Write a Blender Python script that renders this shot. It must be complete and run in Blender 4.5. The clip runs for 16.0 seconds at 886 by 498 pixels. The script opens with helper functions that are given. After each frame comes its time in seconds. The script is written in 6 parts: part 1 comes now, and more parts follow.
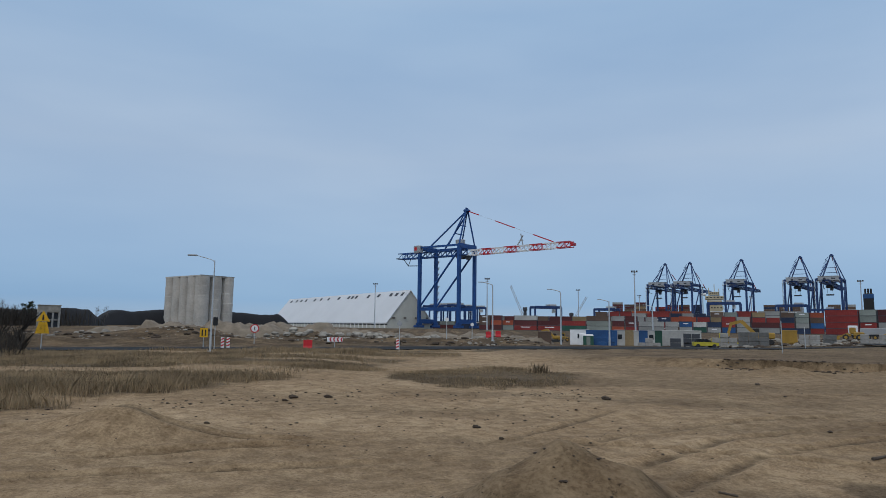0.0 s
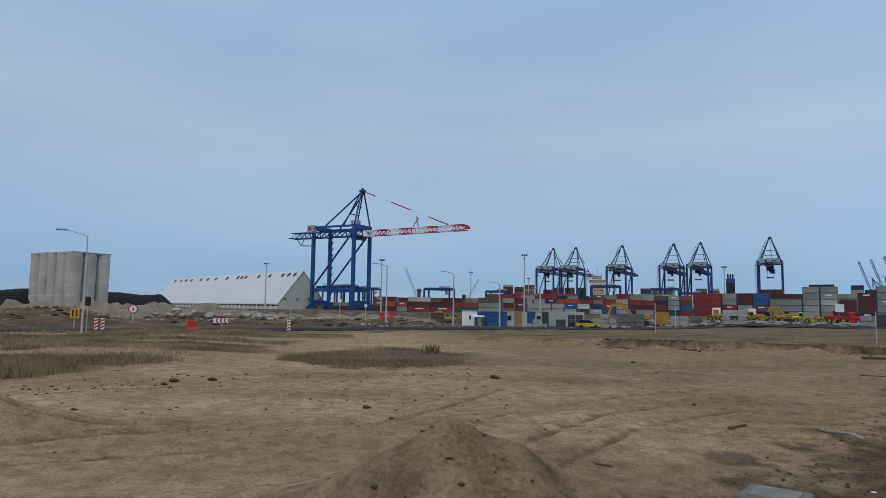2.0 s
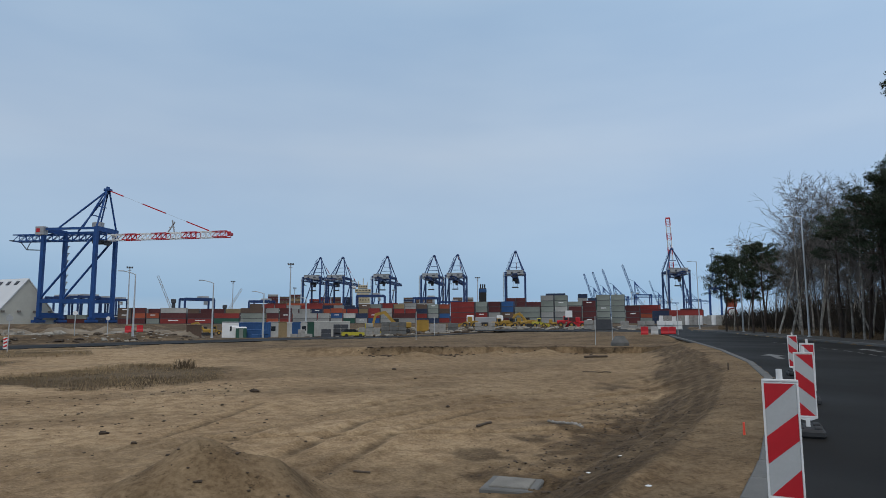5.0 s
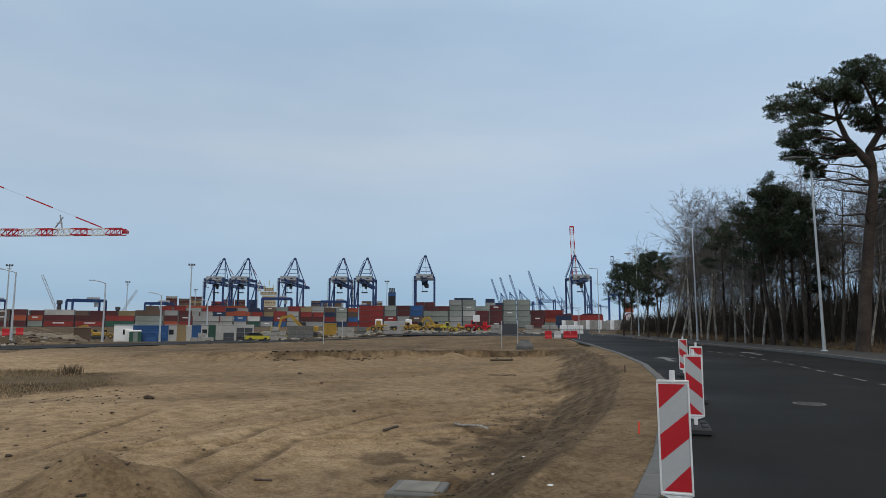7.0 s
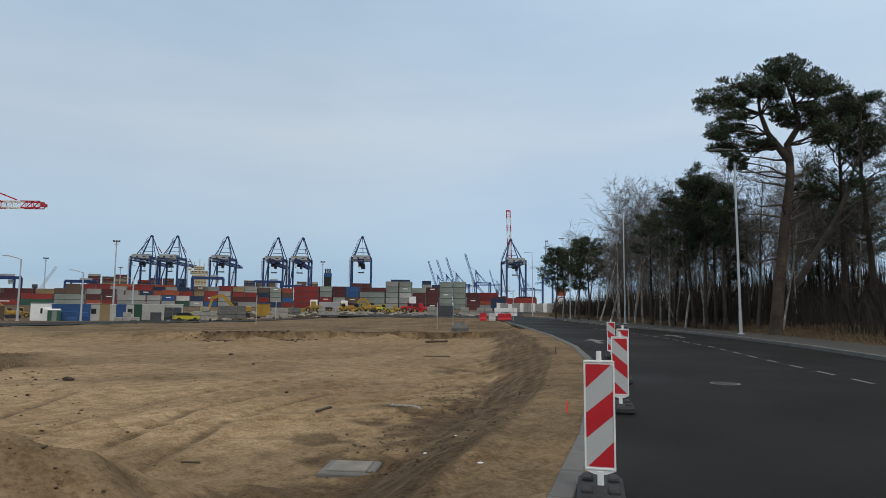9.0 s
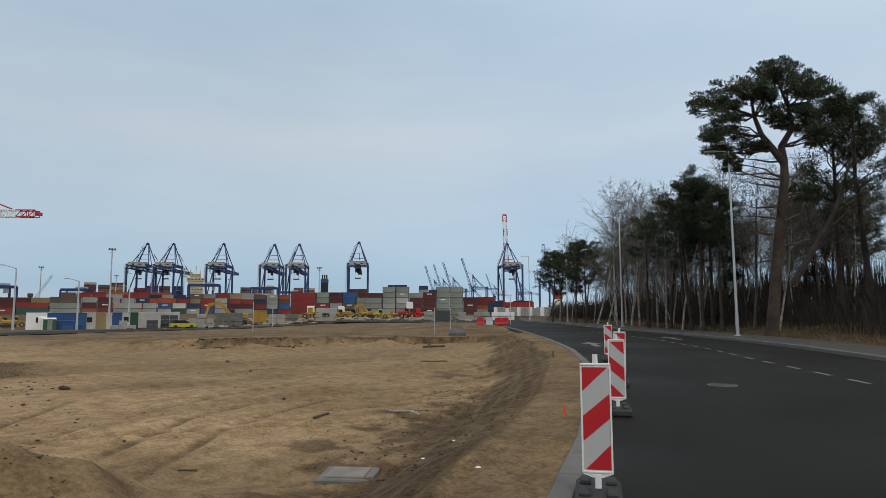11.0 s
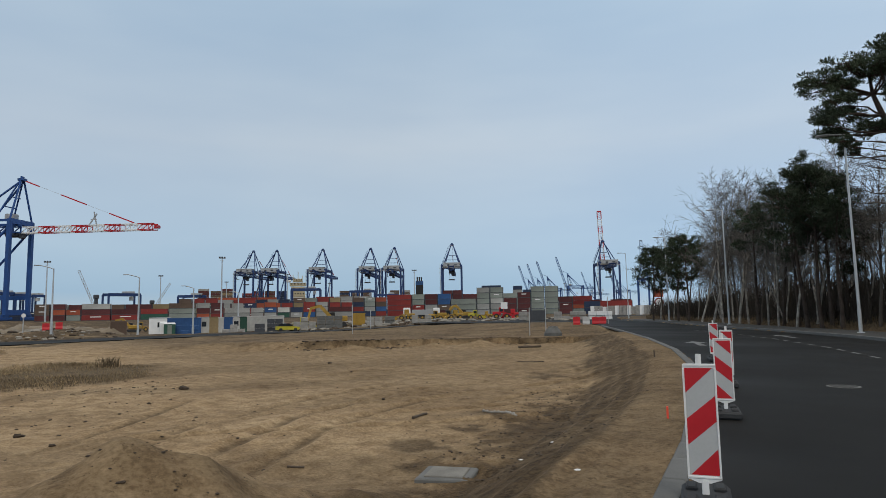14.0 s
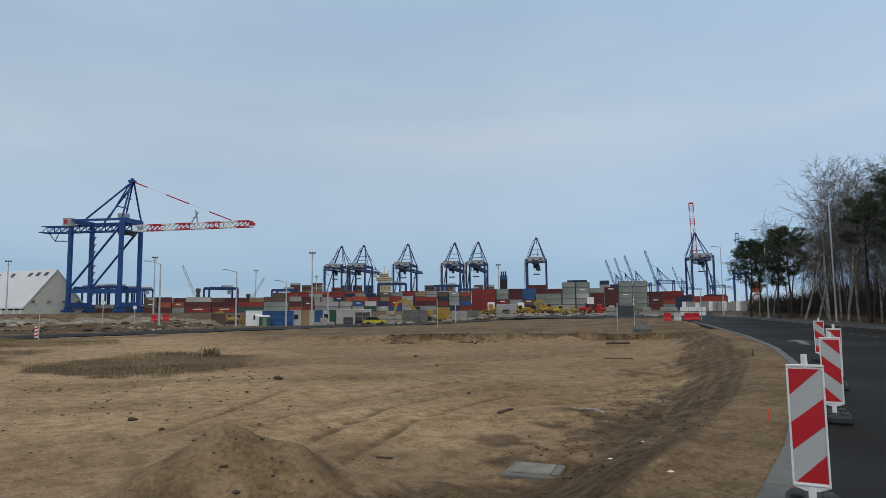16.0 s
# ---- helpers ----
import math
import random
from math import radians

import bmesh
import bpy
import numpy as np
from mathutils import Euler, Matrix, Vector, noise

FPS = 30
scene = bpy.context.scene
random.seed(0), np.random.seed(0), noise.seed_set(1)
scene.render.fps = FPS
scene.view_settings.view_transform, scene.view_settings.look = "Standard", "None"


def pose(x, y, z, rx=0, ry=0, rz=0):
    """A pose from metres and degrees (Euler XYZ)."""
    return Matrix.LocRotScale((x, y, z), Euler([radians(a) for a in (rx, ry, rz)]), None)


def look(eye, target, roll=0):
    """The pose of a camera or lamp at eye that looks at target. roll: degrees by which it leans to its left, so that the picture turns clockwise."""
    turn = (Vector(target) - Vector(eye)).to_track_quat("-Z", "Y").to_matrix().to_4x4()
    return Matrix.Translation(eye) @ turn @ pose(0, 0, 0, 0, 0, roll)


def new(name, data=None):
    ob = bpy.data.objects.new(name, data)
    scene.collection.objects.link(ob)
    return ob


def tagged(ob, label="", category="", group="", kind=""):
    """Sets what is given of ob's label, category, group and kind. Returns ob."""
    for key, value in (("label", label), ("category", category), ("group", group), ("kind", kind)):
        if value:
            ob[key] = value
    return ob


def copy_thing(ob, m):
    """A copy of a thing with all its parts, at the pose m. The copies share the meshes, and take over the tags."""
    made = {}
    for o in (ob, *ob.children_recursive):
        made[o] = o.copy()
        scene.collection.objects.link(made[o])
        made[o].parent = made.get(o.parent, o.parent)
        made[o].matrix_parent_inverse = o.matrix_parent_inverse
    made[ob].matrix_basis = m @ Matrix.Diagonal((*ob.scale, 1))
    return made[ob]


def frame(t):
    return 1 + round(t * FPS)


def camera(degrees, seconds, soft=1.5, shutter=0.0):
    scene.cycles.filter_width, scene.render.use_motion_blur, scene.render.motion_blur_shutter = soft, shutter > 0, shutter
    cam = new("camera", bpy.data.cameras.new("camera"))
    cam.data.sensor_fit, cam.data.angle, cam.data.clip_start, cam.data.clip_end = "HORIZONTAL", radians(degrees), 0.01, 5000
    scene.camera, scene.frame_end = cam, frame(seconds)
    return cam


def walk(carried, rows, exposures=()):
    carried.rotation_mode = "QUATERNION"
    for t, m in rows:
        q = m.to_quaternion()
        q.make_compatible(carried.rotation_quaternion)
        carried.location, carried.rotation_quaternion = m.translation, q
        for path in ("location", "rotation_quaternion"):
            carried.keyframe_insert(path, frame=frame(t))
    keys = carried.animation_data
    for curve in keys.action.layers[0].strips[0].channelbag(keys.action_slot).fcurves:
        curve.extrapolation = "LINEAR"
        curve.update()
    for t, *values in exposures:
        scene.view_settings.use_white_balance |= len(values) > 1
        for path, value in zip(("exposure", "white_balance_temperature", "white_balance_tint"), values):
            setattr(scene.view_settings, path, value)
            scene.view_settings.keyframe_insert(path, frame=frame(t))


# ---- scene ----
cam = camera(69.13, 16.0, soft=0.65)
EYE = 1.75
# seconds, shift of the eye in metres, yaw, pitch and roll in degrees
ROWS = [
    (0.0, -0.100, -0.059, 0.025, -0.00, 6.83, 0.69),
    (0.5, -0.095, -0.073, 0.019, -2.12, 6.27, 0.72),
    (1.0, -0.083, -0.033, 0.012, -3.15, 5.84, 0.71),
    (1.5, -0.072, -0.010, 0.007, -5.95, 5.42, 1.01),
    (2.0, -0.050, 0.029, 0.002, -9.38, 5.31, 0.84),
    (2.5, -0.037, 0.064, -0.001, -13.15, 5.24, 0.91),
    (3.0, -0.045, 0.010, -0.000, -17.03, 5.27, 0.55),
    (3.5, -0.026, 0.014, 0.001, -21.20, 5.22, 0.57),
    (4.0, -0.008, 0.013, 0.004, -23.80, 6.00, 0.58),
    (4.5, 0.004, 0.001, 0.011, -27.05, 6.21, 0.09),
    (7.0, 0.031, 0.039, -0.001, -38.02, 6.63, 0.12),
    (7.5, 0.039, 0.035, -0.007, -40.08, 6.39, -0.20),
    (8.0, 0.033, 0.017, -0.009, -41.88, 6.10, 0.38),
    (8.5, 0.034, 0.020, -0.006, -43.10, 5.55, 0.48),
    (9.0, 0.037, 0.022, -0.010, -43.63, 5.06, 0.65),
    (11.5, 0.042, 0.005, -0.011, -43.85, 5.59, -0.10),
    (12.0, 0.047, 0.017, -0.010, -42.91, 5.59, -0.13),
    (12.5, 0.039, 0.014, -0.003, -40.88, 5.59, -0.22),
    (13.0, 0.050, 0.016, -0.005, -39.88, 5.74, -0.28),
    (13.5, 0.040, -0.006, -0.004, -37.50, 5.67, -0.55),
    (14.0, 0.037, -0.016, -0.004, -35.64, 5.59, -0.83),
    (14.5, 0.023, -0.033, -0.002, -33.56, 5.59, -0.55),
    (15.0, 0.016, -0.032, 0.002, -32.33, 5.83, -0.71),
    (15.5, 0.031, -0.011, 0.007, -30.53, 5.39, -1.00),
    (16.0, 0.020, -0.003, 0.003, -28.14, 5.19, -0.45),
]
walk(cam, [(t, pose(x, y, EYE + z, 90 + pitch, 0, yaw) @ pose(0, 0, 0, 0, 0, roll)) for t, x, y, z, yaw, pitch, roll in ROWS],
     exposures=[(0.0, -0.10, 6300, 10), (4.5, -0.05, 6530, 10), (7.0, 0.06, 7000, 10), (9.0, 0.17, 7300, 10), (11.5, 0.16, 7600, 10), (16.0, 0.05, 7000, 10)])

# ---- world and light: an overcast spring day ----
SUN_EL, SUN_AZ = 38.0, 200.0
world = bpy.data.worlds.new("overcast_sky")
scene.world = world
world.use_nodes = True
wn, wl = world.node_tree.nodes, world.node_tree.links
wn.clear()
w_out = wn.new("ShaderNodeOutputWorld")
w_bg = wn.new("ShaderNodeBackground")
w_bg.inputs["Strength"].default_value = 1.0
w_sky = wn.new("ShaderNodeTexSky")
w_sky.sky_type, w_sky.sun_disc = "NISHITA", False
w_sky.sun_elevation, w_sky.sun_rotation = radians(SUN_EL), radians(SUN_AZ)
w_gain = wn.new("ShaderNodeMix")
w_gain.data_type, w_gain.blend_type = "RGBA", "MULTIPLY"
w_gain.inputs["Factor"].default_value = 1.0
w_gain.inputs[7].default_value = (0.10, 0.10, 0.10, 1)
w_tc = wn.new("ShaderNodeTexCoord")
w_sep = wn.new("ShaderNodeSeparateXYZ")
w_ramp = wn.new("ShaderNodeValToRGB")
for pos, col in ((0.0, (0.36, 0.49, 0.64)), (0.035, (0.255, 0.43, 0.66)), (0.10, (0.315, 0.47, 0.68)), (0.25, (0.405, 0.525, 0.69)), (0.45, (0.365, 0.52, 0.72)), (1.0, (0.355, 0.50, 0.70))):
    e = w_ramp.color_ramp.elements.new(pos)
    e.color = (*col, 1)
for e in [e for e in w_ramp.color_ramp.elements if e.color[0] in (0.0, 1.0)]:
    w_ramp.color_ramp.elements.remove(e)
w_map = wn.new("ShaderNodeMapping")
w_map.inputs["Scale"].default_value = (1.2, 1.2, 5.0)
w_noise = wn.new("ShaderNodeTexNoise")
w_noise.inputs["Scale"].default_value, w_noise.inputs["Detail"].default_value = 1.3, 4
w_cloud = wn.new("ShaderNodeValToRGB")
w_cloud.color_ramp.elements[0].position, w_cloud.color_ramp.elements[1].position = 0.38, 0.72
w_cloud.color_ramp.elements[0].color, w_cloud.color_ramp.elements[1].color = (0.93, 0.95, 0.97, 1), (1.14, 1.09, 1.04, 1)
w_mul = wn.new("ShaderNodeMix")
w_mul.data_type, w_mul.blend_type = "RGBA", "MULTIPLY"
w_mul.inputs["Factor"].default_value = 1.0
w_mix = wn.new("ShaderNodeMix")
w_mix.data_type = "RGBA"
w_mix.inputs["Factor"].default_value = 0.9
wl.new(w_sky.outputs[0], w_gain.inputs[6])
wl.new(w_tc.outputs["Generated"], w_sep.inputs[0])
wl.new(w_sep.outputs["Z"], w_ramp.inputs[0])
wl.new(w_tc.outputs["Generated"], w_map.inputs[0])
wl.new(w_map.outputs[0], w_noise.inputs["Vector"])
wl.new(w_noise.outputs[0], w_cloud.inputs[0])
wl.new(w_ramp.outputs[0], w_mul.inputs[6])
wl.new(w_cloud.outputs[0], w_mul.inputs[7])
wl.new(w_gain.outputs[2], w_mix.inputs[6])
w_east = wn.new("ShaderNodeMapRange")
w_east.inputs["From Min"].default_value, w_east.inputs["From Max"].default_value = 0.5, 0.97
w_east.inputs["To Min"].default_value, w_east.inputs["To Max"].default_value = 1.0, 1.2
w_thin = wn.new("ShaderNodeVectorMath")
w_thin.operation = "SCALE"
wl.new(w_sep.outputs["X"], w_east.inputs["Value"])
wl.new(w_mul.outputs[2], w_thin.inputs[0])
wl.new(w_east.outputs[0], w_thin.inputs["Scale"])
wl.new(w_thin.outputs[0], w_mix.inputs[7])
wl.new(w_mix.outputs[2], w_bg.inputs["Color"])
wl.new(w_bg.outputs[0], w_out.inputs[0])
sun_data = bpy.data.lights.new("sun", "SUN")
sun_data.energy, sun_data.angle, sun_data.color = 0.7, radians(25), (1.0, 0.95, 0.88)
sun = new("sun", sun_data)
sun.matrix_world = look((0, 0, 100), (100 * math.sin(radians(SUN_AZ + 180)) / math.tan(radians(SUN_EL)), 100 * math.cos(radians(SUN_AZ + 180)) / math.tan(radians(SUN_EL)), 0))


# ---- materials ----
def material(name, color, rough=0.7, metal=0.0, vary=0.12, scale=3.0, grain=40.0, bump=0.15, dist=0.02, second=None, rand=0.0, spec=0.4, damp=0.0):
    """A worn surface: base colour with stains at two sizes, grain and bump."""
    m = bpy.data.materials.new(name)
    m.use_nodes = True
    n, l = m.node_tree.nodes, m.node_tree.links
    b = n["Principled BSDF"]
    b.inputs["Roughness"].default_value, b.inputs["Metallic"].default_value = rough, metal
    b.inputs["Specular IOR Level"].default_value = spec
    tc = n.new("ShaderNodeTexCoord")
    big, small = n.new("ShaderNodeTexNoise"), n.new("ShaderNodeTexNoise")
    big.inputs["Scale"].default_value, big.inputs["Detail"].default_value = scale, 5
    small.inputs["Scale"].default_value, small.inputs["Detail"].default_value = grain, 3
    l.new(tc.outputs["Object"], big.inputs["Vector"])
    l.new(tc.outputs["Object"], small.inputs["Vector"])
    add = n.new("ShaderNodeMath")
    add.operation = "MULTIPLY_ADD"
    l.new(small.outputs[0], add.inputs[0])
    add.inputs[1].default_value = 0.45
    l.new(big.outputs[0], add.inputs[2])
    ramp = n.new("ShaderNodeValToRGB")
    ramp.color_ramp.elements[0].position, ramp.color_ramp.elements[1].position = 0.5, 0.95
    c2 = second or [min(1, c * (1 + vary)) for c in color]
    ramp.color_ramp.elements[0].color = (*[c * (1 - vary) for c in color], 1)
    ramp.color_ramp.elements[1].color = (*c2, 1)
    l.new(add.outputs[0], ramp.inputs[0])
    col = ramp.outputs[0]
    if rand:
        info = n.new("ShaderNodeObjectInfo")
        hsv = n.new("ShaderNodeHueSaturation")
        mr = n.new("ShaderNodeMapRange")
        mr.inputs["To Min"].default_value, mr.inputs["To Max"].default_value = 1 - rand, 1 + rand
        l.new(info.outputs["Random"], mr.inputs["Value"])
        l.new(mr.outputs[0], hsv.inputs["Value"])
        l.new(col, hsv.inputs["Color"])
        col = hsv.outputs[0]
    l.new(col, b.inputs["Base Color"])
    if damp:
        pool = n.new("ShaderNodeTexNoise")
        pool.inputs["Scale"].default_value, pool.inputs["Detail"].default_value = 0.16, 4
        l.new(tc.outputs["Object"], pool.inputs["Vector"])
        wet = n.new("ShaderNodeMapRange")
        wet.inputs["From Min"].default_value, wet.inputs["From Max"].default_value = 0.38, 0.66
        wet.inputs["To Min"].default_value, wet.inputs["To Max"].default_value = rough, rough - damp
        l.new(pool.outputs[0], wet.inputs["Value"])
        l.new(wet.outputs[0], b.inputs["Roughness"])
    if bump:
        bp = n.new("ShaderNodeBump")
        bp.inputs["Strength"].default_value, bp.inputs["Distance"].default_value = bump, dist
        l.new(add.outputs[0], bp.inputs["Height"])
        l.new(bp.outputs[0], b.inputs["Normal"])
    return m


M_ASPHALT = material("asphalt", (0.0108, 0.0102, 0.0094), 0.78, vary=0.34, scale=0.35, grain=70, bump=0.5, dist=0.006, spec=0.13, damp=0.14)
M_LINE = material("road_paint", (0.155, 0.155, 0.15), 0.7, vary=0.3, scale=2, grain=30)
M_CONCRETE = material("concrete", (0.30, 0.29, 0.27), 0.9, vary=0.2, scale=1.5, grain=30)
M_KERB = material("kerb_concrete", (0.135, 0.135, 0.13), 0.9, vary=0.2, scale=2, grain=60, rand=0.08)
M_SLAB = material("weathered_slab_concrete", (0.20, 0.19, 0.17), 0.95, vary=0.25, scale=2.5, grain=40)
M_PAVE = material("pavement_slab", (0.052, 0.050, 0.046), 0.9, vary=0.2, scale=1.5, grain=50)
M_BLUE = material("crane_blue_paint", (0.018, 0.070, 0.23), 0.5, vary=0.2, scale=0.2, grain=3, bump=0.03, spec=0.3)
M_NAVY = material("faded_crane_blue_paint", (0.022, 0.050, 0.145), 0.55, vary=0.2, scale=0.2, grain=3, bump=0.03, spec=0.3)
M_RED = material("signal_red_paint", (0.50, 0.016, 0.024), 0.45, vary=0.1, scale=1, grain=10, bump=0.02)
M_WHITE = material("white_paint", (0.78, 0.78, 0.77), 0.45, vary=0.06, scale=1, grain=10, bump=0.02)
M_FACE = material("reflective_grey_sheet", (0.46, 0.47, 0.47), 0.4, vary=0.06, scale=3, grain=40, bump=0.02)
M_GREYPAINT = material("grey_painted_steel", (0.33, 0.34, 0.35), 0.5, vary=0.12, scale=0.4, grain=6, bump=0.03)
M_GALV = material("galvanised_steel", (0.52, 0.54, 0.55), 0.42, metal=0.5, vary=0.12, scale=1, grain=14, bump=0.04)
M_DARKSTEEL = material("dark_steel", (0.05, 0.055, 0.065), 0.6, vary=0.2, scale=0.5, grain=5, bump=0.03)
M_RUBBER = material("recycled_rubber", (0.030, 0.031, 0.033), 0.75, vary=0.3, scale=6, grain=60, bump=0.3, dist=0.004)
M_FABRIC = material("white_hall_sheeting", (0.62, 0.63, 0.64), 0.6, vary=0.05, scale=0.05, grain=0.7, bump=0.03)
M_GABLE = material("cream_gable_sheeting", (0.50, 0.49, 0.43), 0.7, vary=0.08, scale=0.08, grain=1.0, bump=0.03)
M_SILO = material("weathered_silo_concrete", (0.46, 0.425, 0.375), 0.9, vary=0.22, scale=0.10, grain=1.2, bump=0.1)
M_COAL = material("coal", (0.012, 0.013, 0.016), 0.9, vary=0.4, scale=0.08, grain=1.0, bump=0.5, dist=0.4)
M_GLASS_DARK = material("dark_window_glass", (0.02, 0.025, 0.03), 0.12, vary=0.1, bump=0)
M_YELLOW = material("yellow_machine_paint", (0.36, 0.215, 0.035), 0.5, vary=0.2, scale=0.7, grain=6, bump=0.03)
M_LIME = material("bright_yellow_paint", (0.46, 0.40, 0.04), 0.4, vary=0.1, scale=1, grain=6, bump=0.02)
M_ORANGE = material("fluorescent_orange_paint", (0.85, 0.10, 0.06), 0.6, vary=0.1, scale=4, grain=20, bump=0.05)
M_SIGNYELLOW = material("yellow_sign_sheet", (0.70, 0.38, 0.01), 0.5, vary=0.06, bump=0)
M_BLACK = material("black_paint", (0.015, 0.015, 0.016), 0.5, vary=0.1, bump=0)
M_CREAM = material("cream_ship_paint", (0.50, 0.43, 0.29), 0.6, vary=0.15, scale=0.1, grain=1.5)
M_PINEBARK = material("pine_bark", (0.060, 0.044, 0.035), 0.95, vary=0.45, scale=1.2, grain=9, bump=0.9, dist=0.06, rand=0.15)
M_DARKBARK = material("dark_bark", (0.085, 0.070, 0.058), 0.95, vary=0.35, scale=1.5, grain=12, bump=0.6, dist=0.03, rand=0.2)
M_BIRCH = material("birch_bark", (0.30, 0.275, 0.24), 0.85, vary=0.65, scale=2.0, grain=5, bump=0.3, dist=0.02, rand=0.25)
M_TWIG = material("bare_twigs", (0.150, 0.134, 0.122), 0.9, vary=0.25, scale=2, grain=10, bump=0, rand=0.15)
M_NEEDLE = material("pine_needles", (0.044, 0.062, 0.034), 0.8, vary=0.4, scale=1.2, grain=6, bump=0, rand=0.2)
M_BRUSH = material("bare_undergrowth", (0.040, 0.033, 0.026), 0.95, vary=0.35, scale=0.8, grain=6, bump=0)
M_DRYGRASS = material("dry_grass", (0.31, 0.225, 0.130), 0.9, vary=0.5, scale=0.35, grain=3, bump=0)
M_REED = material("dark_dry_weeds", (0.135, 0.098, 0.058), 0.9, vary=0.4, scale=0.5, grain=4, bump=0)
M_CLOD = material("soil_clod", (0.060, 0.043, 0.030), 0.95, vary=0.35, scale=5, grain=30, bump=0.6, dist=0.02, rand=0.2)
M_STICK = material("weathered_wood", (0.085, 0.066, 0.050), 0.9, vary=0.3, scale=4, grain=25, bump=0.3)
M_RUBBLE = material("broken_concrete", (0.29, 0.265, 0.225), 0.95, vary=0.3, scale=0.8, grain=6, bump=0.4, dist=0.05, rand=0.25)
M_SPOIL = material("spoil_heap_soil", (0.21, 0.17, 0.125), 0.95, vary=0.3, scale=0.5, grain=5, bump=0.6, dist=0.1)
CONT_COLORS = {
    "red": (0.23, 0.033, 0.028), "maroon": (0.095, 0.026, 0.026), "grey": (0.29, 0.29, 0.275), "green": (0.026, 0.085, 0.06), "palegreen": (0.225, 0.25, 0.222),
    "blue": (0.025, 0.085, 0.22), "navy": (0.022, 0.036, 0.075), "orange": (0.33, 0.075, 0.036), "white": (0.46, 0.455, 0.43), "brown": (0.11, 0.072, 0.052), "tan": (0.26, 0.19, 0.10)}
M_CONT = {k: material("container_" + k, v, 0.55, vary=0.18, scale=0.3, grain=3, bump=0.03, rand=0.15, spec=0.3) for k, v in CONT_COLORS.items()}


# ---- mesh helpers ----
class Geo:
    """Vertices and faces of one mesh, built from simple solids."""

    def __init__(self):
        self.v, self.f = [], []

    def add(self, vs, fs):
        o = len(self.v)
        self.v += [tuple(p) for p in vs]
        self.f += [tuple(i + o for i in q) for q in fs]
        return self

    def box(self, c, s, rz=0.0, taper=1.0, bevel=0.0):
        x, y, z = s[0] / 2, s[1] / 2, s[2] / 2
        m = Matrix.Translation(c) @ Matrix.Rotation(rz, 4, "Z")
        if bevel:
            b = min(bevel, x * 0.9, y * 0.9, z * 0.9)
            rings = [(-z, b), (-z + b, 0), (z - b, 0), (z, b)]
            vs = []
            for h, i in rings:
                X, Y = x - i, y - i
                vs += [m @ Vector(p) for p in ((-X + b, -Y, h), (X - b, -Y, h), (X, -Y + b, h), (X, Y - b, h), (X - b, Y, h), (-X + b, Y, h), (-X, Y - b, h), (-X, -Y + b, h))]
            fs = [tuple(range(7, -1, -1)), tuple(range(24, 32))]
            for r in range(3):
                fs += [(r * 8 + k, r * 8 + (k + 1) % 8, r * 8 + 8 + (k + 1) % 8, r * 8 + 8 + k) for k in range(8)]
            return self.add(vs, fs)
        vs = [m @ Vector((a * x * (taper if d > 0 else 1), b * y * (taper if d > 0 else 1), d * z)) for d in (-1, 1) for a, b in ((-1, -1), (1, -1), (1, 1), (-1, 1))]
        return self.add(vs, [(3, 2, 1, 0), (4, 5, 6, 7), (0, 1, 5, 4), (1, 2, 6, 5), (2, 3, 7, 6), (3, 0, 4, 7)])

    def beam(self, p, q, w, h=None):
        p, q = Vector(p), Vector(q)
        h = h or w
        d = (q - p).normalized()
        s = d.cross(Vector((0, 0, 1)))
        s = s.normalized() if s.length > 1e-4 else Vector((1, 0, 0))
        u = s.cross(d)
        vs = [e + s * a * w / 2 + u * b * h / 2 for e in (p, q) for a, b in ((-1, -1), (1, -1), (1, 1), (-1, 1))]
        return self.add(vs, [(3, 2, 1, 0), (4, 5, 6, 7), (0, 1, 5, 4), (1, 2, 6, 5), (2, 3, 7, 6), (3, 0, 4, 7)])

    def tube(self, pts, rs, n=8, cap=True):
        pts = [Vector(p) for p in pts]
        vs = []
        for i, p in enumerate(pts):
            d = (pts[min(i + 1, len(pts) - 1)] - pts[max(i - 1, 0)]).normalized()
            s = d.cross(Vector((0.3, 0.2, 0.93)))
            s = s.normalized() if s.length > 1e-3 else Vector((1, 0, 0))
            u = s.cross(d)
            r = rs[i] if isinstance(rs, (list, tuple)) else rs
            vs += [p + (s * math.cos(a) + u * math.sin(a)) * r for a in [2 * math.pi * k / n for k in range(n)]]
        fs = [(i * n + k, i * n + (k + 1) % n, (i + 1) * n + (k + 1) % n, (i + 1) * n + k) for i in range(len(pts) - 1) for k in range(n)]
        if cap:
            fs += [tuple(range(n - 1, -1, -1)), tuple(range((len(pts) - 1) * n, len(pts) * n))]
        return self.add(vs, fs)

    def cyl(self, p, q, r, r2=None, n=12):
        return self.tube([p, q], [r, r if r2 is None else r2], n)

    def prism(self, poly, axis_from, axis_to):
        """A polygon given in (a, b) swept between two places; axis_from and axis_to map (a, b) to points."""
        k = len(poly)
        vs = [axis_from(a, b) for a, b in poly] + [axis_to(a, b) for a, b in poly]
        return self.add(vs, [tuple(range(k - 1, -1, -1)), tuple(range(k, 2 * k))] + [(i, (i + 1) % k, k + (i + 1) % k, k + i) for i in range(k)])

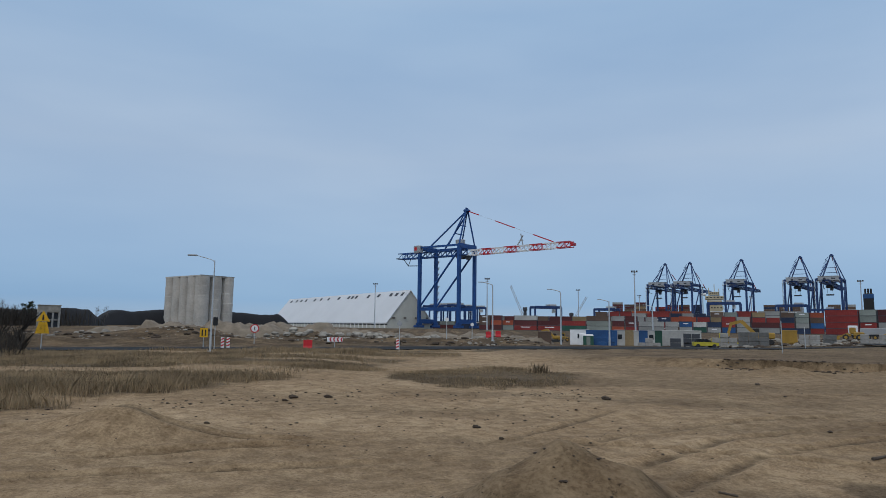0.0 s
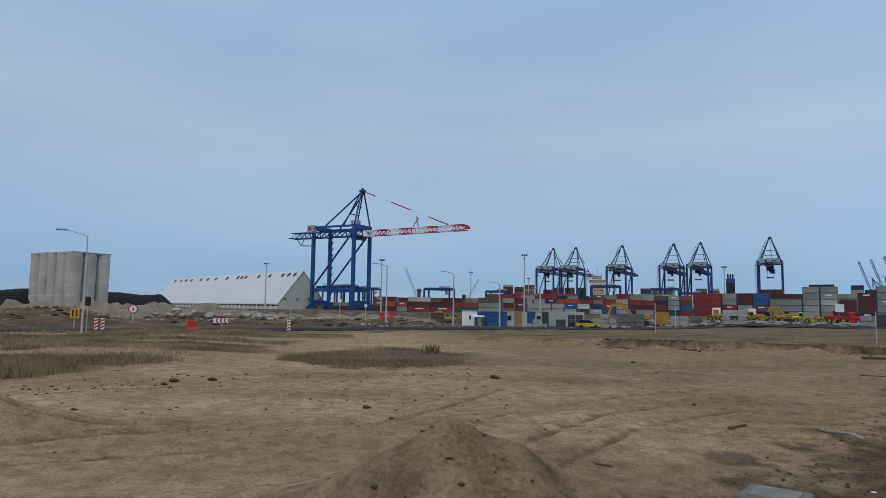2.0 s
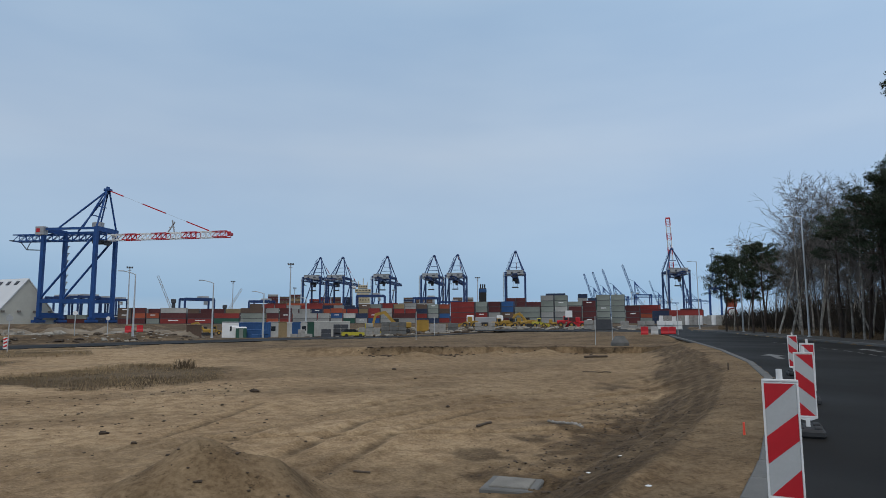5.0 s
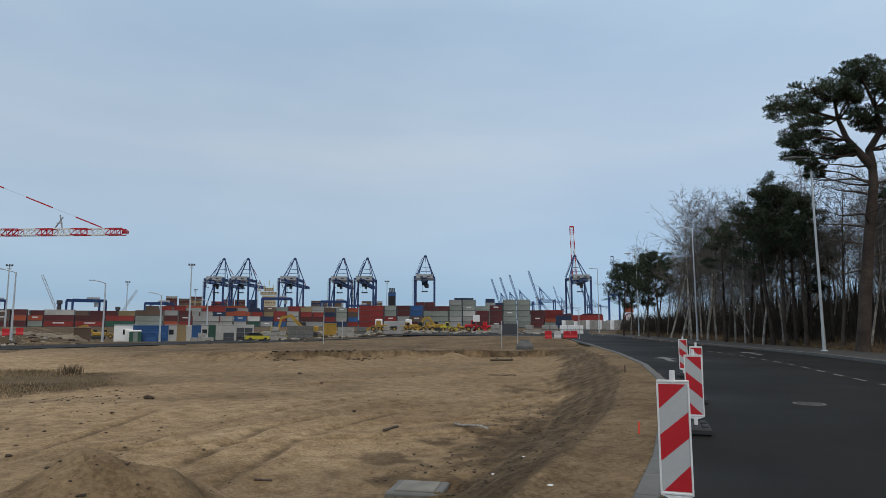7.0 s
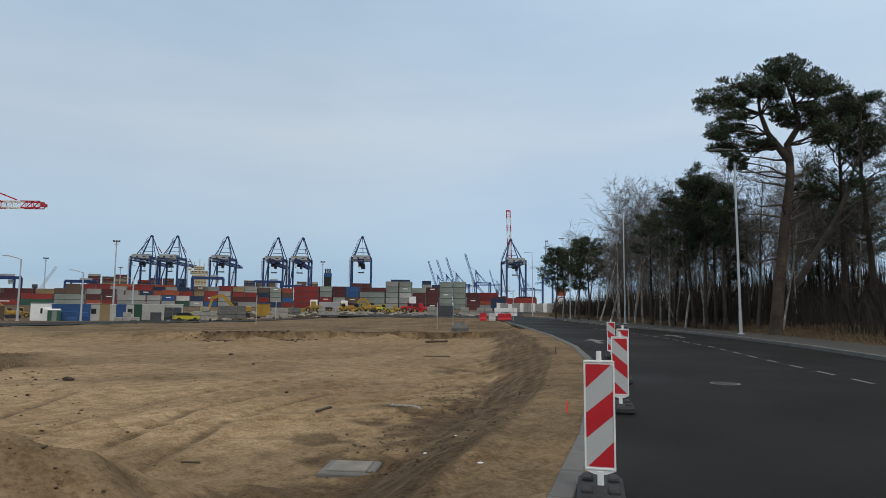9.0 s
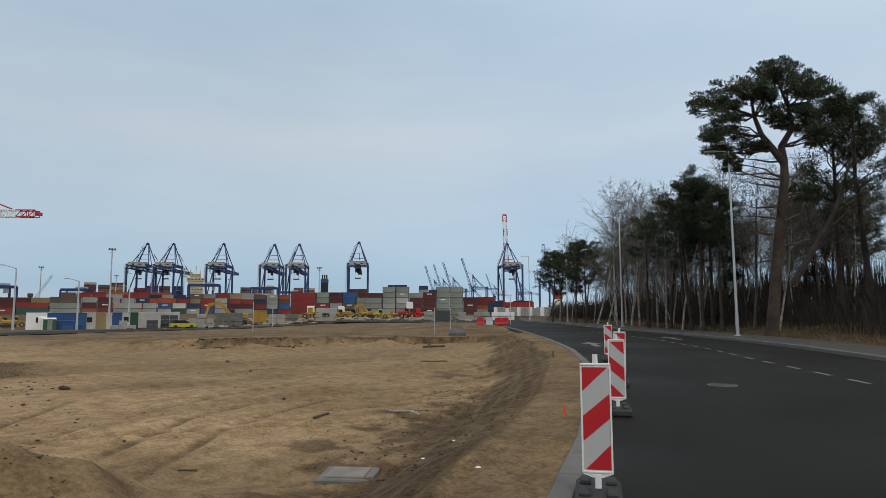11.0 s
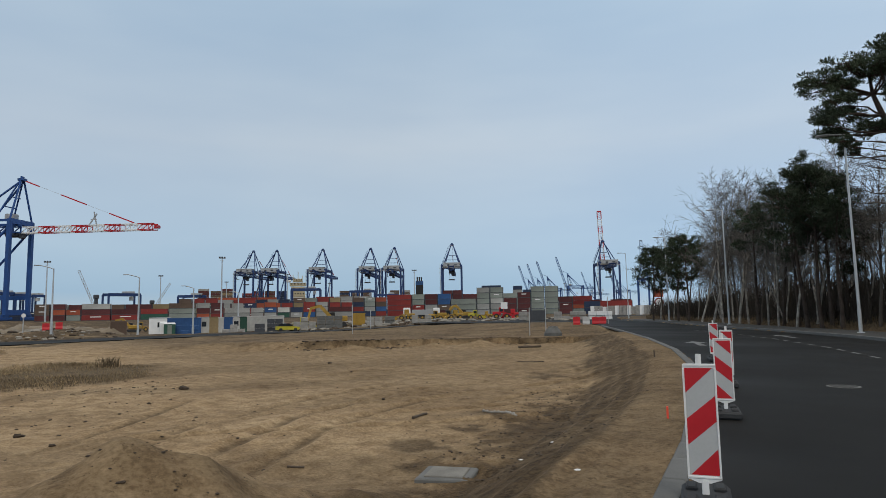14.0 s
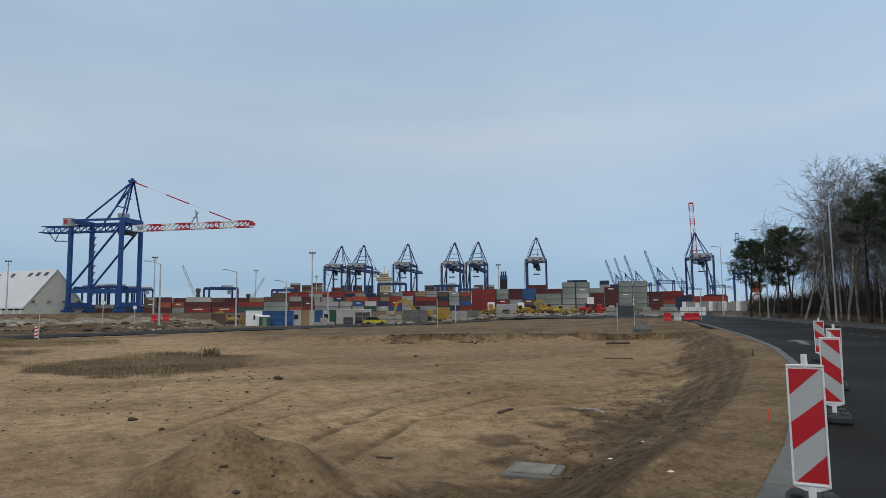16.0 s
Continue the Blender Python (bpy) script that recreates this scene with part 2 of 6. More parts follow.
    def rock(self, c, r, seed, n=7, flat=0.7):
        rnd = random.Random(seed)
        vs, fs = [], []
        for i, (h, w) in enumerate(((-0.6, 0.75), (0.05, 1.0), (0.6, 0.62))):
            for k in range(n):
                a = 2 * math.pi * (k + rnd.uniform(-0.25, 0.25)) / n
                q = w * r * rnd.uniform(0.75, 1.2)
                vs.append((c[0] + q * math.cos(a), c[1] + q * math.sin(a), c[2] + h * r * flat * rnd.uniform(0.8, 1.2)))
        for i in range(2):
            fs += [(i * n + k, i * n + (k + 1) % n, i * n + n + (k + 1) % n, i * n + n + k) for k in range(n)]
        fs += [tuple(range(n - 1, -1, -1)), tuple(range(2 * n, 3 * n))]
        return self.add(vs, fs)

    def mesh(self, name, mat, smooth=False):
        me = bpy.data.meshes.new(name)
        me.from_pydata(self.v, [], self.f)
        me.materials.append(mat)
        if smooth:
            me.polygons.foreach_set("use_smooth", [True] * len(me.polygons))
        me.update()
        return me


def part(name, geo, mat, parent=None, label="", smooth=False):
    ob = new(name, geo.mesh(name, mat, smooth))
    if parent is not None:
        ob.parent = parent
    if label:
        ob["label"] = label
    return ob


def thing(name, at=None, label="", category="", group="", kind=""):
    ob = new(name)
    ob.empty_display_size = 0.3
    if at is not None:
        ob.matrix_world = at
    return tagged(ob, label, category, group, kind)


def polar(az, d, z=0.0):
    return (d * math.sin(radians(az)), d * math.cos(radians(az)), z)


# ---- terrain ----
EDGE = np.array([(-60, -33), (-8, -3.7), (0, 0.72), (5.25, 3.62), (7.8, 5.05), (13, 8.3), (18.6, 12.2), (24.4, 16.8), (32.4, 24.1), (43.3, 34.9), (57.1, 49.0), (69, 64), (75, 74)])
FAR = np.array([(-40, -52), (4, -13), (14, -4.6), (20.2, 0.4), (26.8, 5.7), (32.2, 9.8), (39.1, 15.9), (46, 23.2), (52.3, 30.7), (61, 40.3), (70, 50.1), (84.8, 68.7), (112, 92), (160, 110)])
CROSS = np.array([(-220, -40), (-60, 34), (-33.6, 49.7), (-14, 62), (0, 70), (14, 75.5), (29, 80), (45, 82.5), (57, 82.5), (69, 78)])


def signed(poly, x, y):
    """Distance to a polyline, positive on its left."""
    best, sign = np.full(np.shape(x), 1e9), np.ones(np.shape(x))
    for (ax, ay), (bx, by) in zip(poly[:-1], poly[1:]):
        dx, dy = bx - ax, by - ay
        k = np.clip(((x - ax) * dx + (y - ay) * dy) / (dx * dx + dy * dy), 0, 1)
        d = np.hypot(x - ax - k * dx, y - ay - k * dy)
        side = np.sign(dx * (y - ay) - dy * (x - ax))
        sign = np.where(d < best, side, sign)
        best = np.minimum(best, d)
    return best * sign


def step(v, a, b):
    k = np.clip((v - a) / (b - a), 0, 1)
    return k * k * (3 - 2 * k)


_rng = np.random.RandomState(5)
_tab = _rng.rand(256, 256)


def vnoise(x, y):
    """Smooth value noise, 0 to 1."""
    xi, yi = np.floor(x).astype(int), np.floor(y).astype(int)
    fx, fy = x - xi, y - yi
    fx, fy = fx * fx * (3 - 2 * fx), fy * fy * (3 - 2 * fy)
    g = lambda a, b: _tab[a % 256, b % 256]
    return (g(xi, yi) * (1 - fx) + g(xi + 1, yi) * fx) * (1 - fy) + (g(xi, yi + 1) * (1 - fx) + g(xi + 1, yi + 1) * fx) * fy


BANK = np.array([(-20, 46), (6, 47), (15.5, 45.5), (26, 42), (36, 37.5), (39, 35)])  # foot of the cut bank on the pit's far side


def mounds(x, y):
    z = 0
    for mx, my, h, r, sx, sy in ((1.38, 7.5, 1.33, 1.6, 1.2, 1.0), (-7.0, 14.3, 0.62, 1.05, 1.5, 1.0), (19.5, 37.5, 0.55, 1.5, 1.6, 1.0), (30.3, 37.5, 0.5, 1.2, 1.4, 1), (10, 21.5, 0.05, 3, 1, 1), (27, 39, 0.3, 1.0, 1.5, 1)):
        q = np.hypot((x - mx) / sx, (y - my) / sy) / r
        q = q * (0.86 + 0.28 * vnoise(x * 1.1 + mx, y * 1.1))
        z = z + h * np.where(q < 2.2, np.exp(-1.25 * q ** 1.7) * (1 - step(q, 1.6, 2.2)), 0)
    return z


def ruts(x, y):
    """Wheel ruts that swing across the sand: ridges up to 1, troughs down to -1."""
    out = 0
    for k, (cx, cy, r) in enumerate(((16, 2, 13.2), (16, 2, 14.9), (17.5, 1, 18.0), (17.5, 1, 19.8), (-6, -14, 28.5), (-6, -14, 30.4), (22, 4, 21.5), (22, 4, 23.3), (4, -6, 19.4), (4, -6, 21.2))):
        q = np.hypot(x - cx, y - cy) - r + 0.6 * (vnoise(x * 0.3 + k, y * 0.3) - 0.5)
        on = step(vnoise(x * 0.21 + 3 * k, y * 0.21), 0.35, 0.6)
        out = out + on * (np.exp(-((q - 0.30) / 0.13) ** 2) + np.exp(-((q + 0.30) / 0.13) ** 2) - 1.1 * np.exp(-(q / 0.19) ** 2))
    return np.clip(out, -1.2, 1.2)


def ground_z(x, y, fine=True):
    x, y = np.asarray(x, float), np.asarray(y, float)
    d = np.hypot(x, y)
    s = signed(EDGE, x, y)
    c = signed(CROSS, x, y)
    b = signed(BANK, x, y)
    far = -0.7 * step(d, 42, 66) * (1 - step(x, 38, 64)) - 0.85 * step(d, 92, 125) * (1 - step(x, 45, 85))
    far = far * (1 - step(d, 210, 320))
    wide = 1.9 + 1.0 * step(d, 16, 32)
    pit = -0.85 * np.clip((s - 1.25 + 0.25 * step(d, 9, 14) * (1 - step(d, 24, 40)) - 0.22 * vnoise(x * 0.7, y * 0.7)) / wide, 0, 1) * (1 - 0.4 * step(-x, 0, 12))
    edge = vnoise(x * 0.5, y * 0.5) * 0.8
    rise_w = np.where(x > 21, 0.7, 0.7 + np.minimum(21 - x, 12) * 0.55 + np.maximum(9 - x, 0) * 1.0)
    rise = step(b + edge, 0, rise_w)
    z = pit * (1 - rise) + (far - 0.12 * (1 - step(d, 50, 62)) * (s > 3)) * rise
    z = np.where(b < 0, pit, z)
    right = step(-signed(FAR, x, y), 0.0, 0.4)
    z = np.where(s < 0, 0, z)
    if fine:
        amp = step(s, 0.2, 1.5) * (1 - step(d, 60, 200))
        z = z + amp * (0.10 * (vnoise(x * 0.33, y * 0.33) - 0.5) + 0.05 * (vnoise(x * 1.1 + 9, y * 1.1) - 0.5) + 0.03 * (vnoise(x * 3.1, y * 3.1 + 4) - 0.5) + 0.018 * (vnoise(x * 7.3, y * 7.3) - 0.5))
        z = z + amp * step(s, 2.5, 4.5) * (b < -2) * 0.045 * ruts(x, y) * (1 - np.exp(-(np.hypot(x - 1.4, y - 7.5) / 3.0) ** 4))
        # scrape marks along the slope
        on = np.exp(-((s - 1.9) / 0.9) ** 2) * (1 - step(d, 35, 60))
        z = z + on * 0.06 * np.sin(s * 13 + 5 * vnoise(x * 0.5, y * 0.5)) * vnoise(x * 0.8, y * 0.8)
        # clods trampled in along the foot of the slope
        churn = np.exp(-((s - 3.7) / 1.0) ** 2) * (1 - step(d, 26, 40)) * step(vnoise(x * 0.55 + 7, y * 0.55), 0.35, 0.6)
        z = z + churn * (0.13 * (vnoise(x * 2.6, y * 2.6 + 2) - 0.4) + 0.09 * (vnoise(x * 5.2, y * 5.2) - 0.4))
        z = z + mounds(x, y) * (1 + 0.16 * (vnoise(x * 2.3 + 4, y * 2.3) - 0.5))
        # lumpy waste land behind the cross road
        waste = step(c, 12, 22) * (1 - step(d, 190, 260)) * (1 - step(x, 5, 18))
        z = z + waste * (2.2 * vnoise(x * 0.075, y * 0.075) ** 2.2 + 0.7 * vnoise(x * 0.3, y * 0.3) * vnoise(x * 0.05 + 7, y * 0.05))
        forest = step(-signed(FAR, x, y), 4.2, 8) * (1 - step(d, 130, 200))
        z = z + 0.14 * right + forest * (0.35 + 0.5 * vnoise(x * 0.35, y * 0.35))
    # room for the roads
    z = z - 0.09 * (s < -0.1) * (signed(FAR, x, y) > -0.3)
    z = z - 0.09 * (np.abs(c - 4.2) < 4.4) * (s > -1)
    return z


def at_ground(x, y):
    return float(ground_z(np.array([x]), np.array([y]))[0])


def axis(cuts):
    out = [cuts[0][0]]
    for a, b, st in cuts:
        n = max(1, int(round((b - a) / st)))
        out += list(np.linspace(a, b, n + 1)[1:])
    return np.array(out)


XS = axis([(-4000, -600, 680), (-600, -200, 40), (-200, -60, 4), (-60, -14, 0.6), (-14, 16, 0.11), (16, 45, 0.3), (45, 130, 1.5), (130, 600, 40), (600, 4000, 680)])
YS = axis([(-3000, -200, 560), (-200, -20, 20), (-20, 2, 1.0), (2, 18, 0.11), (18, 50, 0.25), (50, 120, 1.0), (120, 260, 4), (260, 900, 40), (900, 4900, 500)])


def build_ground():
    gx, gy = np.meshgrid(XS, YS)
    gz = ground_z(gx, gy)
    nx, ny = len(XS), len(YS)
    co = np.stack([gx, gy, gz], -1).reshape(-1, 3)
    i = np.arange(nx * ny).reshape(ny, nx)
    quads = np.stack([i[:-1, :-1], i[:-1, 1:], i[1:, 1:], i[1:, :-1]], -1).reshape(-1, 4)
    me = bpy.data.meshes.new("ground")
    me.vertices.add(len(co))
    me.vertices.foreach_set("co", co.astype(np.float32).ravel())
    me.loops.add(quads.size)
    me.loops.foreach_set("vertex_index", quads.astype(np.int32).ravel())
    me.polygons.add(len(quads))
    me.polygons.foreach_set("loop_start", np.arange(0, quads.size, 4, dtype=np.int32))
    me.polygons.foreach_set("use_smooth", np.ones(len(quads), dtype=bool))
    # what the ground is made of: dry sand, dark soil, dead turf; soil also holds relief shading
    x, y = gx.ravel(), gy.ravel()
    s, c, b, d = signed(EDGE, x, y), signed(CROSS, x, y), signed(BANK, x, y), np.hypot(x, y)
    rag = vnoise(x * 0.45, y * 0.45) - 0.5 + 0.5 * (vnoise(x * 1.7, y * 1.7) - 0.5)
    crumbs = step(vnoise(x * 1.3 + 11, y * 1.3) + 0.6 * (vnoise(x * 3.7, y * 3.7) - 0.5), 0.42, 0.62)
    foot = step(s, 1.6, 2.2) * (1 - step(s + rag * 3.2, 4.0, 5.6)) * (0.35 + 0.75 * crumbs) * (1 - 0.5 * step(d, 24, 40)) * (s < 9)
    cut = step(b + rag, -0.6, 0.2) * (1 - step(b + rag, 1.0, 2.2)) * step(x + 4 * rag, 17, 22)
    rutz = (1 - 0.6 * step(-x, -6, 2)) * step(vnoise(x * 0.16 + 2, y * 0.35) + 0.25 * rag, 0.45, 0.75) * 0.5
    # the mound: darker soil, and its shaded faces put into the colour
    heap = np.clip(np.exp(-(np.hypot((x - 1.38) / 1.15, y - 7.5) / 1.9) ** 2) * 1.4, 0, 1) * (0.28 + 0.5 * vnoise(x * 2.2, y * 2.2))
    # dark soil of the slope, with the scrape marks' shading striped into its colour
    scrape_shade = 1.0 + 0.16 * np.sin(s * 13 + 5 * vnoise(x * 0.5, y * 0.5) + 1.2)
    slope = step(s + 0.25 * rag, 1.2, 1.4) * (1 - step(s + 1.3 * rag, 3.2, 4.4)) * scrape_shade * (0.86 + 0.2 * vnoise(x * 0.4, y * 0.4)) * (d < 60)
    # rut troughs darkened in the colour, as their relief alone shows little
    track = 0.7 * np.clip(-ruts(x, y), 0, 1) * (d < 40) * (s > 3)
    soil = np.clip(np.maximum.reduce([foot * 0.8, slope, cut, rutz * (d < 45), heap, track, 0.34 * step(x + 3 * rag, 5, 12) * (d < 60), (0.66 + 0.3 * rag) * (s < 1.3) * (d < 60)]), 0, 1)
    shelf = step(b + rag, 0.2, 1.0 + np.maximum(21 - x, 0) * 0.35) * step(x, 2, 16) * (c < 8) * (s > 0)
    soil = np.maximum(soil, shelf * (0.72 + 0.35 * rag))
    soil = np.where(c > 8, 1.0 + 0.9 * rag, soil)
    soil = np.where(signed(FAR, x, y) < -3, 1.0, soil)
    turf = turf_mask(x, y)
    for name, val in (("soil", soil), ("turf", turf)):
        a = me.attributes.new(name, "FLOAT", "POINT")
        a.data.foreach_set("value", np.clip(val, 0, 1).astype(np.float32))
    me.update(calc_edges=True)
    me.materials.append(ground_material())
    return tagged(new("ground", me), "bare sandy building ground with ruts and soil", "ground", kind="structure")


GRASS_LINE = np.array([(-30, 6), (-15.5, 14.5), (-11.8, 17.2), (-9.4, 20.0), (-8.6, 22.6), (-8.0, 26), (-7.0, 30), (-4.6, 37), (-1.6, 47), (4, 62)])


def turf_mask(x, y):
    """Where dead grass grows, 0 to 1."""
    rag = 3.0 * (vnoise(x * 0.3 + 5, y * 0.3) - 0.5) + 1.4 * (vnoise(x * 1.2, y * 1.2 + 8) - 0.5)
    field = step(signed(GRASS_LINE, x, y) + rag, -0.2, 0.9)
    bare = step(vnoise(x * 0.10 + 31, y * 0.32 + 3), 0.58, 0.70)
    field = field * (1 - 0.9 * bare * (np.hypot(x, y) > 22))
    patch = step(1.0 - np.hypot((x - 2.5 - 0.05 * (y - 34)) / 4.9, (y - 34.5) / 7.0) + 0.12 * rag, -0.05, 0.12)
    return np.maximum(field, patch) * (signed(CROSS, x, y) < -1)


def ground_material():
    m = bpy.data.materials.new("sandy_ground")
    m.use_nodes = True
    n, l = m.node_tree.nodes, m.node_tree.links
    b = n["Principled BSDF"]
    b.inputs["Roughness"].default_value = 0.95
    b.inputs["Specular IOR Level"].default_value = 0.15
    tc = n.new("ShaderNodeTexCoord")

    def nz(scale, detail, rough=0.6):
        t = n.new("ShaderNodeTexNoise")
        t.inputs["Scale"].default_value, t.inputs["Detail"].default_value, t.inputs["Roughness"].default_value = scale, detail, rough
        l.new(tc.outputs["Object"], t.inputs["Vector"])
        return t.outputs[0]

    def ramp(src, a, ca, z, cz):
        r = n.new("ShaderNodeValToRGB")
        r.color_ramp.elements[0].position, r.color_ramp.elements[1].position = a, z
        r.color_ramp.elements[0].color, r.color_ramp.elements[1].color = (*ca, 1), (*cz, 1)
        l.new(src, r.inputs[0])
        return r.outputs[0]

    def mix(f, a, c):
        x = n.new("ShaderNodeMix")
        x.data_type = "RGBA"
        l.new(f, x.inputs["Factor"])
        l.new(a, x.inputs[6])
        l.new(c, x.inputs[7])
        return x.outputs[2]

    broad, mid, fine = nz(0.22, 6), nz(1.6, 8, 0.7), nz(14, 6, 0.75)
    sand = mix(ramp(mid, 0.42, (0, 0, 0), 0.60, (1, 1, 1)), ramp(broad, 0.36, (0.290, 0.196, 0.110), 0.62, (0.450, 0.328, 0.198)), ramp(fine, 0.36, (0.245, 0.163, 0.090), 0.62, (0.410, 0.296, 0.178)))
    dirt = mix(ramp(mid, 0.44, (0, 0, 0), 0.58, (1, 1, 1)), ramp(fine, 0.38, (0.036, 0.024, 0.013), 0.60, (0.118, 0.081, 0.046)), ramp(broad, 0.36, (0.086, 0.059, 0.034), 0.62, (0.158, 0.113, 0.067)))
    turf = ramp(fine, 0.36, (0.075, 0.053, 0.032), 0.62, (0.185, 0.135, 0.080))
    pepper = ramp(nz(6.5, 10, 0.85), 0.565, (0, 0, 0), 0.63, (1, 1, 1))
    a1, a2 = n.new("ShaderNodeAttribute"), n.new("ShaderNodeAttribute")
    a1.attribute_name, a2.attribute_name = "soil", "turf"
    dirty = n.new("ShaderNodeMath")
    dirty.operation, dirty.use_clamp = "MULTIPLY_ADD", True
    l.new(pepper, dirty.inputs[0])
    dirty.inputs[1].default_value = 0.6
    l.new(a1.outputs["Fac"], dirty.inputs[2])
    col = mix(a2.outputs["Fac"], mix(dirty.outputs[0], sand, dirt), turf)
    speck = n.new("ShaderNodeMix")
    speck.data_type, speck.blend_type = "RGBA", "MULTIPLY"
    speck.inputs["Factor"].default_value = 1.0
    scuff = n.new("ShaderNodeMix")
    scuff.data_type, scuff.blend_type = "RGBA", "MULTIPLY"
    scuff.inputs["Factor"].default_value = 1.0
    l.new(ramp(nz(2.2, 9, 0.72), 0.40, (0.72, 0.69, 0.66), 0.58, (1.10, 1.10, 1.10)), scuff.inputs[6])
    l.new(ramp(nz(16, 5, 0.7), 0.36, (0.76, 0.74, 0.72), 0.56, (1.06, 1.06, 1.06)), scuff.inputs[7])
    l.new(col, speck.inputs[6])
    l.new(scuff.outputs[2], speck.inputs[7])
    l.new(speck.outputs[2], b.inputs["Base Color"])
    h = n.new("ShaderNodeMath")
    h.operation = "MULTIPLY_ADD"
    l.new(fine, h.inputs[0])
    h.inputs[1].default_value = 0.45
    l.new(mid, h.inputs[2])
    bp = n.new("ShaderNodeBump")
    bp.inputs["Strength"].default_value, bp.inputs["Distance"].default_value = 0.8, 0.06
    l.new(h.outputs[0], bp.inputs["Height"])
    l.new(bp.outputs[0], b.inputs["Normal"])
    return m


build_ground()


def resample(poly, n):
    seg = np.hypot(*np.diff(poly, axis=0).T)
    cum = np.concatenate([[0], np.cumsum(seg)])
    t = np.linspace(0, cum[-1], n)
    return np.stack([np.interp(t, cum, poly[:, 0]), np.interp(t, cum, poly[:, 1])], 1)


def offset(poly, w):
    d = np.gradient(poly, axis=0)
    d /= np.hypot(d[:, 0], d[:, 1])[:, None]
    return poly + w * np.stack([-d[:, 1], d[:, 0]], 1)


def strip(name, left, right, zl, zr, mat, label, category, kind="structure", depth=0.0):
    g = Geo()
    n = len(left)
    vs = [(*left[i], zl[i] if np.ndim(zl) else zl) for i in range(n)] + [(*right[i], zr[i] if np.ndim(zr) else zr) for i in range(n)]
    fs = [(n + i, n + i + 1, i + 1, i) for i in range(n - 1)]
    if depth:
        vs += [(x, y, z - depth) for x, y, z in vs]
        fs += [(2 * n + i, 2 * n + i + 1, 3 * n + i + 1, 3 * n + i) for i in range(n - 1)]
        fs += [(i, i + 1, 2 * n + i + 1, 2 * n + i) for i in range(n - 1)] + [(n + i + 1, n + i, 3 * n + i, 3 * n + i + 1) for i in range(n - 1)]
    g.add(vs, fs)
    return tagged(part(name, g, mat), label, category, kind=kind)


E_R, F_R, C_R = resample(EDGE, 120), resample(FAR[:-2], 120), resample(CROSS, 90)
strip("road", E_R, F_R, 0.0, 0.0, M_ASPHALT, "new dark asphalt road that bends away", "road", depth=0.05)
c_out = offset(C_R, 8.2)
strip("road_crossing", c_out, C_R, ground_z(c_out[:, 0], c_out[:, 1], False) + 0.12, ground_z(C_R[:, 0], C_R[:, 1], False) + 0.12, M_ASPHALT, "dark asphalt road that crosses behind the pit", "road", depth=0.08)
strip("road_junction", resample(np.array([(57, 90.5), (66, 95), (80, 104), (112, 118), (160, 140)]), 30), resample(np.array([(57, 82), (72, 62), (84.8, 68.7), (112, 92), (160, 110)]), 30), 0.015, 0.015, M_ASPHALT, "dark asphalt road junction", "road", depth=0.05)


# ---- kerbs, markings and covers of the road ----
def kerb_line(name, poly, length, width, z0, z1, parent_label, face_left):
    """A line of kerbstones along a polyline; each stone is a piece of its own."""
    seg = np.hypot(*np.diff(poly, axis=0).T)
    cum = np.concatenate([[0], np.cumsum(seg)])
    top = thing(name, None, parent_label, "kerb", kind="structure")
    g = Geo().box((0, 0, (z1 - z0) / 2), (length - 0.012, width, z1 - z0), bevel=0.018)
    me = g.mesh("kerbstone", M_KERB)
    k = 0.5
    while k * length < cum[-1]:
        t = k * length
        x, y = np.interp(t, cum, poly[:, 0]), np.interp(t, cum, poly[:, 1])
        x2, y2 = np.interp(t + 0.1, cum, poly[:, 0]), np.interp(t + 0.1, cum, poly[:, 1])
        a = math.atan2(y2 - y, x2 - x)
        o = (width / 2 + 0.005) * (1 if face_left else -1)
        ob = new("kerbstone", me)
        ob.parent = top
        ob.matrix_basis = pose(x - math.sin(a) * o, y + math.cos(a) * o, z0 + random.uniform(-0.004, 0.004), 0, 0, math.degrees(a) + random.uniform(-0.3, 0.3))
        k += 1
    return top


near_part = np.array([(1.5, 1.55), (5.25, 3.62), (7.8, 5.05), (13, 8.3), (18.6, 12.2), (24.4, 16.8), (32.4, 24.1), (43.3, 34.9), (57.1, 49.0)])
kerb_line("kerb_near", near_part, 1.0, 0.25, -0.12, 0.035, "low grey concrete kerb between sand and road", True)
far_part = np.array([(14, -4.6), (20.2, 0.4), (26.8, 5.7), (32.2, 9.8), (39.1, 15.9), (46, 23.2), (52.3, 30.7), (61, 40.3), (70, 50.1), (84.8, 68.7)])
kerb_line("kerb_far", far_part, 1.0, 0.22, -0.10, 0.16, "grey concrete kerb along the pavement", False)
fp = resample(far_part, 80)
strip("pavement", offset(fp, -0.24), offset(fp, -3.4), 0.15, 0.17, M_PAVE, "grey pavement beside the road", "pavement", depth=0.1)


def flat_mark(name, pts, z, label):
    g = Geo()
    n = len(pts)
    g.add([(x, y, z) for x, y in pts] + [(x, y, z - 0.004) for x, y in pts], [tuple(range(n))] + [(i, n + i, n + (i + 1) % n, (i + 1) % n) for i in range(n)])
    return tagged(part(name, g, M_LINE), label, "road marking", "lane markings", "structure")


lane = resample(offset(resample(FAR[1:10], 200), 4.15), 400)
lcum = np.concatenate([[0], np.cumsum(np.hypot(*np.diff(lane, axis=0).T))])
t0 = 12.0
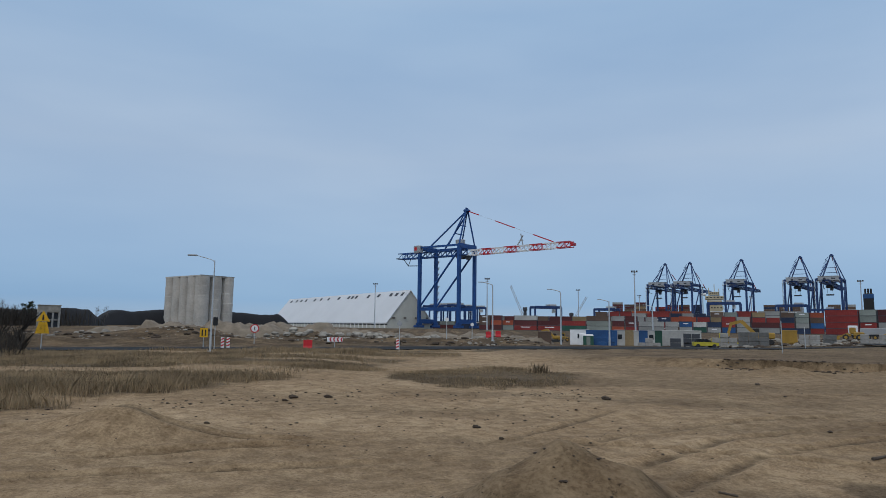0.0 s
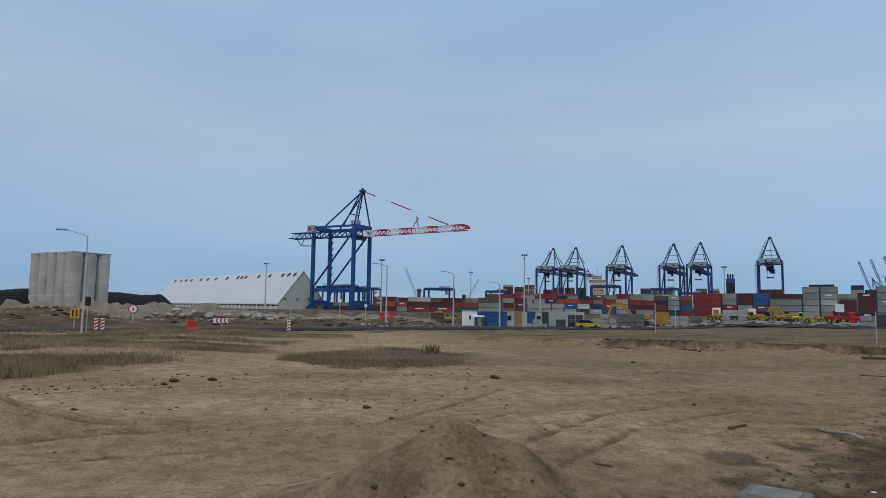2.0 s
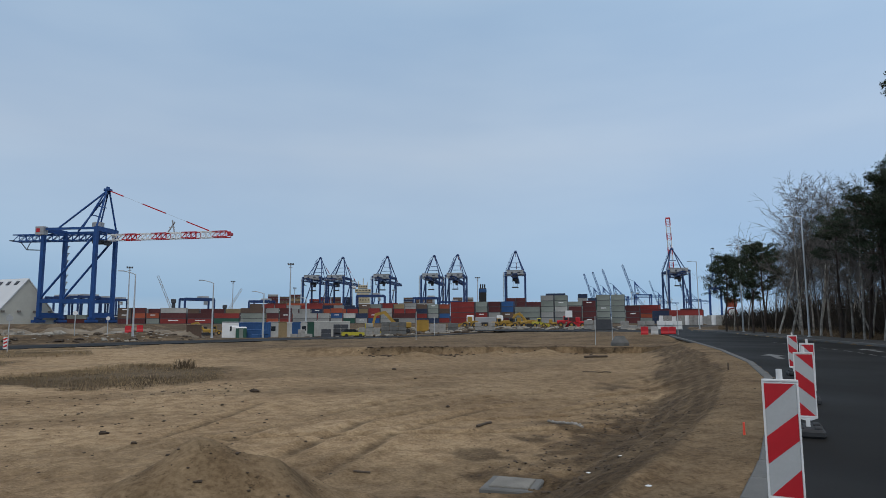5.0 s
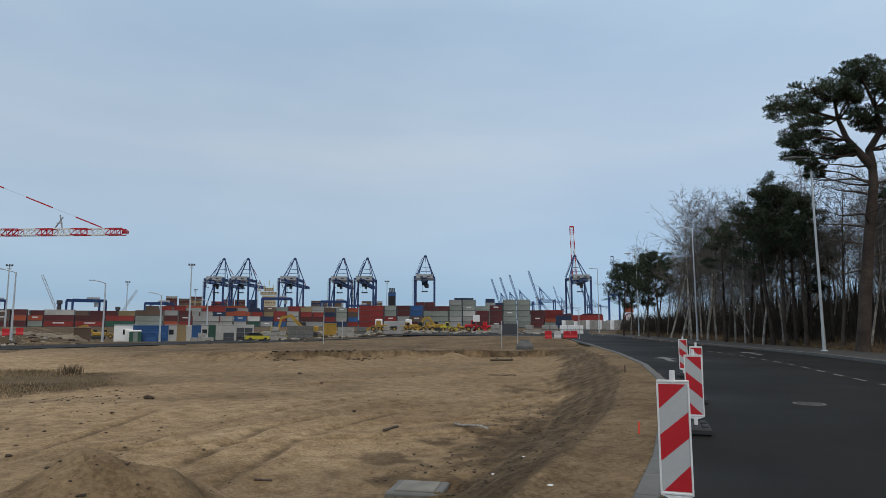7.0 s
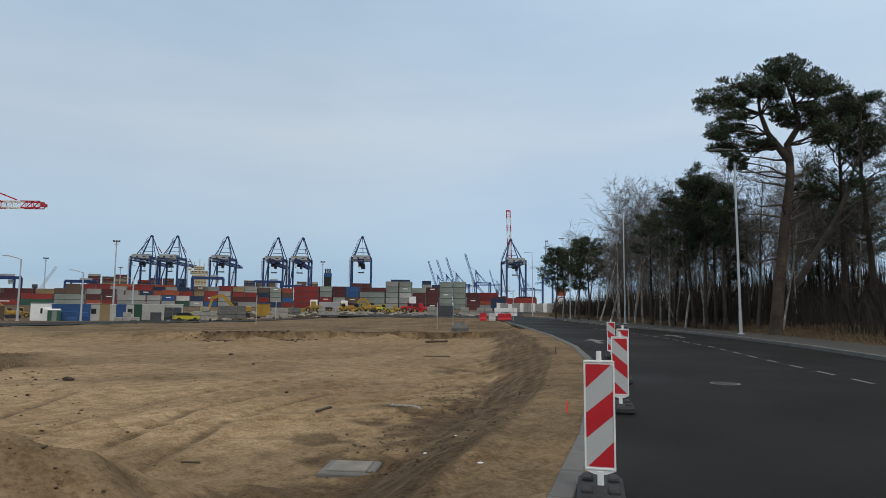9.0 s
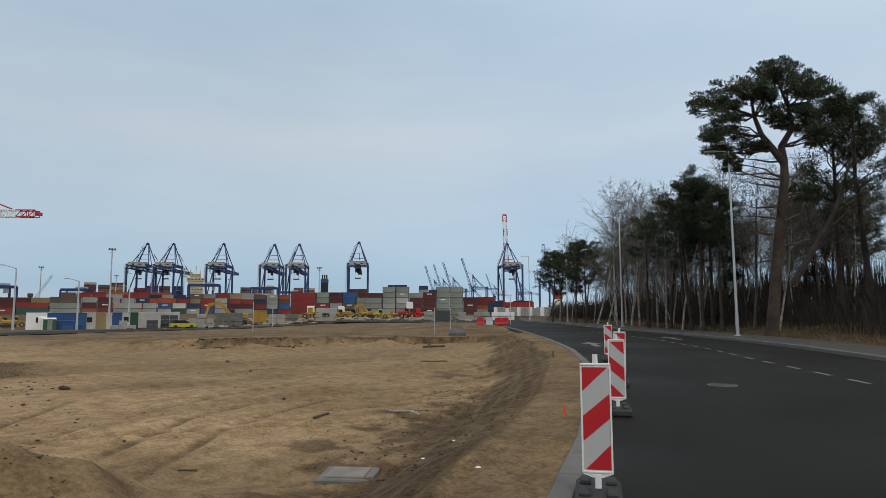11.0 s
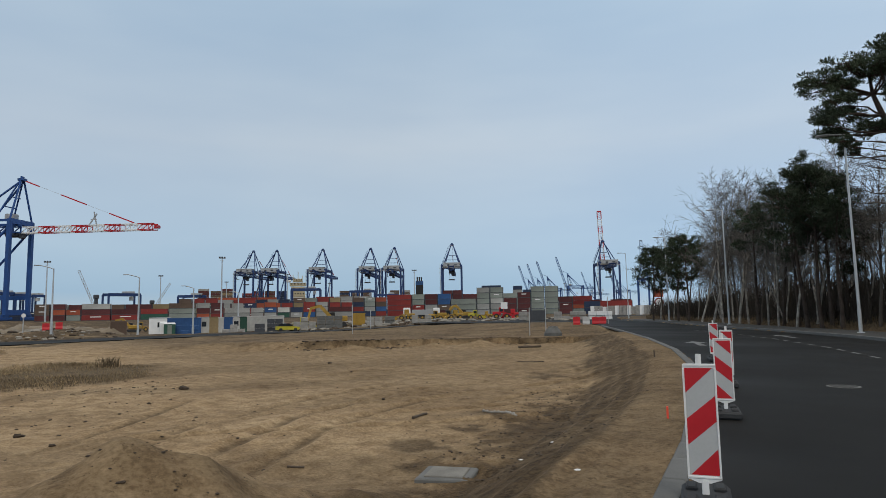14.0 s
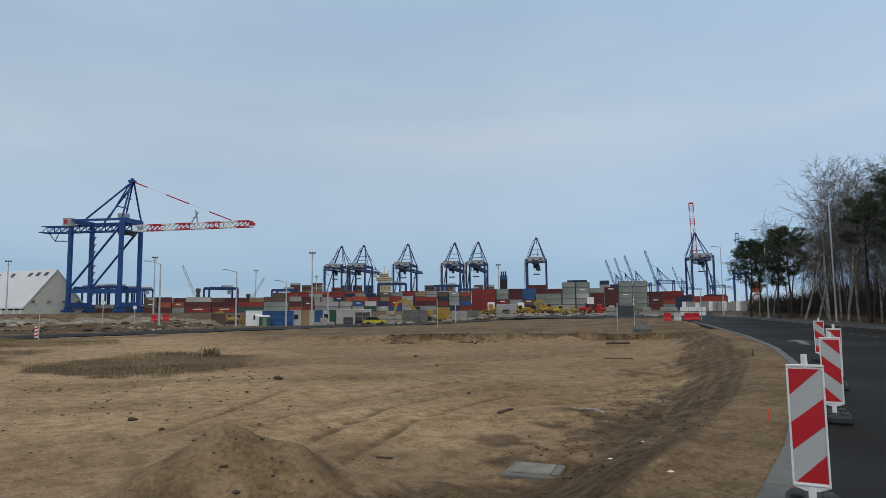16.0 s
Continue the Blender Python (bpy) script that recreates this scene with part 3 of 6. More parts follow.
while t0 < 62:
    a = np.array([np.interp(t0, lcum, lane[:, 0]), np.interp(t0, lcum, lane[:, 1])])
    b = np.array([np.interp(t0 + 1.0, lcum, lane[:, 0]), np.interp(t0 + 1.0, lcum, lane[:, 1])])
    d = (b - a) / np.hypot(*(b - a))
    q = np.array([-d[1], d[0]]) * 0.06
    flat_mark("lane_dash", [a - q, b - q, b + q, a + q], 0.006, "short white dash of the lane line")
    t0 += 2.0
a = np.array((27.6, 17.6))
u, v = np.array((0.77, 0.64)), np.array((-0.64, 0.77))
flat_mark("lane_arrow", [a + u * p + v * q for p, q in ((0, -0.12), (2.6, -0.12), (2.6, -0.5), (4.2, 0.05), (2.6, 0.6), (2.6, 0.18), (0, 0.18))], 0.006, "white turning arrow painted on the asphalt")
a = np.array((37.5, 18.2))
flat_mark("lane_arrow", [a + u * p + v * q for p, q in ((0, -0.12), (2.6, -0.12), (2.6, -0.5), (4.2, 0.05), (2.6, 0.6), (2.6, 0.18), (0, 0.18))], 0.006, "white turning arrow painted on the asphalt")
mh = thing("manhole_cover", pose(15.4, 6.5, 0.004), "pale round manhole cover in the asphalt", "manhole cover", kind="structure")
part("rim", Geo().tube([(0, 0, -0.02), (0, 0, 0.006)], 0.33, 28), M_KERB, mh)
part("lid", Geo().tube([(0, 0, 0.0), (0, 0, 0.012)], 0.27, 28), M_PAVE, mh)


# ---- traffic beacons ----
def beacon(at, mirrored):
    ob = thing("traffic_beacon", at, "red and white striped plastic traffic beacon on a rubber foot", "traffic beacon", "beacons along the kerb")
    base = part("foot", Geo().box((0, 0, 0.06), (0.42, 0.80, 0.12), bevel=0.03), M_RUBBER, ob, "black recycled rubber foot")
    for sx in (-1, 1):
        for sy in (-0.2, 0.2):
            part("grip", Geo().box((sx * 0.12, sy, 0.128), (0.10, 0.22, 0.05), bevel=0.015), M_RUBBER, base)
    part("post", Geo().box((0, 0, 0.17), (0.06, 0.05, 0.16), bevel=0.008), M_WHITE, ob)
    part("lamp_stub", Geo().tube([(0, 0.0, 1.22), (0, 0.0, 1.335)], [0.026, 0.024], 12), M_WHITE, ob)
    g = Geo()
    w, h, z0 = 0.140, 0.515, 0.735
    g.prism([(-w, -h + 0.03), (-0.05, -h - 0.005), (0.05, -h - 0.005), (w, -h + 0.03), (w, h - 0.012), (w - 0.012, h), (-w + 0.012, h), (-w, h - 0.012)], lambda p, q: (p, -0.018, z0 + q), lambda p, q: (p, 0.018, z0 + q))
    board = part("board", g, M_WHITE, ob)
    g = Geo()
    for x, z, sx, sz in ((0, z0 + h - 0.009, 2 * w, 0.018), (0, z0 - h + 0.045, 2 * w - 0.02, 0.018), (-w + 0.008, z0, 0.016, 2 * h - 0.08), (w - 0.008, z0, 0.016, 2 * h - 0.08)):
        g.box((x, -0.022, z), (sx, 0.012, sz), bevel=0.003)
    part("rim", g, M_WHITE, board)
    W, H = 0.122, 0.465
    part("face", Geo().box((0, -0.0185, z0 + 0.015), (2 * W, 0.003, 2 * H)), M_FACE, board, "grey-white reflective face")
    for poly in (((0, 0), (0.95, 0), (0, 0.235)), ((0, 0.48), (1, 0.26), (1, 0.5), (0, 0.725)), ((1, 0.755), (1, 1), (0.05, 1))):
        pts = [((2 * a - 1) * W * (-1 if mirrored else 1), z0 + 0.015 + H - 2 * H * b) for a, b in poly]
        part("stripe", Geo().prism(pts, lambda p, q: (p, -0.0225, q), lambda p, q: (p, -0.0195, q)), M_RED, board, "red reflective stripe")
    return ob


for x, y, yaw, lean, mirrored in ((5.295, 3.40, -57, -0.4, False), (9.93, 5.97, -56, -0.6, True), (13.72, 8.19, -58, 0.5, True), (19.9, 12.3, -50, -0.8, True)):
    beacon(pose(x, y, 0.0, 0, lean, yaw), mirrored)
paper = Geo()
for k in range(5):
    paper.rock((random.uniform(-0.03, 0.03), random.uniform(-0.03, 0.03), 0.03 + 0.018 * (k % 3)), 0.035, 50 + k, 6)
ob = part("crumpled_paper", paper, M_WHITE)
ob.matrix_world = pose(4.84, 3.22, 0.0)
tagged(ob, "crumpled white paper lying at the beacon's foot", "litter")


# ---- small things on the sand ----
def on_ground(x, y, rz=0.0, up=0.0):
    return pose(x, y, at_ground(x, y) + up, 0, 0, rz)


sx, sy = 6.2, 8.55
slab = thing("concrete_well_cover", on_ground(sx, sy, 0, -0.03), "square grey concrete well cover set in the sand", "well cover")
part("collar", Geo().box((0, 0, -0.06), (0.86, 0.86, 0.22), radians(-49), bevel=0.02), M_KERB, slab)
part("lid", Geo().box((0, 0, 0.05), (0.62, 0.62, 0.05), radians(-49), bevel=0.012), M_SLAB, slab)
ob = part("marker_stake", Geo().box((0, 0, 0.05), (0.035, 0.03, 0.19), 0.4, 0.85), M_ORANGE)
ob.matrix_world = on_ground(9.05, 6.45) @ pose(0, 0, 0.05, 3, -4, 0)
tagged(ob, "short wooden stake with fluorescent orange paint", "marker stake")
ob = part("marker_stake", Geo().box((0, 0, 0.1), (0.05, 0.04, 0.3), 0.4, 0.85), M_STICK)
ob.matrix_world = on_ground(20.2, 14.9)
tagged(ob, "short dark wooden stake", "marker stake")
for name, a, b, r, mat, lab in (("stick", (8.75, 13.55), (9.4, 13.85), 0.035, M_STICK, "dark broken stick lying on the sand"), ("branch_piece", (10.8, 13.35), (10.95, 12.2), 0.03, M_BIRCH, "short birch branch with pale bark on the sand"),
                                ("stick", (4.35, 10.6), (4.6, 10.45), 0.02, M_STICK, "small twig lying on the sand"), ("stick", (22.2, 24.6), (23.4, 23.9), 0.03, M_STICK, "dark board half sunk in the sand"), ("stick", (30.5, 33.6), (32.2, 33.2), 0.09, M_STICK, "dark timber lying at the bank")):
    pts = []
    for k in range(6):
        x, y = a[0] + (b[0] - a[0]) * k / 5, a[1] + (b[1] - a[1]) * k / 5 + random.uniform(-0.04, 0.04)
        pts.append((x, y, at_ground(x, y) + r * 0.8))
    ob = part(name, Geo().tube(pts, [r * random.uniform(0.8, 1.1) for _ in pts], 7), mat)
    tagged(ob, lab, "stick")
    if mat is M_BIRCH:
        for k in range(9):
            x, y = a[0] + (b[0] - a[0]) * (k + 0.5) / 9, a[1] + (b[1] - a[1]) * (k + 0.5) / 9
            part("bark_ring", Geo().box((x, y, at_ground(x, y) + 0.03), (0.045, 0.05, 0.07), 0.3, bevel=0.012), M_CONCRETE, ob, "pale peeling bark")
for x, y in ((5.45, 5.05), (7.9, 7.9), (7.2, 7.9)):
    ob = part("scrap_of_paper", Geo().rock((0, 0, 0.01), 0.04, int(x * 10), 7, 0.18), M_WHITE)
    ob.matrix_world = on_ground(x, y)
    tagged(ob, "flat white scrap of paper on the sand", "litter")
rnd = random.Random(3)
for x, y, r in ((0.8, 17.0, 0.10), (6.0, 24.3, 0.15), (1.3, 15.3, 0.06), (13.3, 25.5, 0.07), (9.9, 16.9, 0.06), (-5.2, 22.4, 0.14), (-4.1, 23.0, 0.13), (-5.2, 21.3, 0.09), (-5.6, 15.4, 0.06), (-5.9, 15.0, 0.05), (14.9, 31, 0.12), (4.2, 20.9, 0.06)):
    ob = part("soil_clod", Geo().rock((0, 0, r * 0.35), r, int(100 * x + y), 8).rock((r * 0.9, 0.02, r * 0.2), r * 0.55, int(99 * x), 6), M_CLOD)
    ob.matrix_world = on_ground(x, y)
    tagged(ob, "dark lump of soil on the sand", "soil clod", "clods on the sand")


def scatter(n, seed, where, size, mat, name, label):
    r = random.Random(seed)
    g = Geo()
    for k in range(n):
        x, y = where(r)
        q = size(r)
        g.rock((x, y, at_ground(x, y) + q * 0.15), q, seed * 1000 + k, 6, 0.5)
    return tagged(part(name, g, mat), label, "stones", kind="stuff")


def along(poly, r, spread):
    k = r.randrange(len(poly) - 1)
    t = r.random()
    return (poly[k][0] * (1 - t) + poly[k + 1][0] * t + r.gauss(0, spread), poly[k][1] * (1 - t) + poly[k + 1][1] * t + r.gauss(0, spread))


scatter(150, 1, lambda r: along([(-12, 16), (-8.3, 18.2), (-6.6, 20.8), (-4, 24), (1, 25), (5.5, 26), (7.5, 29)], r, 0.7), lambda r: 0.02 + 0.05 * r.random() ** 2, M_CLOD, "soil_clods", "small dark clods along the edge of the grass")
scatter(420, 2, lambda r: (r.uniform(-11, 17), r.uniform(8.5, 34)), lambda r: 0.008 + 0.034 * r.random() ** 3, M_CLOD, "pebbles", "small dark pebbles strewn over the sand")
scatter(1100, 4, lambda r: along([(6.2, 7.6), (9.2, 9.9), (12.4, 12.2), (16.5, 15.8)], r, 0.7), lambda r: 0.008 + 0.036 * r.random() ** 3, M_CLOD, "soil_crumbs", "dark soil crumbs at the foot of the slope")
scatter(500, 15, lambda r: (r.uniform(-12, 5), r.uniform(13, 30)), lambda r: 0.012 + 0.045 * r.random() ** 3, M_CLOD, "field_crumbs", "dark crumbs strewn over pale sand by the grass")
scatter(420, 6, lambda r: along([(19, 44.2), (22.5, 42.9), (26, 41.7), (36, 37.2)], r, 0.8), lambda r: 0.03 + 0.13 * r.random() ** 2.5, M_CLOD, "bank_clods", "dark clods along the cut bank")
scatter(60, 7, lambda r: (1.38 + r.gauss(0, 1.1), 7.2 + r.gauss(0, 0.7)), lambda r: 0.012 + 0.03 * r.random() ** 2, M_CLOD, "heap_crumbs", "soil crumbs on the small heap")
scatter(1500, 9, lambda r: polar(r.uniform(-36, 7), 84 + 80 * r.random())[:2], lambda r: 0.06 + 0.34 * r.random() ** 3, M_RUBBLE, "waste_stones", "pale stones and rubble strewn over waste land")
scatter(700, 10, lambda r: polar(r.uniform(-36, 9), 82 + 70 * r.random())[:2], lambda r: 0.15 + 0.5 * r.random() ** 3, M_CLOD, "waste_clods", "dark clods strewn over waste land")
scatter(420, 12, lambda r: polar(r.uniform(20, 49), 112 + 45 * r.random())[:2], lambda r: 0.2 + 0.7 * r.random() ** 2, M_RUBBLE, "site_debris", "grey debris and stone heaps on the building site")
scatter(260, 13, lambda r: polar(r.uniform(18, 48), 110 + 40 * r.random())[:2], lambda r: 0.2 + 0.7 * r.random() ** 2, M_CLOD, "site_soil", "dark soil lumps on the building site")
pp = thing("concrete_manhole_cone", on_ground(41.5, 41.2, 0, 0.1), "grey concrete manhole cone at the pit's corner", "concrete cone")
part("ring", Geo().tube([(0, 0, -0.3), (0, 0, 0.2), (0, 0, 0.66), (0, 0, 0.74)], [0.78, 0.78, 0.44, 0.42], 24), M_KERB, pp, smooth=False)
# black disc on the closed top stands for the shaded hollow
part("hollow_shade_disc", Geo().tube([(0, 0, 0.735), (0, 0, 0.752)], 0.28, 20), M_BLACK, pp)


# ---- barriers, signs, lamps ----
def barrier(at, mat, colour, length=0.85):
    ob = thing("water_barrier", at, colour + " plastic water-filled road barrier", "barrier", "plastic barriers")
    prof = [(-0.24, 0), (0.24, 0), (0.24, 0.2), (0.12, 0.42), (0.10, 0.95), (-0.10, 0.95), (-0.12, 0.42), (-0.24, 0.2)]
    part("body", Geo().prism(prof, lambda p, q: (-length / 2, p, q), lambda p, q: (length / 2, p, q)), mat, ob)
    part("cap", Geo().cyl((0, 0, 0.95), (0, 0, 1.0), 0.08), mat, ob)
    return ob


for az, d, mat, col in ((47.25, 81, M_RED, "red"), (48.05, 81.5, M_FACE, "white"), (48.85, 82, M_RED, "red"), (49.45, 84, M_RED, "red"), (-11.75, 64, M_RED, "red"), (4.05, 104, M_RED, "red"), (4.9, 104, M_RED, "red")):
    x, y, _ = polar(az, d)
    barrier(on_ground(x, y, -az), mat, col)


def street_lamp(at, height, arm, thick=0.085, label="grey steel street lamp with a flat luminaire"):
    ob = thing("street_lamp", at, label, "street lamp", "street lamps")
    part("foot_plate", Geo().box((0, 0, 0.03), (0.4, 0.4, 0.06), bevel=0.01), M_GALV, ob)
    part("pole", Geo().tube([(0, 0, 0), (0, 0, 1.4), (0, 0, 1.5), (0, 0, height)], [thick * 1.25, thick * 1.2, thick, thick * 0.6], 12), M_GALV, ob)
    up = 0.35 if abs(arm) > 1.2 else 0.1
    part("arm", Geo().tube([(0, 0, height - 0.1), (arm * 0.25, 0, height + up * 0.25), (arm, 0, height + up)], thick * 0.45, 8), M_GALV, ob)
    s = 1 if arm > 0 else -1
    part("luminaire", Geo().box((arm + s * 0.3, 0, height + up), (0.75, 0.26, 0.11), bevel=0.03), M_GREYPAINT, ob)
    return ob


for az, d, h in ((68.4, 45.5, 12.0), (59.45, 68, 11.1), (54.85, 91, 11.1), (51.6, 121, 11.7)):
    x, y, _ = polar(az, d)
    street_lamp(pose(x, y, 0.15, 0, -0.5, -az), h, -0.8)
for az, d, h in ((-19.72, 55, 7.3), (4.4, 92, 8.0), (10.35, 100, 8.0), (14.45, 120, 8.0), (18.0, 150, 8.0)):
    x, y, _ = polar(az, d)
    street_lamp(on_ground(x, y, -az), h, -1.4, 0.09 * d / 70, "grey street lamp with a long bent arm")


def mast(az, el, h=25.0):
    d = (h - EYE) / math.tan(radians(el))
    ob = thing("floodlight_mast", pose(*polar(az, d), 0, 0, -az), "tall pale steel floodlight mast in the yard", "floodlight mast", "floodlight masts")
    part("pole", Geo().tube([(0, 0, 0), (0, 0, h * 0.4), (0, 0, h)], [0.38, 0.30, 0.2], 10), M_GALV, ob)
    part("head_frame", Geo().box((0, 0, h - 0.1), (2.6, 0.9, 0.25)).box((0, 0, h - 1.2), (1.4, 0.6, 0.2)), M_GREYPAINT, ob)
    for k in (-1, 0, 1):
        part("floodlight", Geo().box((k * 0.95, -0.4, h + 0.25), (0.7, 0.5, 0.5), bevel=0.05), M_DARKSTEEL, ob)


for az, el in ((-5.98, 3.62), (3.95, 4.2), (11.9, 3.24), (16.62, 4.8), (17.0, 2.75), (22.0, 3.4), (33.05, 3.7), (25.6, 2.6), (46.3, 2.3)):
    mast(az, el)


def sign_post(az, d, h, label, name="road_sign"):
    x, y, _ = polar(az, d)
    ob = thing(name, on_ground(x, y, -az), label, "road sign")
    part("post", Geo().tube([(0, 0, 0), (0, 0, h)], 0.035 * max(1, d / 60), 8), M_GALV, ob)
    return ob


s1 = sign_post(-31.75, 64, 2.9, "two yellow roadworks signs on one post")
part("upper_plate", Geo().prism([(-0.52, 2.35), (0.52, 2.35), (0, 3.25)], lambda p, q: (p, -0.07, q), lambda p, q: (p, -0.05, q)), M_SIGNYELLOW, s1, "yellow triangular plate")
part("lower_plate", Geo().prism([(-0.52, 1.35), (0.52, 1.35), (0.3, 2.3), (-0.3, 2.3)], lambda p, q: (p, -0.07, q), lambda p, q: (p, -0.05, q)), M_SIGNYELLOW, s1, "yellow plate with two black bars")
part("black_mark", Geo().box((0, -0.08, 2.7), (0.16, 0.012, 0.45), 0, 0.6), M_BLACK, s1)
for k in (-1, 1):
    part("black_bar", Geo().beam((k * 0.17, -0.08, 1.45), (k * 0.1, -0.08, 2.1), 0.09, 0.012), M_BLACK, s1)
s2 = sign_post(-16.2, 78, 1.9, "round white sign with a red rim and black mark")
part("disc", Geo().tube([(0, -0.08, 1.75), (0, -0.05, 1.75)], 0.5, 24), M_RED, s2)
part("face", Geo().tube([(0, -0.09, 1.75), (0, -0.078, 1.75)], 0.38, 24), M_WHITE, s2)
part("mark", Geo().box((0, -0.096, 1.75), (0.1, 0.012, 0.42)), M_BLACK, s2)
s3 = sign_post(-19.4, 60, 2.7, "dark signal head on a thin post")
part("head", Geo().box((0, -0.06, 2.5), (0.4, 0.25, 0.75), bevel=0.05), M_BLACK, s3)
s4 = sign_post(-20.25, 68, 2.0, "yellow roadworks plate on a post")
part("plate", Geo().box((0, -0.08, 1.55), (0.75, 0.02, 0.9), bevel=0.005), M_SIGNYELLOW, s4)
for k in (-1, 1):
    part("black_bar", Geo().box((k * 0.15, -0.096, 1.55), (0.12, 0.012, 0.6)), M_BLACK, s4)
for az in (-18.75, -18.3, -4.0):
    x, y, _ = polar(az, 66)
    ob = thing("striped_board", on_ground(x, y, -az), "small red and white striped marker board", "marker board", "marker boards")
    part("board", Geo().box((0, 0, 0.6), (0.3, 0.04, 1.0), bevel=0.01), M_WHITE, ob)
    for k in range(3):
        part("stripe", Geo().beam((-0.14, -0.026, 0.28 + k * 0.3), (0.14, -0.026, 0.42 + k * 0.3), 0.01, 0.13), M_RED, ob)
    part("foot", Geo().box((0, 0, 0.06), (0.5, 0.6, 0.12), bevel=0.03), M_RUBBER, ob)
s5 = sign_post(-9.45, 72, 1.2, "white chevron board with red arrows")
part("board", Geo().box((0, -0.08, 0.95), (1.7, 0.03, 0.5), bevel=0.005), M_WHITE, s5)
for k in range(4):
    part("chevron", Geo().beam((-0.55 + k * 0.4, -0.1, 0.95), (-0.38 + k * 0.4, -0.1, 1.17), 0.012, 0.13).beam((-0.55 + k * 0.4, -0.1, 0.95), (-0.38 + k * 0.4, -0.1, 0.73), 0.012, 0.13), M_RED, s5)
for az, d, h, r in ((-3.85, 60, 2.9, 0.24), (0.35, 90, 3.0, 0.27), (2.6, 95, 2.4, 0.25)):
    s6 = sign_post(az, d, h, "round sign on a thin steel post")
    part("disc", Geo().tube([(0, -0.08, h - 0.3), (0, -0.05, h - 0.3)], r, 20), M_GREYPAINT if az < 0 else M_WHITE, s6)
for az, d, h in ((44.6, 62, 2.6), (43.2, 62, 2.6), (49.9, 80, 3.4), (27.6, 78, 3.4), (29.2, 96, 2.8)):
    s7 = sign_post(az, d, h, "bare thin steel post beside the road", "steel_post")
ob = thing("site_notice_board", pose(*polar(43.95, 62, -0.35), 0, 0, -44), "grey metal notice board on two posts", "notice board")
part("panel", Geo().box((0, 0, 1.65), (1.5, 0.05, 0.95), bevel=0.01), M_DARKSTEEL, ob)
s8 = sign_post(54.1, 150, 4.5, "speed limit sign with a yellow plate")
part("plate", Geo().box((0, -0.15, 4.6), (1.9, 0.05, 1.7), bevel=0.01), M_CONT["orange"], s8, "orange plate")
part("disc", Geo().tube([(0, -0.22, 2.6), (0, -0.16, 2.6)], 1.0, 20), M_CONT["red"], s8)
part("face", Geo().tube([(0, -0.25, 2.6), (0, -0.21, 2.6)], 0.75, 20), M_WHITE, s8)


# ---- harbour cranes ----
def lattice(g, p, q, w, h, n, chord=0.35, web=0.2):
    """A box girder of chords and diagonals between two points; w across, h high."""
    p, q = Vector(p), Vector(q)
    d = (q - p).normalized()
    s = Vector((0, 1, 0))
    u = s.cross(d) * -1
    if u.z < 0:
        u = -u
    c = [[e + s * a * w / 2 + u * b * h / 2 for a in (-1, 1) for b in (-1, 1)] for e in [p + (q - p) * k / n for k in range(n + 1)]]
    for j in range(4):
        g.beam(c[0][j], c[n][j], chord)
    for k in range(n):
        for a, b in ((0, 1), (2, 3)):
            g.beam(c[k][a], c[k + 1][b], web)
            g.beam(c[k + 1][b], c[k + 1][a], web)
        g.beam(c[k][0], c[k][2], web)
        g.beam(c[k][1], c[k + 1][3], web)


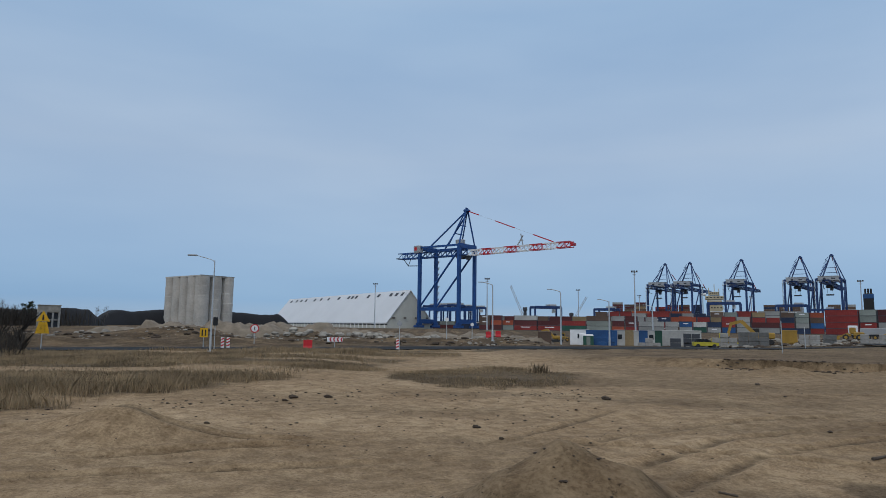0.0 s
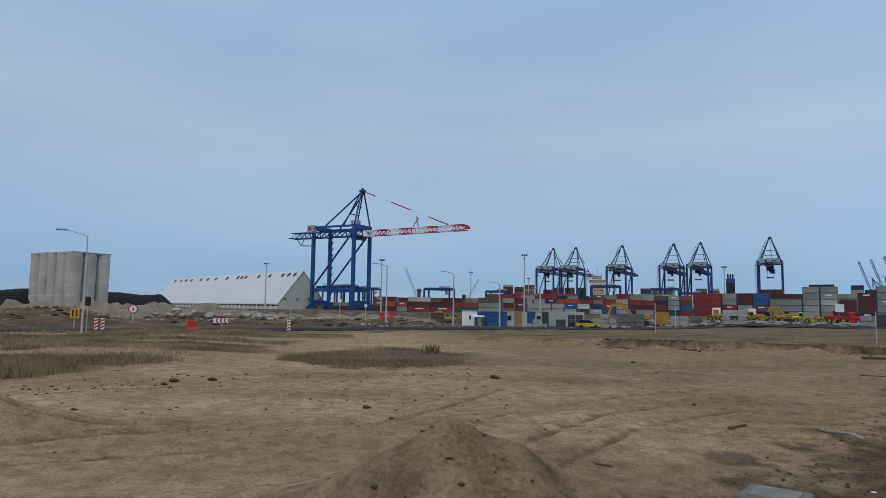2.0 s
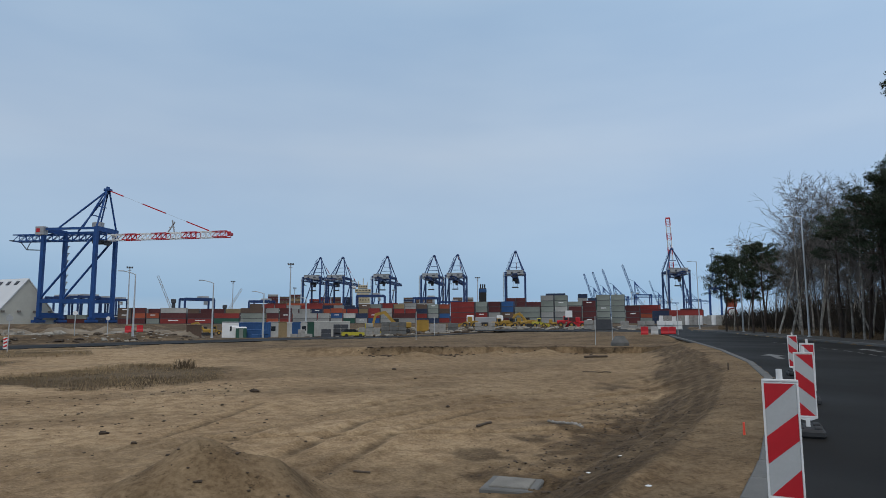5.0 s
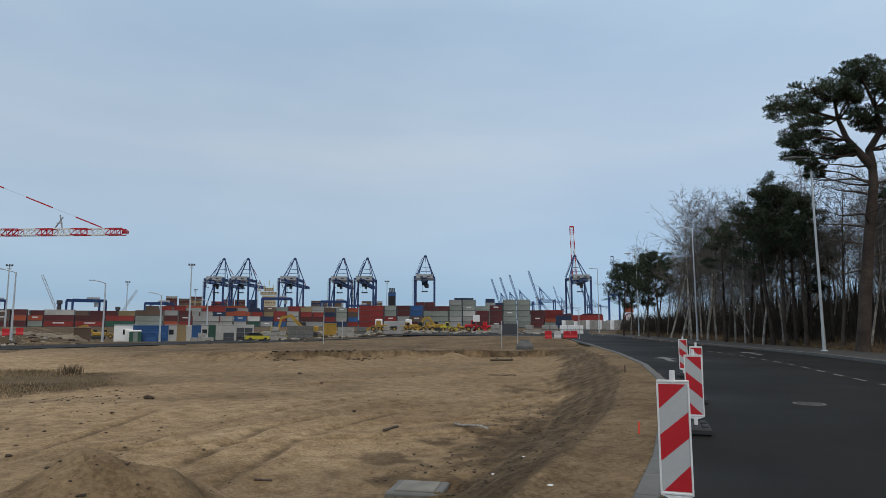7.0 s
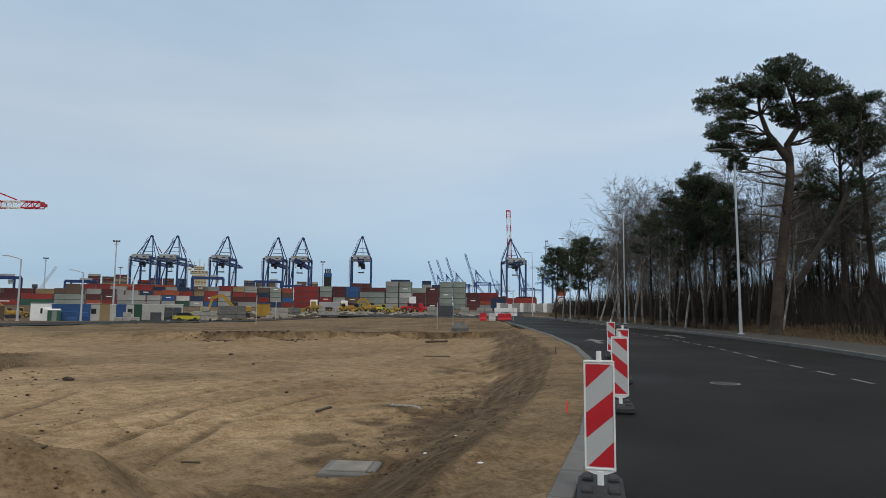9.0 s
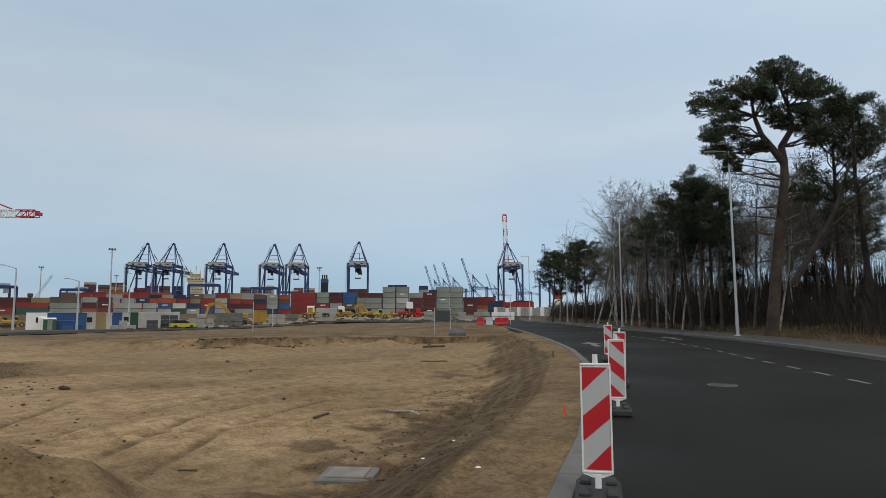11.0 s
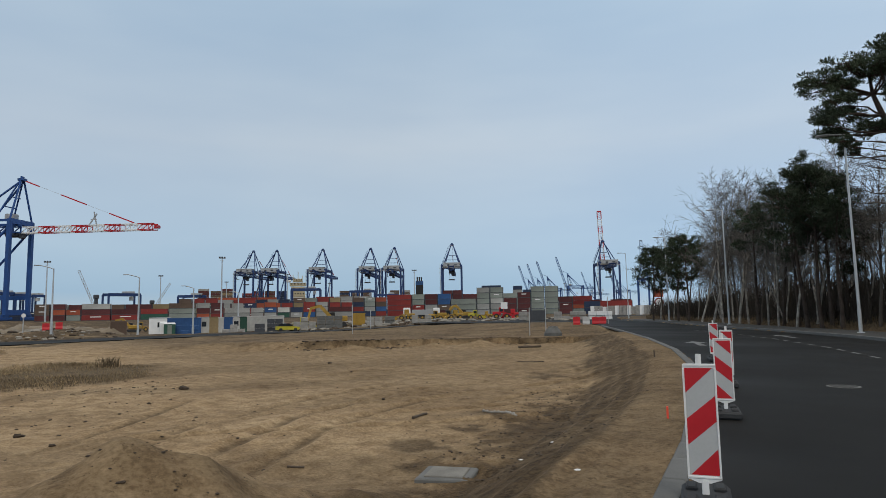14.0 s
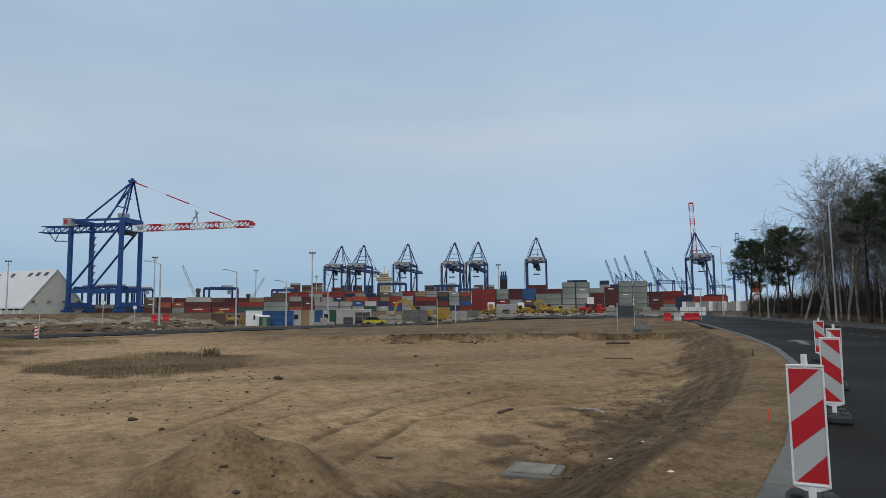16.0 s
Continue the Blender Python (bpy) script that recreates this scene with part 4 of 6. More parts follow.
def gantry_crane(at, label, paint, raised=0.0, finished=True, half=15.0, rail=8.25, reach=70, striped=True, stairs=True, top_z=75.0, leg_w=1.9):
    """A ship-to-shore crane: x points along the boom, y along the rail; 75 m high."""
    ob = thing("gantry_crane", at, label, "gantry crane", "ship-to-shore cranes")
    for sx in (-1, 1):
        for sy in (-1, 1):
            part("leg", Geo().beam((sx * half, sy * rail, 2.5), (sx * half, sy * rail, 51), leg_w, leg_w * 1.1), paint, ob)
            part("bogie", Geo().box((sx * half, sy * rail, 1.4), (1.6, 9.0, 1.5), bevel=0.2).box((sx * half, sy * rail, 2.9), (1.3, 5.0, 1.4), bevel=0.2), paint, ob)
    for sx in (-1, 1):
        part("sill_beam", Geo().beam((sx * half, -rail, 4.5), (sx * half, rail, 4.5), 1.7, 2.6), paint, ob)
        part("cross_beam", Geo().beam((sx * half, -rail, 50), (sx * half, rail, 50), 1.8, 2.6), paint, ob)
    for sy in (-1, 1):
        part("portal_beam", Geo().beam((-half, sy * rail, 12), (half, sy * rail, 12), 1.5, 2.0), paint, ob)
        part("upper_beam", Geo().beam((-half, sy * rail, 50.3), (half, sy * rail, 50.3), 0.8, 1.2), paint, ob)
        part("brace", Geo().tube([(-half, sy * rail, 13), (half - 0.5, sy * rail, 47)], 0.6, 8), paint, ob)
        part("back_stay", Geo().tube([(-half + 8, sy * rail * 0.9, 51), (half - 0.5, sy * 1.2, top_z - 1)], 0.5, 8), paint, ob)
        part("mast_leg", Geo().tube([(half, sy * rail, 51), (half - 0.3, sy * 1.0, top_z)], 0.5, 8), paint, ob)
        part("mast_leg", Geo().tube([(half - 9, sy * rail * 0.8, 51), (half - 0.8, sy * 1.0, top_z - 0.5)], 0.42, 8), paint, ob)
    part("mast_head", Geo().box((half - 0.4, 0, top_z), (3.0, 3.6, 1.4), bevel=0.2).box((half - 0.4, 0, top_z + 1.2), (0.7, 2.2, 1.1)), paint, ob)
    part("mast_tie", Geo().beam((half - 3.4, -3.6, 63), (half - 3.4, 3.6, 63), 0.5).beam((half - 6, 5, 58), (half - 6, -5, 58), 0.5), paint, ob)
    g = Geo()
    lattice(g, (-38, 0, 46.5), (half + 2, 0, 46.5), 5.0, 3.4, 14, 0.55, 0.28)
    part("backreach_girder", g, paint, ob)
    part("tail_platform", Geo().box((-38, 0, 45), (2.2, 7, 0.5)).beam((-37, 2, 45), (-33, 2, 40.5), 0.35).beam((-33, 2, 40.5), (-25, 2, 40.2), 0.5).beam((-31, 2, 44.5), (-33, 2, 40.5), 0.3), M_DARKSTEEL, ob)
    hinge = Vector((half + 2, 0, 46))
    d = Vector((math.cos(radians(raised)), 0, math.sin(radians(raised))))
    n = 8
    for k in range(n):
        g = Geo()
        a, b = hinge + d * reach * k / n, hinge + d * reach * (k + 1) / n
        lattice(g, a, b, 4.2, 3.0, 3, 0.42, 0.24)
        red = striped and k % 2 == 1
        part("boom_section", g, (M_RED if red else M_WHITE) if striped else paint, ob)
    part("boom_tip", Geo().box(tuple(hinge + d * (reach + 0.8)), (1.2, 4.6, 1.6), bevel=0.2).beam(tuple(hinge + d * (reach + 0.3) + Vector((0, -2, -1))), tuple(hinge + d * (reach + 2.0) + Vector((0, -2, -1))), 0.5), M_RED if striped else M_DARKSTEEL, ob)
    top = Vector((half - 0.4, 0, top_z))
    for at_boom in ((0.55, 0.86) if raised < 10 else (0.55,)):
        end = hinge + d * reach * at_boom + Vector((0, 0, 1.5))
        if raised > 10:
            mid = top + Vector((9, 0, -2)) if raised < 70 else top + Vector((3, 0, 3))
            part("fore_stay", Geo().tube([top, mid, end], 0.3, 6), paint, ob)
        elif at_boom > 0.8:
            for a, b in ((0.03, 0.15), (0.34, 0.56), (0.76, 0.97)):
                part("fore_stay_bar", Geo().beam(top + (end - top) * a, top + (end - top) * b, 0.6), M_RED, ob, "red stay bar")
            for a, b in ((0.15, 0.34), (0.56, 0.76)):
                part("fore_stay_bar", Geo().beam(top + (end - top) * a, top + (end - top) * b, 0.12), M_FACE, ob, "thin pale stay bar")
    if finished:
        house = part("machinery_house", Geo().box((-half + 3.5, 0, 50.6), (12, 2 * rail - 3.2, 4.2), bevel=0.3), M_GREYPAINT, ob, "large grey machinery house")
        part("house_roof", Geo().box((-half + 3.5, 0, 52.9), (12.4, 2 * rail - 2.8, 0.4)), M_FACE, house)
        part("house_doorway", Geo().box((-half - 2.55, 3.2, 50.0), (0.12, 2.2, 2.6)), M_DARKSTEEL, house)
        part("house_vent", Geo().box((-half - 2.55, -4.0, 50.6), (0.12, 3.0, 1.2)), M_DARKSTEEL, house)
        g = Geo()
        for sy in (-1, 1):
            g.beam((-half - 3, sy * (rail - 1), 48.0), (half, sy * (rail - 1), 48.0), 0.5, 0.5)
            for k in range(6):
                g.beam((-half - 3, sy * (rail - 1) * k / 5, 47.6), (-half - 3, sy * (rail - 1) * k / 5, 49.2), 0.16)
        g.beam((-half - 3, -rail, 49.2), (-half - 3, rail, 49.2), 0.2).box((-half - 2.6, 0, 47.7), (2.0, 2 * rail, 0.3))
        part("walkway", g, M_GREYPAINT, ob, "grey walkway with railings")["kind"] = "stuff"
        g = Geo()
        for k in range(6):
            z0, z1 = 53 + (top_z - 54) * k / 6, 53 + (top_z - 54) * (k + 1) / 6
            y0, y1 = rail * 0.85 * (1 - k / 6.3) + 1.6, rail * 0.85 * (1 - (k + 1) / 6.3) + 1.6
            g.beam((half - 4, y0, z0), (half - 4, y0 + 1.8, z0), 0.3).beam((half - 4, y0 + 1.8, z0), (half - 4, y1, z1), 0.3, 0.4)
        part("mast_stair", g, paint, ob)["kind"] = "stuff"
        part("trolley", Geo().box((-half + 6, 0, 43.2), (6, 6, 2.2), bevel=0.3).box((-half + 6, -1.5, 41), (3, 2.6, 2.8), bevel=0.3), M_DARKSTEEL, ob)
        part("spreader", Geo().box((-half + 6, 0, 35.5), (2.4, 6.5, 1.2), bevel=0.1).beam((-half + 6, -2.4, 36), (-half + 6, -2, 42), 0.16).beam((-half + 6, 2.4, 36), (-half + 6, 2, 42), 0.16), M_DARKSTEEL, ob)
    else:
        part("control_box", Geo().box((-half - 1.5, -rail, 49.3), (5, 3.4, 4.6), bevel=0.2), M_GREYPAINT, ob, "pale grey control cabin with a red sign")
        part("sign_panel", Geo().box((-half - 2.2, -rail - 1.75, 49.5), (2.0, 0.1, 2.0)), M_RED, ob)
        part("trolley", Geo().box((half - 4, 0, 43.8), (5, 5, 2.2), bevel=0.3).box((half + 1, 0, 43.2), (2.6, 2.4, 2.6), bevel=0.3), M_DARKSTEEL, ob)
        part("hoist_drum", Geo().box((half - 5, 0, 53), (5, 4, 3.2), bevel=0.4), M_GREYPAINT, ob)
        part("boom_frame", Geo().beam((half + 35, 0, 48), (half + 39, 0, 54), 0.5).beam((half + 39, 0, 48), (half + 37.5, 0, 55), 0.5).beam((half + 36, 0, 51), (half + 39, 0, 51), 0.4), M_GREYPAINT, ob)
    if stairs:
        g = Geo()
        for k in range(11):
            g.box((-half, rail + 1.8, 7 + 4 * k), (2.4, 1.5, 0.35)).beam((-half - 1, rail + 1.8, 7 + 4 * k), (-half + 1, rail + 1.8, 11 + 4 * k), 0.5, 0.25)
        part("stair_tower", g, M_GREYPAINT, ob)["kind"] = "stuff"
    return ob


gantry_crane(pose(2.55, 397.6, 0, 0, 0, -36.9), "blue steel gantry crane with a lowered red and white boom", M_BLUE, 0.7, False, reach=67.5, top_z=72.2, leg_w=1.75)
QUAY = 52.0
first = None
for az, el in ((19.15, 5.44), (21.1, 5.51), (25.02, 5.64), (29.2, 5.72), (31.3, 5.78), (36.45, 6.05)):
    x, y, _ = polar(az, 74.5 / math.tan(radians(el)))
    m = pose(x - 14.5 * math.cos(radians(QUAY)), y - 14.5 * math.sin(radians(QUAY)), 0, 0, 0, QUAY)
    if first is None:
        first = gantry_crane(m, "dark blue gantry crane with a grey machinery house", M_NAVY, 0.0, True, rail=10.2, striped=False, leg_w=1.6)
    else:
        copy_thing(first, m)
x, y, _ = polar(49.66, 715)
gantry_crane(pose(x - 14.5 * math.cos(radians(QUAY)), y - 14.5 * math.sin(radians(QUAY)), 0, 0, 0, QUAY), "dark blue gantry crane with a raised red and white boom", M_NAVY, 80.0, True, rail=10.2, reach=64.5, leg_w=1.6)
far_crane = None
for az, el, s in ((43.7, 3.83, 180), (44.5, 3.95, 180), (45.4, 4.15, 180), (47.2, 4.5, 180)):
    m = pose(*polar(az, 105 / math.tan(radians(el))), 0, 0, s - az + 12)
    if far_crane is None:
        far_crane = gantry_crane(m, "distant blue gantry crane with its boom raised", M_BLUE, 72.0, False, striped=False, reach=66, stairs=False)
    else:
        copy_thing(far_crane, m)
for az, d, yaw in ((52.9, 1100, 215), (48.9, 1900, 128), (51.2, 1700, 150)):
    copy_thing(far_crane, pose(*polar(az, d), 0, 0, yaw))


def yard_gantry(az, d, w, h, yaw):
    ob = thing("yard_gantry", pose(*polar(az, d), 0, 0, yaw), "blue rubber-tyred yard gantry over the container rows", "yard gantry", "yard gantries")
    for sx in (-1, 1):
        for sy in (-1, 1):
            part("leg", Geo().beam((sx * w / 2, sy * 4, 0.8), (sx * w / 2, sy * 4, h), 0.9, 1.1), M_NAVY, ob)
            part("wheel", Geo().tube([(sx * w / 2 - 0.4, sy * 4, 0.8), (sx * w / 2 + 0.4, sy * 4, 0.8)], 0.8, 14), M_RUBBER, ob)
        part("sill", Geo().beam((sx * w / 2, -4.5, 2.4), (sx * w / 2, 4.5, 2.4), 0.9, 1.2), M_NAVY, ob)
    for sy in (-1, 1):
        part("girder", Geo().beam((-w / 2, sy * 4, h), (w / 2, sy * 4, h), 1.1, 1.7), M_NAVY, ob)
    part("trolley", Geo().box((w * 0.2, 0, h + 1.3), (5, 7, 1.6), bevel=0.2), M_GREYPAINT, ob)
    part("cab", Geo().box((w * 0.3, 0, h - 2.3), (2, 2.2, 2.4), bevel=0.2), M_WHITE, ob)


for az, d, w, h, yaw in ((9.1, 440, 19, 15, 15), (14.3, 480, 16, 15, -40), (23.6, 470, 20, 19, -30), (28.5, 520, 20, 19, -40), (-0.9, 520, 12, 17.5, 40), (0.0, 522, 9, 18, 40), (0.6, 525, 10, 18.5, 40), (1.3, 530, 9, 18.5, 40), (2.2, 535, 11, 17.5, 40), (3.2, 540, 10, 17, 40), (30.6, 560, 20, 17, -30)):
    yard_gantry(az, d, w, h, yaw)


def harbour_crane(az, d, h, lean):
    ob = thing("mobile_harbour_crane", pose(*polar(az, d), 0, 0, -az), "far grey mobile harbour crane with a lattice jib", "harbour crane", "mobile harbour cranes")
    part("tower", Geo().tube([(0, 0, 0), (0, 0, h * 0.45)], [2.2, 1.5], 10), M_DARKSTEEL, ob)
    part("cabin", Geo().box((0, 0, h * 0.46), (4.5, 4.5, 3.5), bevel=0.4), M_DARKSTEEL, ob)
    g = Geo()
    lattice(g, (lean * 0.08, 0, h * 0.25), (lean, 0, h), 1.6, 1.6, 8, 0.4, 0.22)
    part("jib", g, M_GREYPAINT, ob)


harbour_crane(7.3, 640, 42, -14)
harbour_crane(11.3, 700, 34, 16)


# ---- hall, silos, coal, ruin ----
def storage_hall():
    ob = thing("storage_hall", None, "large white storage hall with a steep roof and roof vents", "storage hall")
    A, B = Vector((-19.8, 401.5, 0)), Vector((-137, 579, 0))
    r = (B - A).normalized()
    n = Vector((r.y, -r.x, 0))
    if n.y > 0:
        n = -n
    half, eave, ridge = 17.0, 3.4, 24.0
    prof = [(half, eave), (0, ridge), (-half, eave), (-half, eave - 0.6), (0, ridge - 0.7), (half, eave - 0.6)]
    part("roof", Geo().prism(prof, lambda p, q: A + n * p + Vector((0, 0, q)), lambda p, q: B + n * p + Vector((0, 0, q))), M_FABRIC, ob, "smooth white roof sheeting")
    gp = [(half - 0.3, 0), (half - 0.3, eave - 0.5), (0, ridge - 0.8), (-half + 0.3, eave - 0.5), (-half + 0.3, 0)]
    for P, s in ((A, 1), (B, -1)):
        part("gable", Geo().prism(gp, lambda p, q: P + r * 0.6 * s + n * p + Vector((0, 0, q)), lambda p, q: P + r * 0.9 * s + n * p + Vector((0, 0, q))), M_GABLE, ob, "cream gable wall")
    for s in (-1, 1):
        part("side_wall", Geo().beam(A + n * (half - 0.6) * s + Vector((0, 0, 1.0)), B + n * (half - 0.6) * s + Vector((0, 0, 1.0)), 0.4, 2.0), M_GABLE, ob)
        # dark strip between the top of the wall and the eaves
        part("eave_band", Geo().beam(A + n * (half - 0.5) * s + Vector((0, 0, 2.4)), B + n * (half - 0.5) * s + Vector((0, 0, 2.4)), 0.3, 0.8), M_GLASS_DARK, ob, "dark band under the eaves")
        for k in range(36):
            P = A + (B - A) * (k + 0.5) / 36 + n * (half - 0.4) * s
            part("post", Geo().beam(P, P + Vector((0, 0, 2.9)), 0.5), M_WHITE, ob)
    slope = (Vector((0, 0, eave)) + n * half - Vector((0, 0, ridge))).normalized()
    nrm = r.cross(slope).normalized()
    if nrm.dot(n) < 0:
        nrm = -nrm
    for k in (3, 6.5, 10, 18, 25, 34, 37, 40, 48, 57, 64, 70, 79, 84, 89, 95):
        P = A + (B - A) * k / 100 + Vector((0, 0, ridge)) + slope * 3.4 + nrm * 0.1
        part("roof_vent", Geo().add([P + r * a + slope * b + nrm * c for c in (0, 0.25) for a, b in ((-1.3, -1.2), (1.3, -1.2), (1.3, 1.2), (-1.3, 1.2))], [(0, 1, 2, 3), (7, 6, 5, 4), (0, 4, 5, 1), (1, 5, 6, 2), (2, 6, 7, 3), (3, 7, 4, 0)]), M_DARKSTEEL, ob, "small dark roof vent")
    for k in range(4):
        P = A - r * 0.2 + n * (12 - k * 8) + Vector((0, 0, 6.5))
        part("gable_lamp", Geo().box(tuple(P), (1.6, 0.9, 1.0), bevel=0.1), M_TWIG, ob)


storage_hall()


def silo_block():
    ob = thing("silo_block", None, "block of tall weathered concrete grain silos", "silos")
    c = Vector(polar(-20.65, 405))
    th = radians(-20.65)
    fr = radians(20.65 + 33)
    e1, e2 = Vector((math.cos(fr), math.sin(fr), 0)), Vector((-math.sin(fr), math.cos(fr), 0))
    for i in range(3):
        for j in range(5):
            p = c + e1 * (4.0 + 8.4 * i) + e2 * (4.0 + 8.0 * j)
            pts, rad = [], []
            for k in range(15):
                pts += [p + Vector((0, 0, 2 * k)), p + Vector((0, 0, 2 * k + 1.8))]
                rad += [4.04 + 0.05 * ((k * 7 + i) % 3), 4.08 + 0.05 * ((k * 7 + i) % 3)]
            part("silo_cell", Geo().tube(pts, rad, 26), M_SILO, ob)
    mid = c + e1 * 12 + e2 * 20
    part("roof_slab", Geo().box((mid.x, mid.y, 29.9), (22.5, 38.5, 0.7), fr), M_SILO, ob)
    g = Geo()
    for k in range(28):
        g.beam(c + e1 * (24 * k / 28) + e2 * 0.6 + Vector((0, 0, 30.2)), c + e1 * (24 * (k + 1) / 28) + e2 * 0.6 + Vector((0, 0, 30.2)), 0.2, 0.3)
    part("parapet", g, M_CONCRETE, ob)


silo_block()


def heap(name, line, height, width, mat, label, seed, rough=0.25, n=40, cat="heap"):
    """A long heap along a line, with sides at the angle of repose."""
    g = Geo()
    r = random.Random(seed)
    line = resample(np.array(line, float), n)
    vs, fs = [], []
    m = 13
    for i in range(n):
        d = line[min(i + 1, n - 1)] - line[max(i - 1, 0)]
        q = np.array([-d[1], d[0]]) / (np.hypot(*d) + 1e-9)
        end = min(1.0, min(i, n - 1 - i) / (0.16 * n))
        h = height * (0.92 + 0.08 * math.sin(i * 0.31 + seed) + rough * (r.random() - 0.5)) * end ** 0.8
        for k in range(m):
            u = 2 * k / (m - 1) - 1
            p = line[i] + q * u * width * (0.35 + 0.65 * end)
            z = at_ground(*p) - 0.3 if abs(u) > 0.99 else at_ground(*p) + h * min(1.0, 1.5 * max(0, 1 - abs(u) ** 1.2)) + height * rough * 0.35 * (r.random() - 0.5)
            vs.append((p[0], p[1], z))
    fs = [(i * m + k, i * m + k + 1, (i + 1) * m + k + 1, (i + 1) * m + k) for i in range(n - 1) for k in range(m - 1)]
    g.add(vs, fs)
    return tagged(part(name, g, mat, smooth=True), label, cat)


heap("coal_mound", [polar(-36, 350)[:2], polar(-27.5, 360)[:2]], 8.2, 14, M_COAL, "long black flat-topped coal heap", 2, 0.05, 30, "coal heap")
heap("coal_mound", [polar(-28.5, 425)[:2], polar(-25, 440)[:2], polar(-20, 470)[:2]], 9.8, 14, M_COAL, "long black coal heap behind the silos", 1, 0.05, 40, "coal heap")
heap("coal_mound", [polar(-19.5, 480)[:2], polar(-13.2, 470)[:2]], 9.5, 16, M_COAL, "long black coal heap behind the hall", 5, 0.05, 30, "coal heap")
for az, d, w, h, sd in ((-23.2, 160, 4.5, 2.6, 1), (-17.5, 150, 6.0, 2.9, 2), (-12, 150, 4.0, 1.6, 3), (-8.5, 140, 4.0, 1.9, 4), (-5, 130, 4.0, 1.5, 5), (-27, 170, 4.0, 1.6, 6), (0, 135, 3.5, 1.5, 7), (4, 140, 4.0, 1.6, 8), (7, 130, 3.5, 1.6, 9), (-15.5, 240, 7, 3.2, 10)):
    x, y, _ = polar(az, d)
    heap("spoil_mound", [(x - w * 1.6, y), (x + w * 0.2, y + 1.0), (x + w * 1.8, y - 0.5)], h, w, M_SPOIL, "brown heap of dumped soil", sd, 0.45, 16, "spoil heap")


def rubble(az, d, n, spread, seed):
    r = random.Random(seed)
    x0, y0, _ = polar(az, d)
    ob = thing("rubble_pile", None, "pile of broken pale concrete rubble", "rubble", "rubble piles")
    for k in range(n):
        x, y = x0 + r.gauss(0, spread), y0 + r.gauss(0, 1.6)
        q = r.uniform(0.35, 1.0)
        part("concrete_chunk", Geo().rock((x, y, at_ground(x, y) + q * 0.3 + 0.8 * max(0, 1 - abs(x - x0) / spread) * r.random()), q, seed * 77 + k, 6), M_RUBBLE, ob)


for i, (az, d, n, sp) in enumerate(((-6.5, 118, 26, 5), (-3.3, 115, 34, 4), (-0.5, 112, 26, 4), (2.2, 118, 18, 4), (-13.5, 120, 14, 5), (-23, 130, 14, 5), (-28, 140, 12, 5), (5.5, 120, 14, 4))):
    rubble(az, d, n, sp, i + 1)
ruin = thing("ruined_building", pose(*polar(-31.35, 230), 0, 0, 38), "concrete skeleton of a small ruined building", "ruin")
for x in (-2.6, -0.9, 0.9, 2.6):
    for y in (-2.0, 2.0):
        part("column", Geo().box((x, y, 2.2), (0.45, 0.45, 4.6)), M_CONCRETE, ruin)
part("floor_slab", Geo().box((0, 0, 2.2), (5.6, 4.4, 0.3)), M_CONCRETE, ruin)
part("upper_storey", Geo().box((0, 0, 5.5), (5.6, 4.4, 2.1), bevel=0.1), M_RUBBLE, ruin)
part("roof_slab", Geo().box((0, 0, 6.62), (5.95, 4.75, 0.22)), M_RUBBLE, ruin)
# solid dark box added between the columns in place of the interior's shade
part("inner_shade_block", Geo().box((0, 0.6, 2.2), (4.8, 2.4, 4.2)), M_DARKSTEEL, ruin)


# ---- containers ----
CONT_MESH = {}


def container_mesh(colour, length):
    if (colour, length) in CONT_MESH:
        return CONT_MESH[colour, length]
    g, rails = Geo(), Geo()
    w, h = 2.44, 2.59
    g.box((0, 0, h / 2), (length - 0.1, w - 0.1, h - 0.1))
    for sx in (-1, 1):
        for sy in (-1, 1):
            rails.box((sx * (length / 2 - 0.08), sy * (w / 2 - 0.08), h / 2), (0.16, 0.16, h))
    for sy in (-1, 1):
        rails.box((0, sy * (w / 2 - 0.06), 0.11), (length - 0.3, 0.12, 0.22))
        g.box((0, sy * (w / 2 - 0.06), h - 0.08), (length - 0.3, 0.12, 0.15))
    k = -length / 2 + 0.5
    while k < length / 2 - 0.4:
        g.box((k, -w / 2 + 0.05, h / 2), (0.22, 0.06, h - 0.35))
        k += 0.62 if length < 8 else 0.85
    body = len(g.f)
    g.add(rails.v, rails.f)
    me = g.mesh("shipping_container", M_CONT[colour])
    me.materials.append(M_DARKSTEEL)
    me.polygons.foreach_set("material_index", [0] * body + [1] * (len(g.f) - body))
    CONT_MESH[colour, length] = me
    return me


LOGO = {}


def container(m, colour, length, group, logo=False):
    ob = new("shipping_container", container_mesh(colour, length))
    ob.matrix_world = m
    words = {"palegreen": "pale green", "tan": "tan"}.get(colour, colour)
    tagged(ob, "%s painted corrugated steel shipping container" % words, "container", group)
    if logo:
        if length not in LOGO:
            LOGO[length] = Geo().box((0, -1.235, 1.75), (length * 0.38, 0.03, 0.42)).mesh("lettering_bar", M_WHITE)
        bar = new("lettering_bar", LOGO[length])
        bar.parent = ob
    return ob


MIXED = ("red", "maroon", "grey", "navy", "green", "tan", "white", "orange", "palegreen", "blue", "brown", "maroon", "red", "grey", "brown", "maroon", "navy", "palegreen")


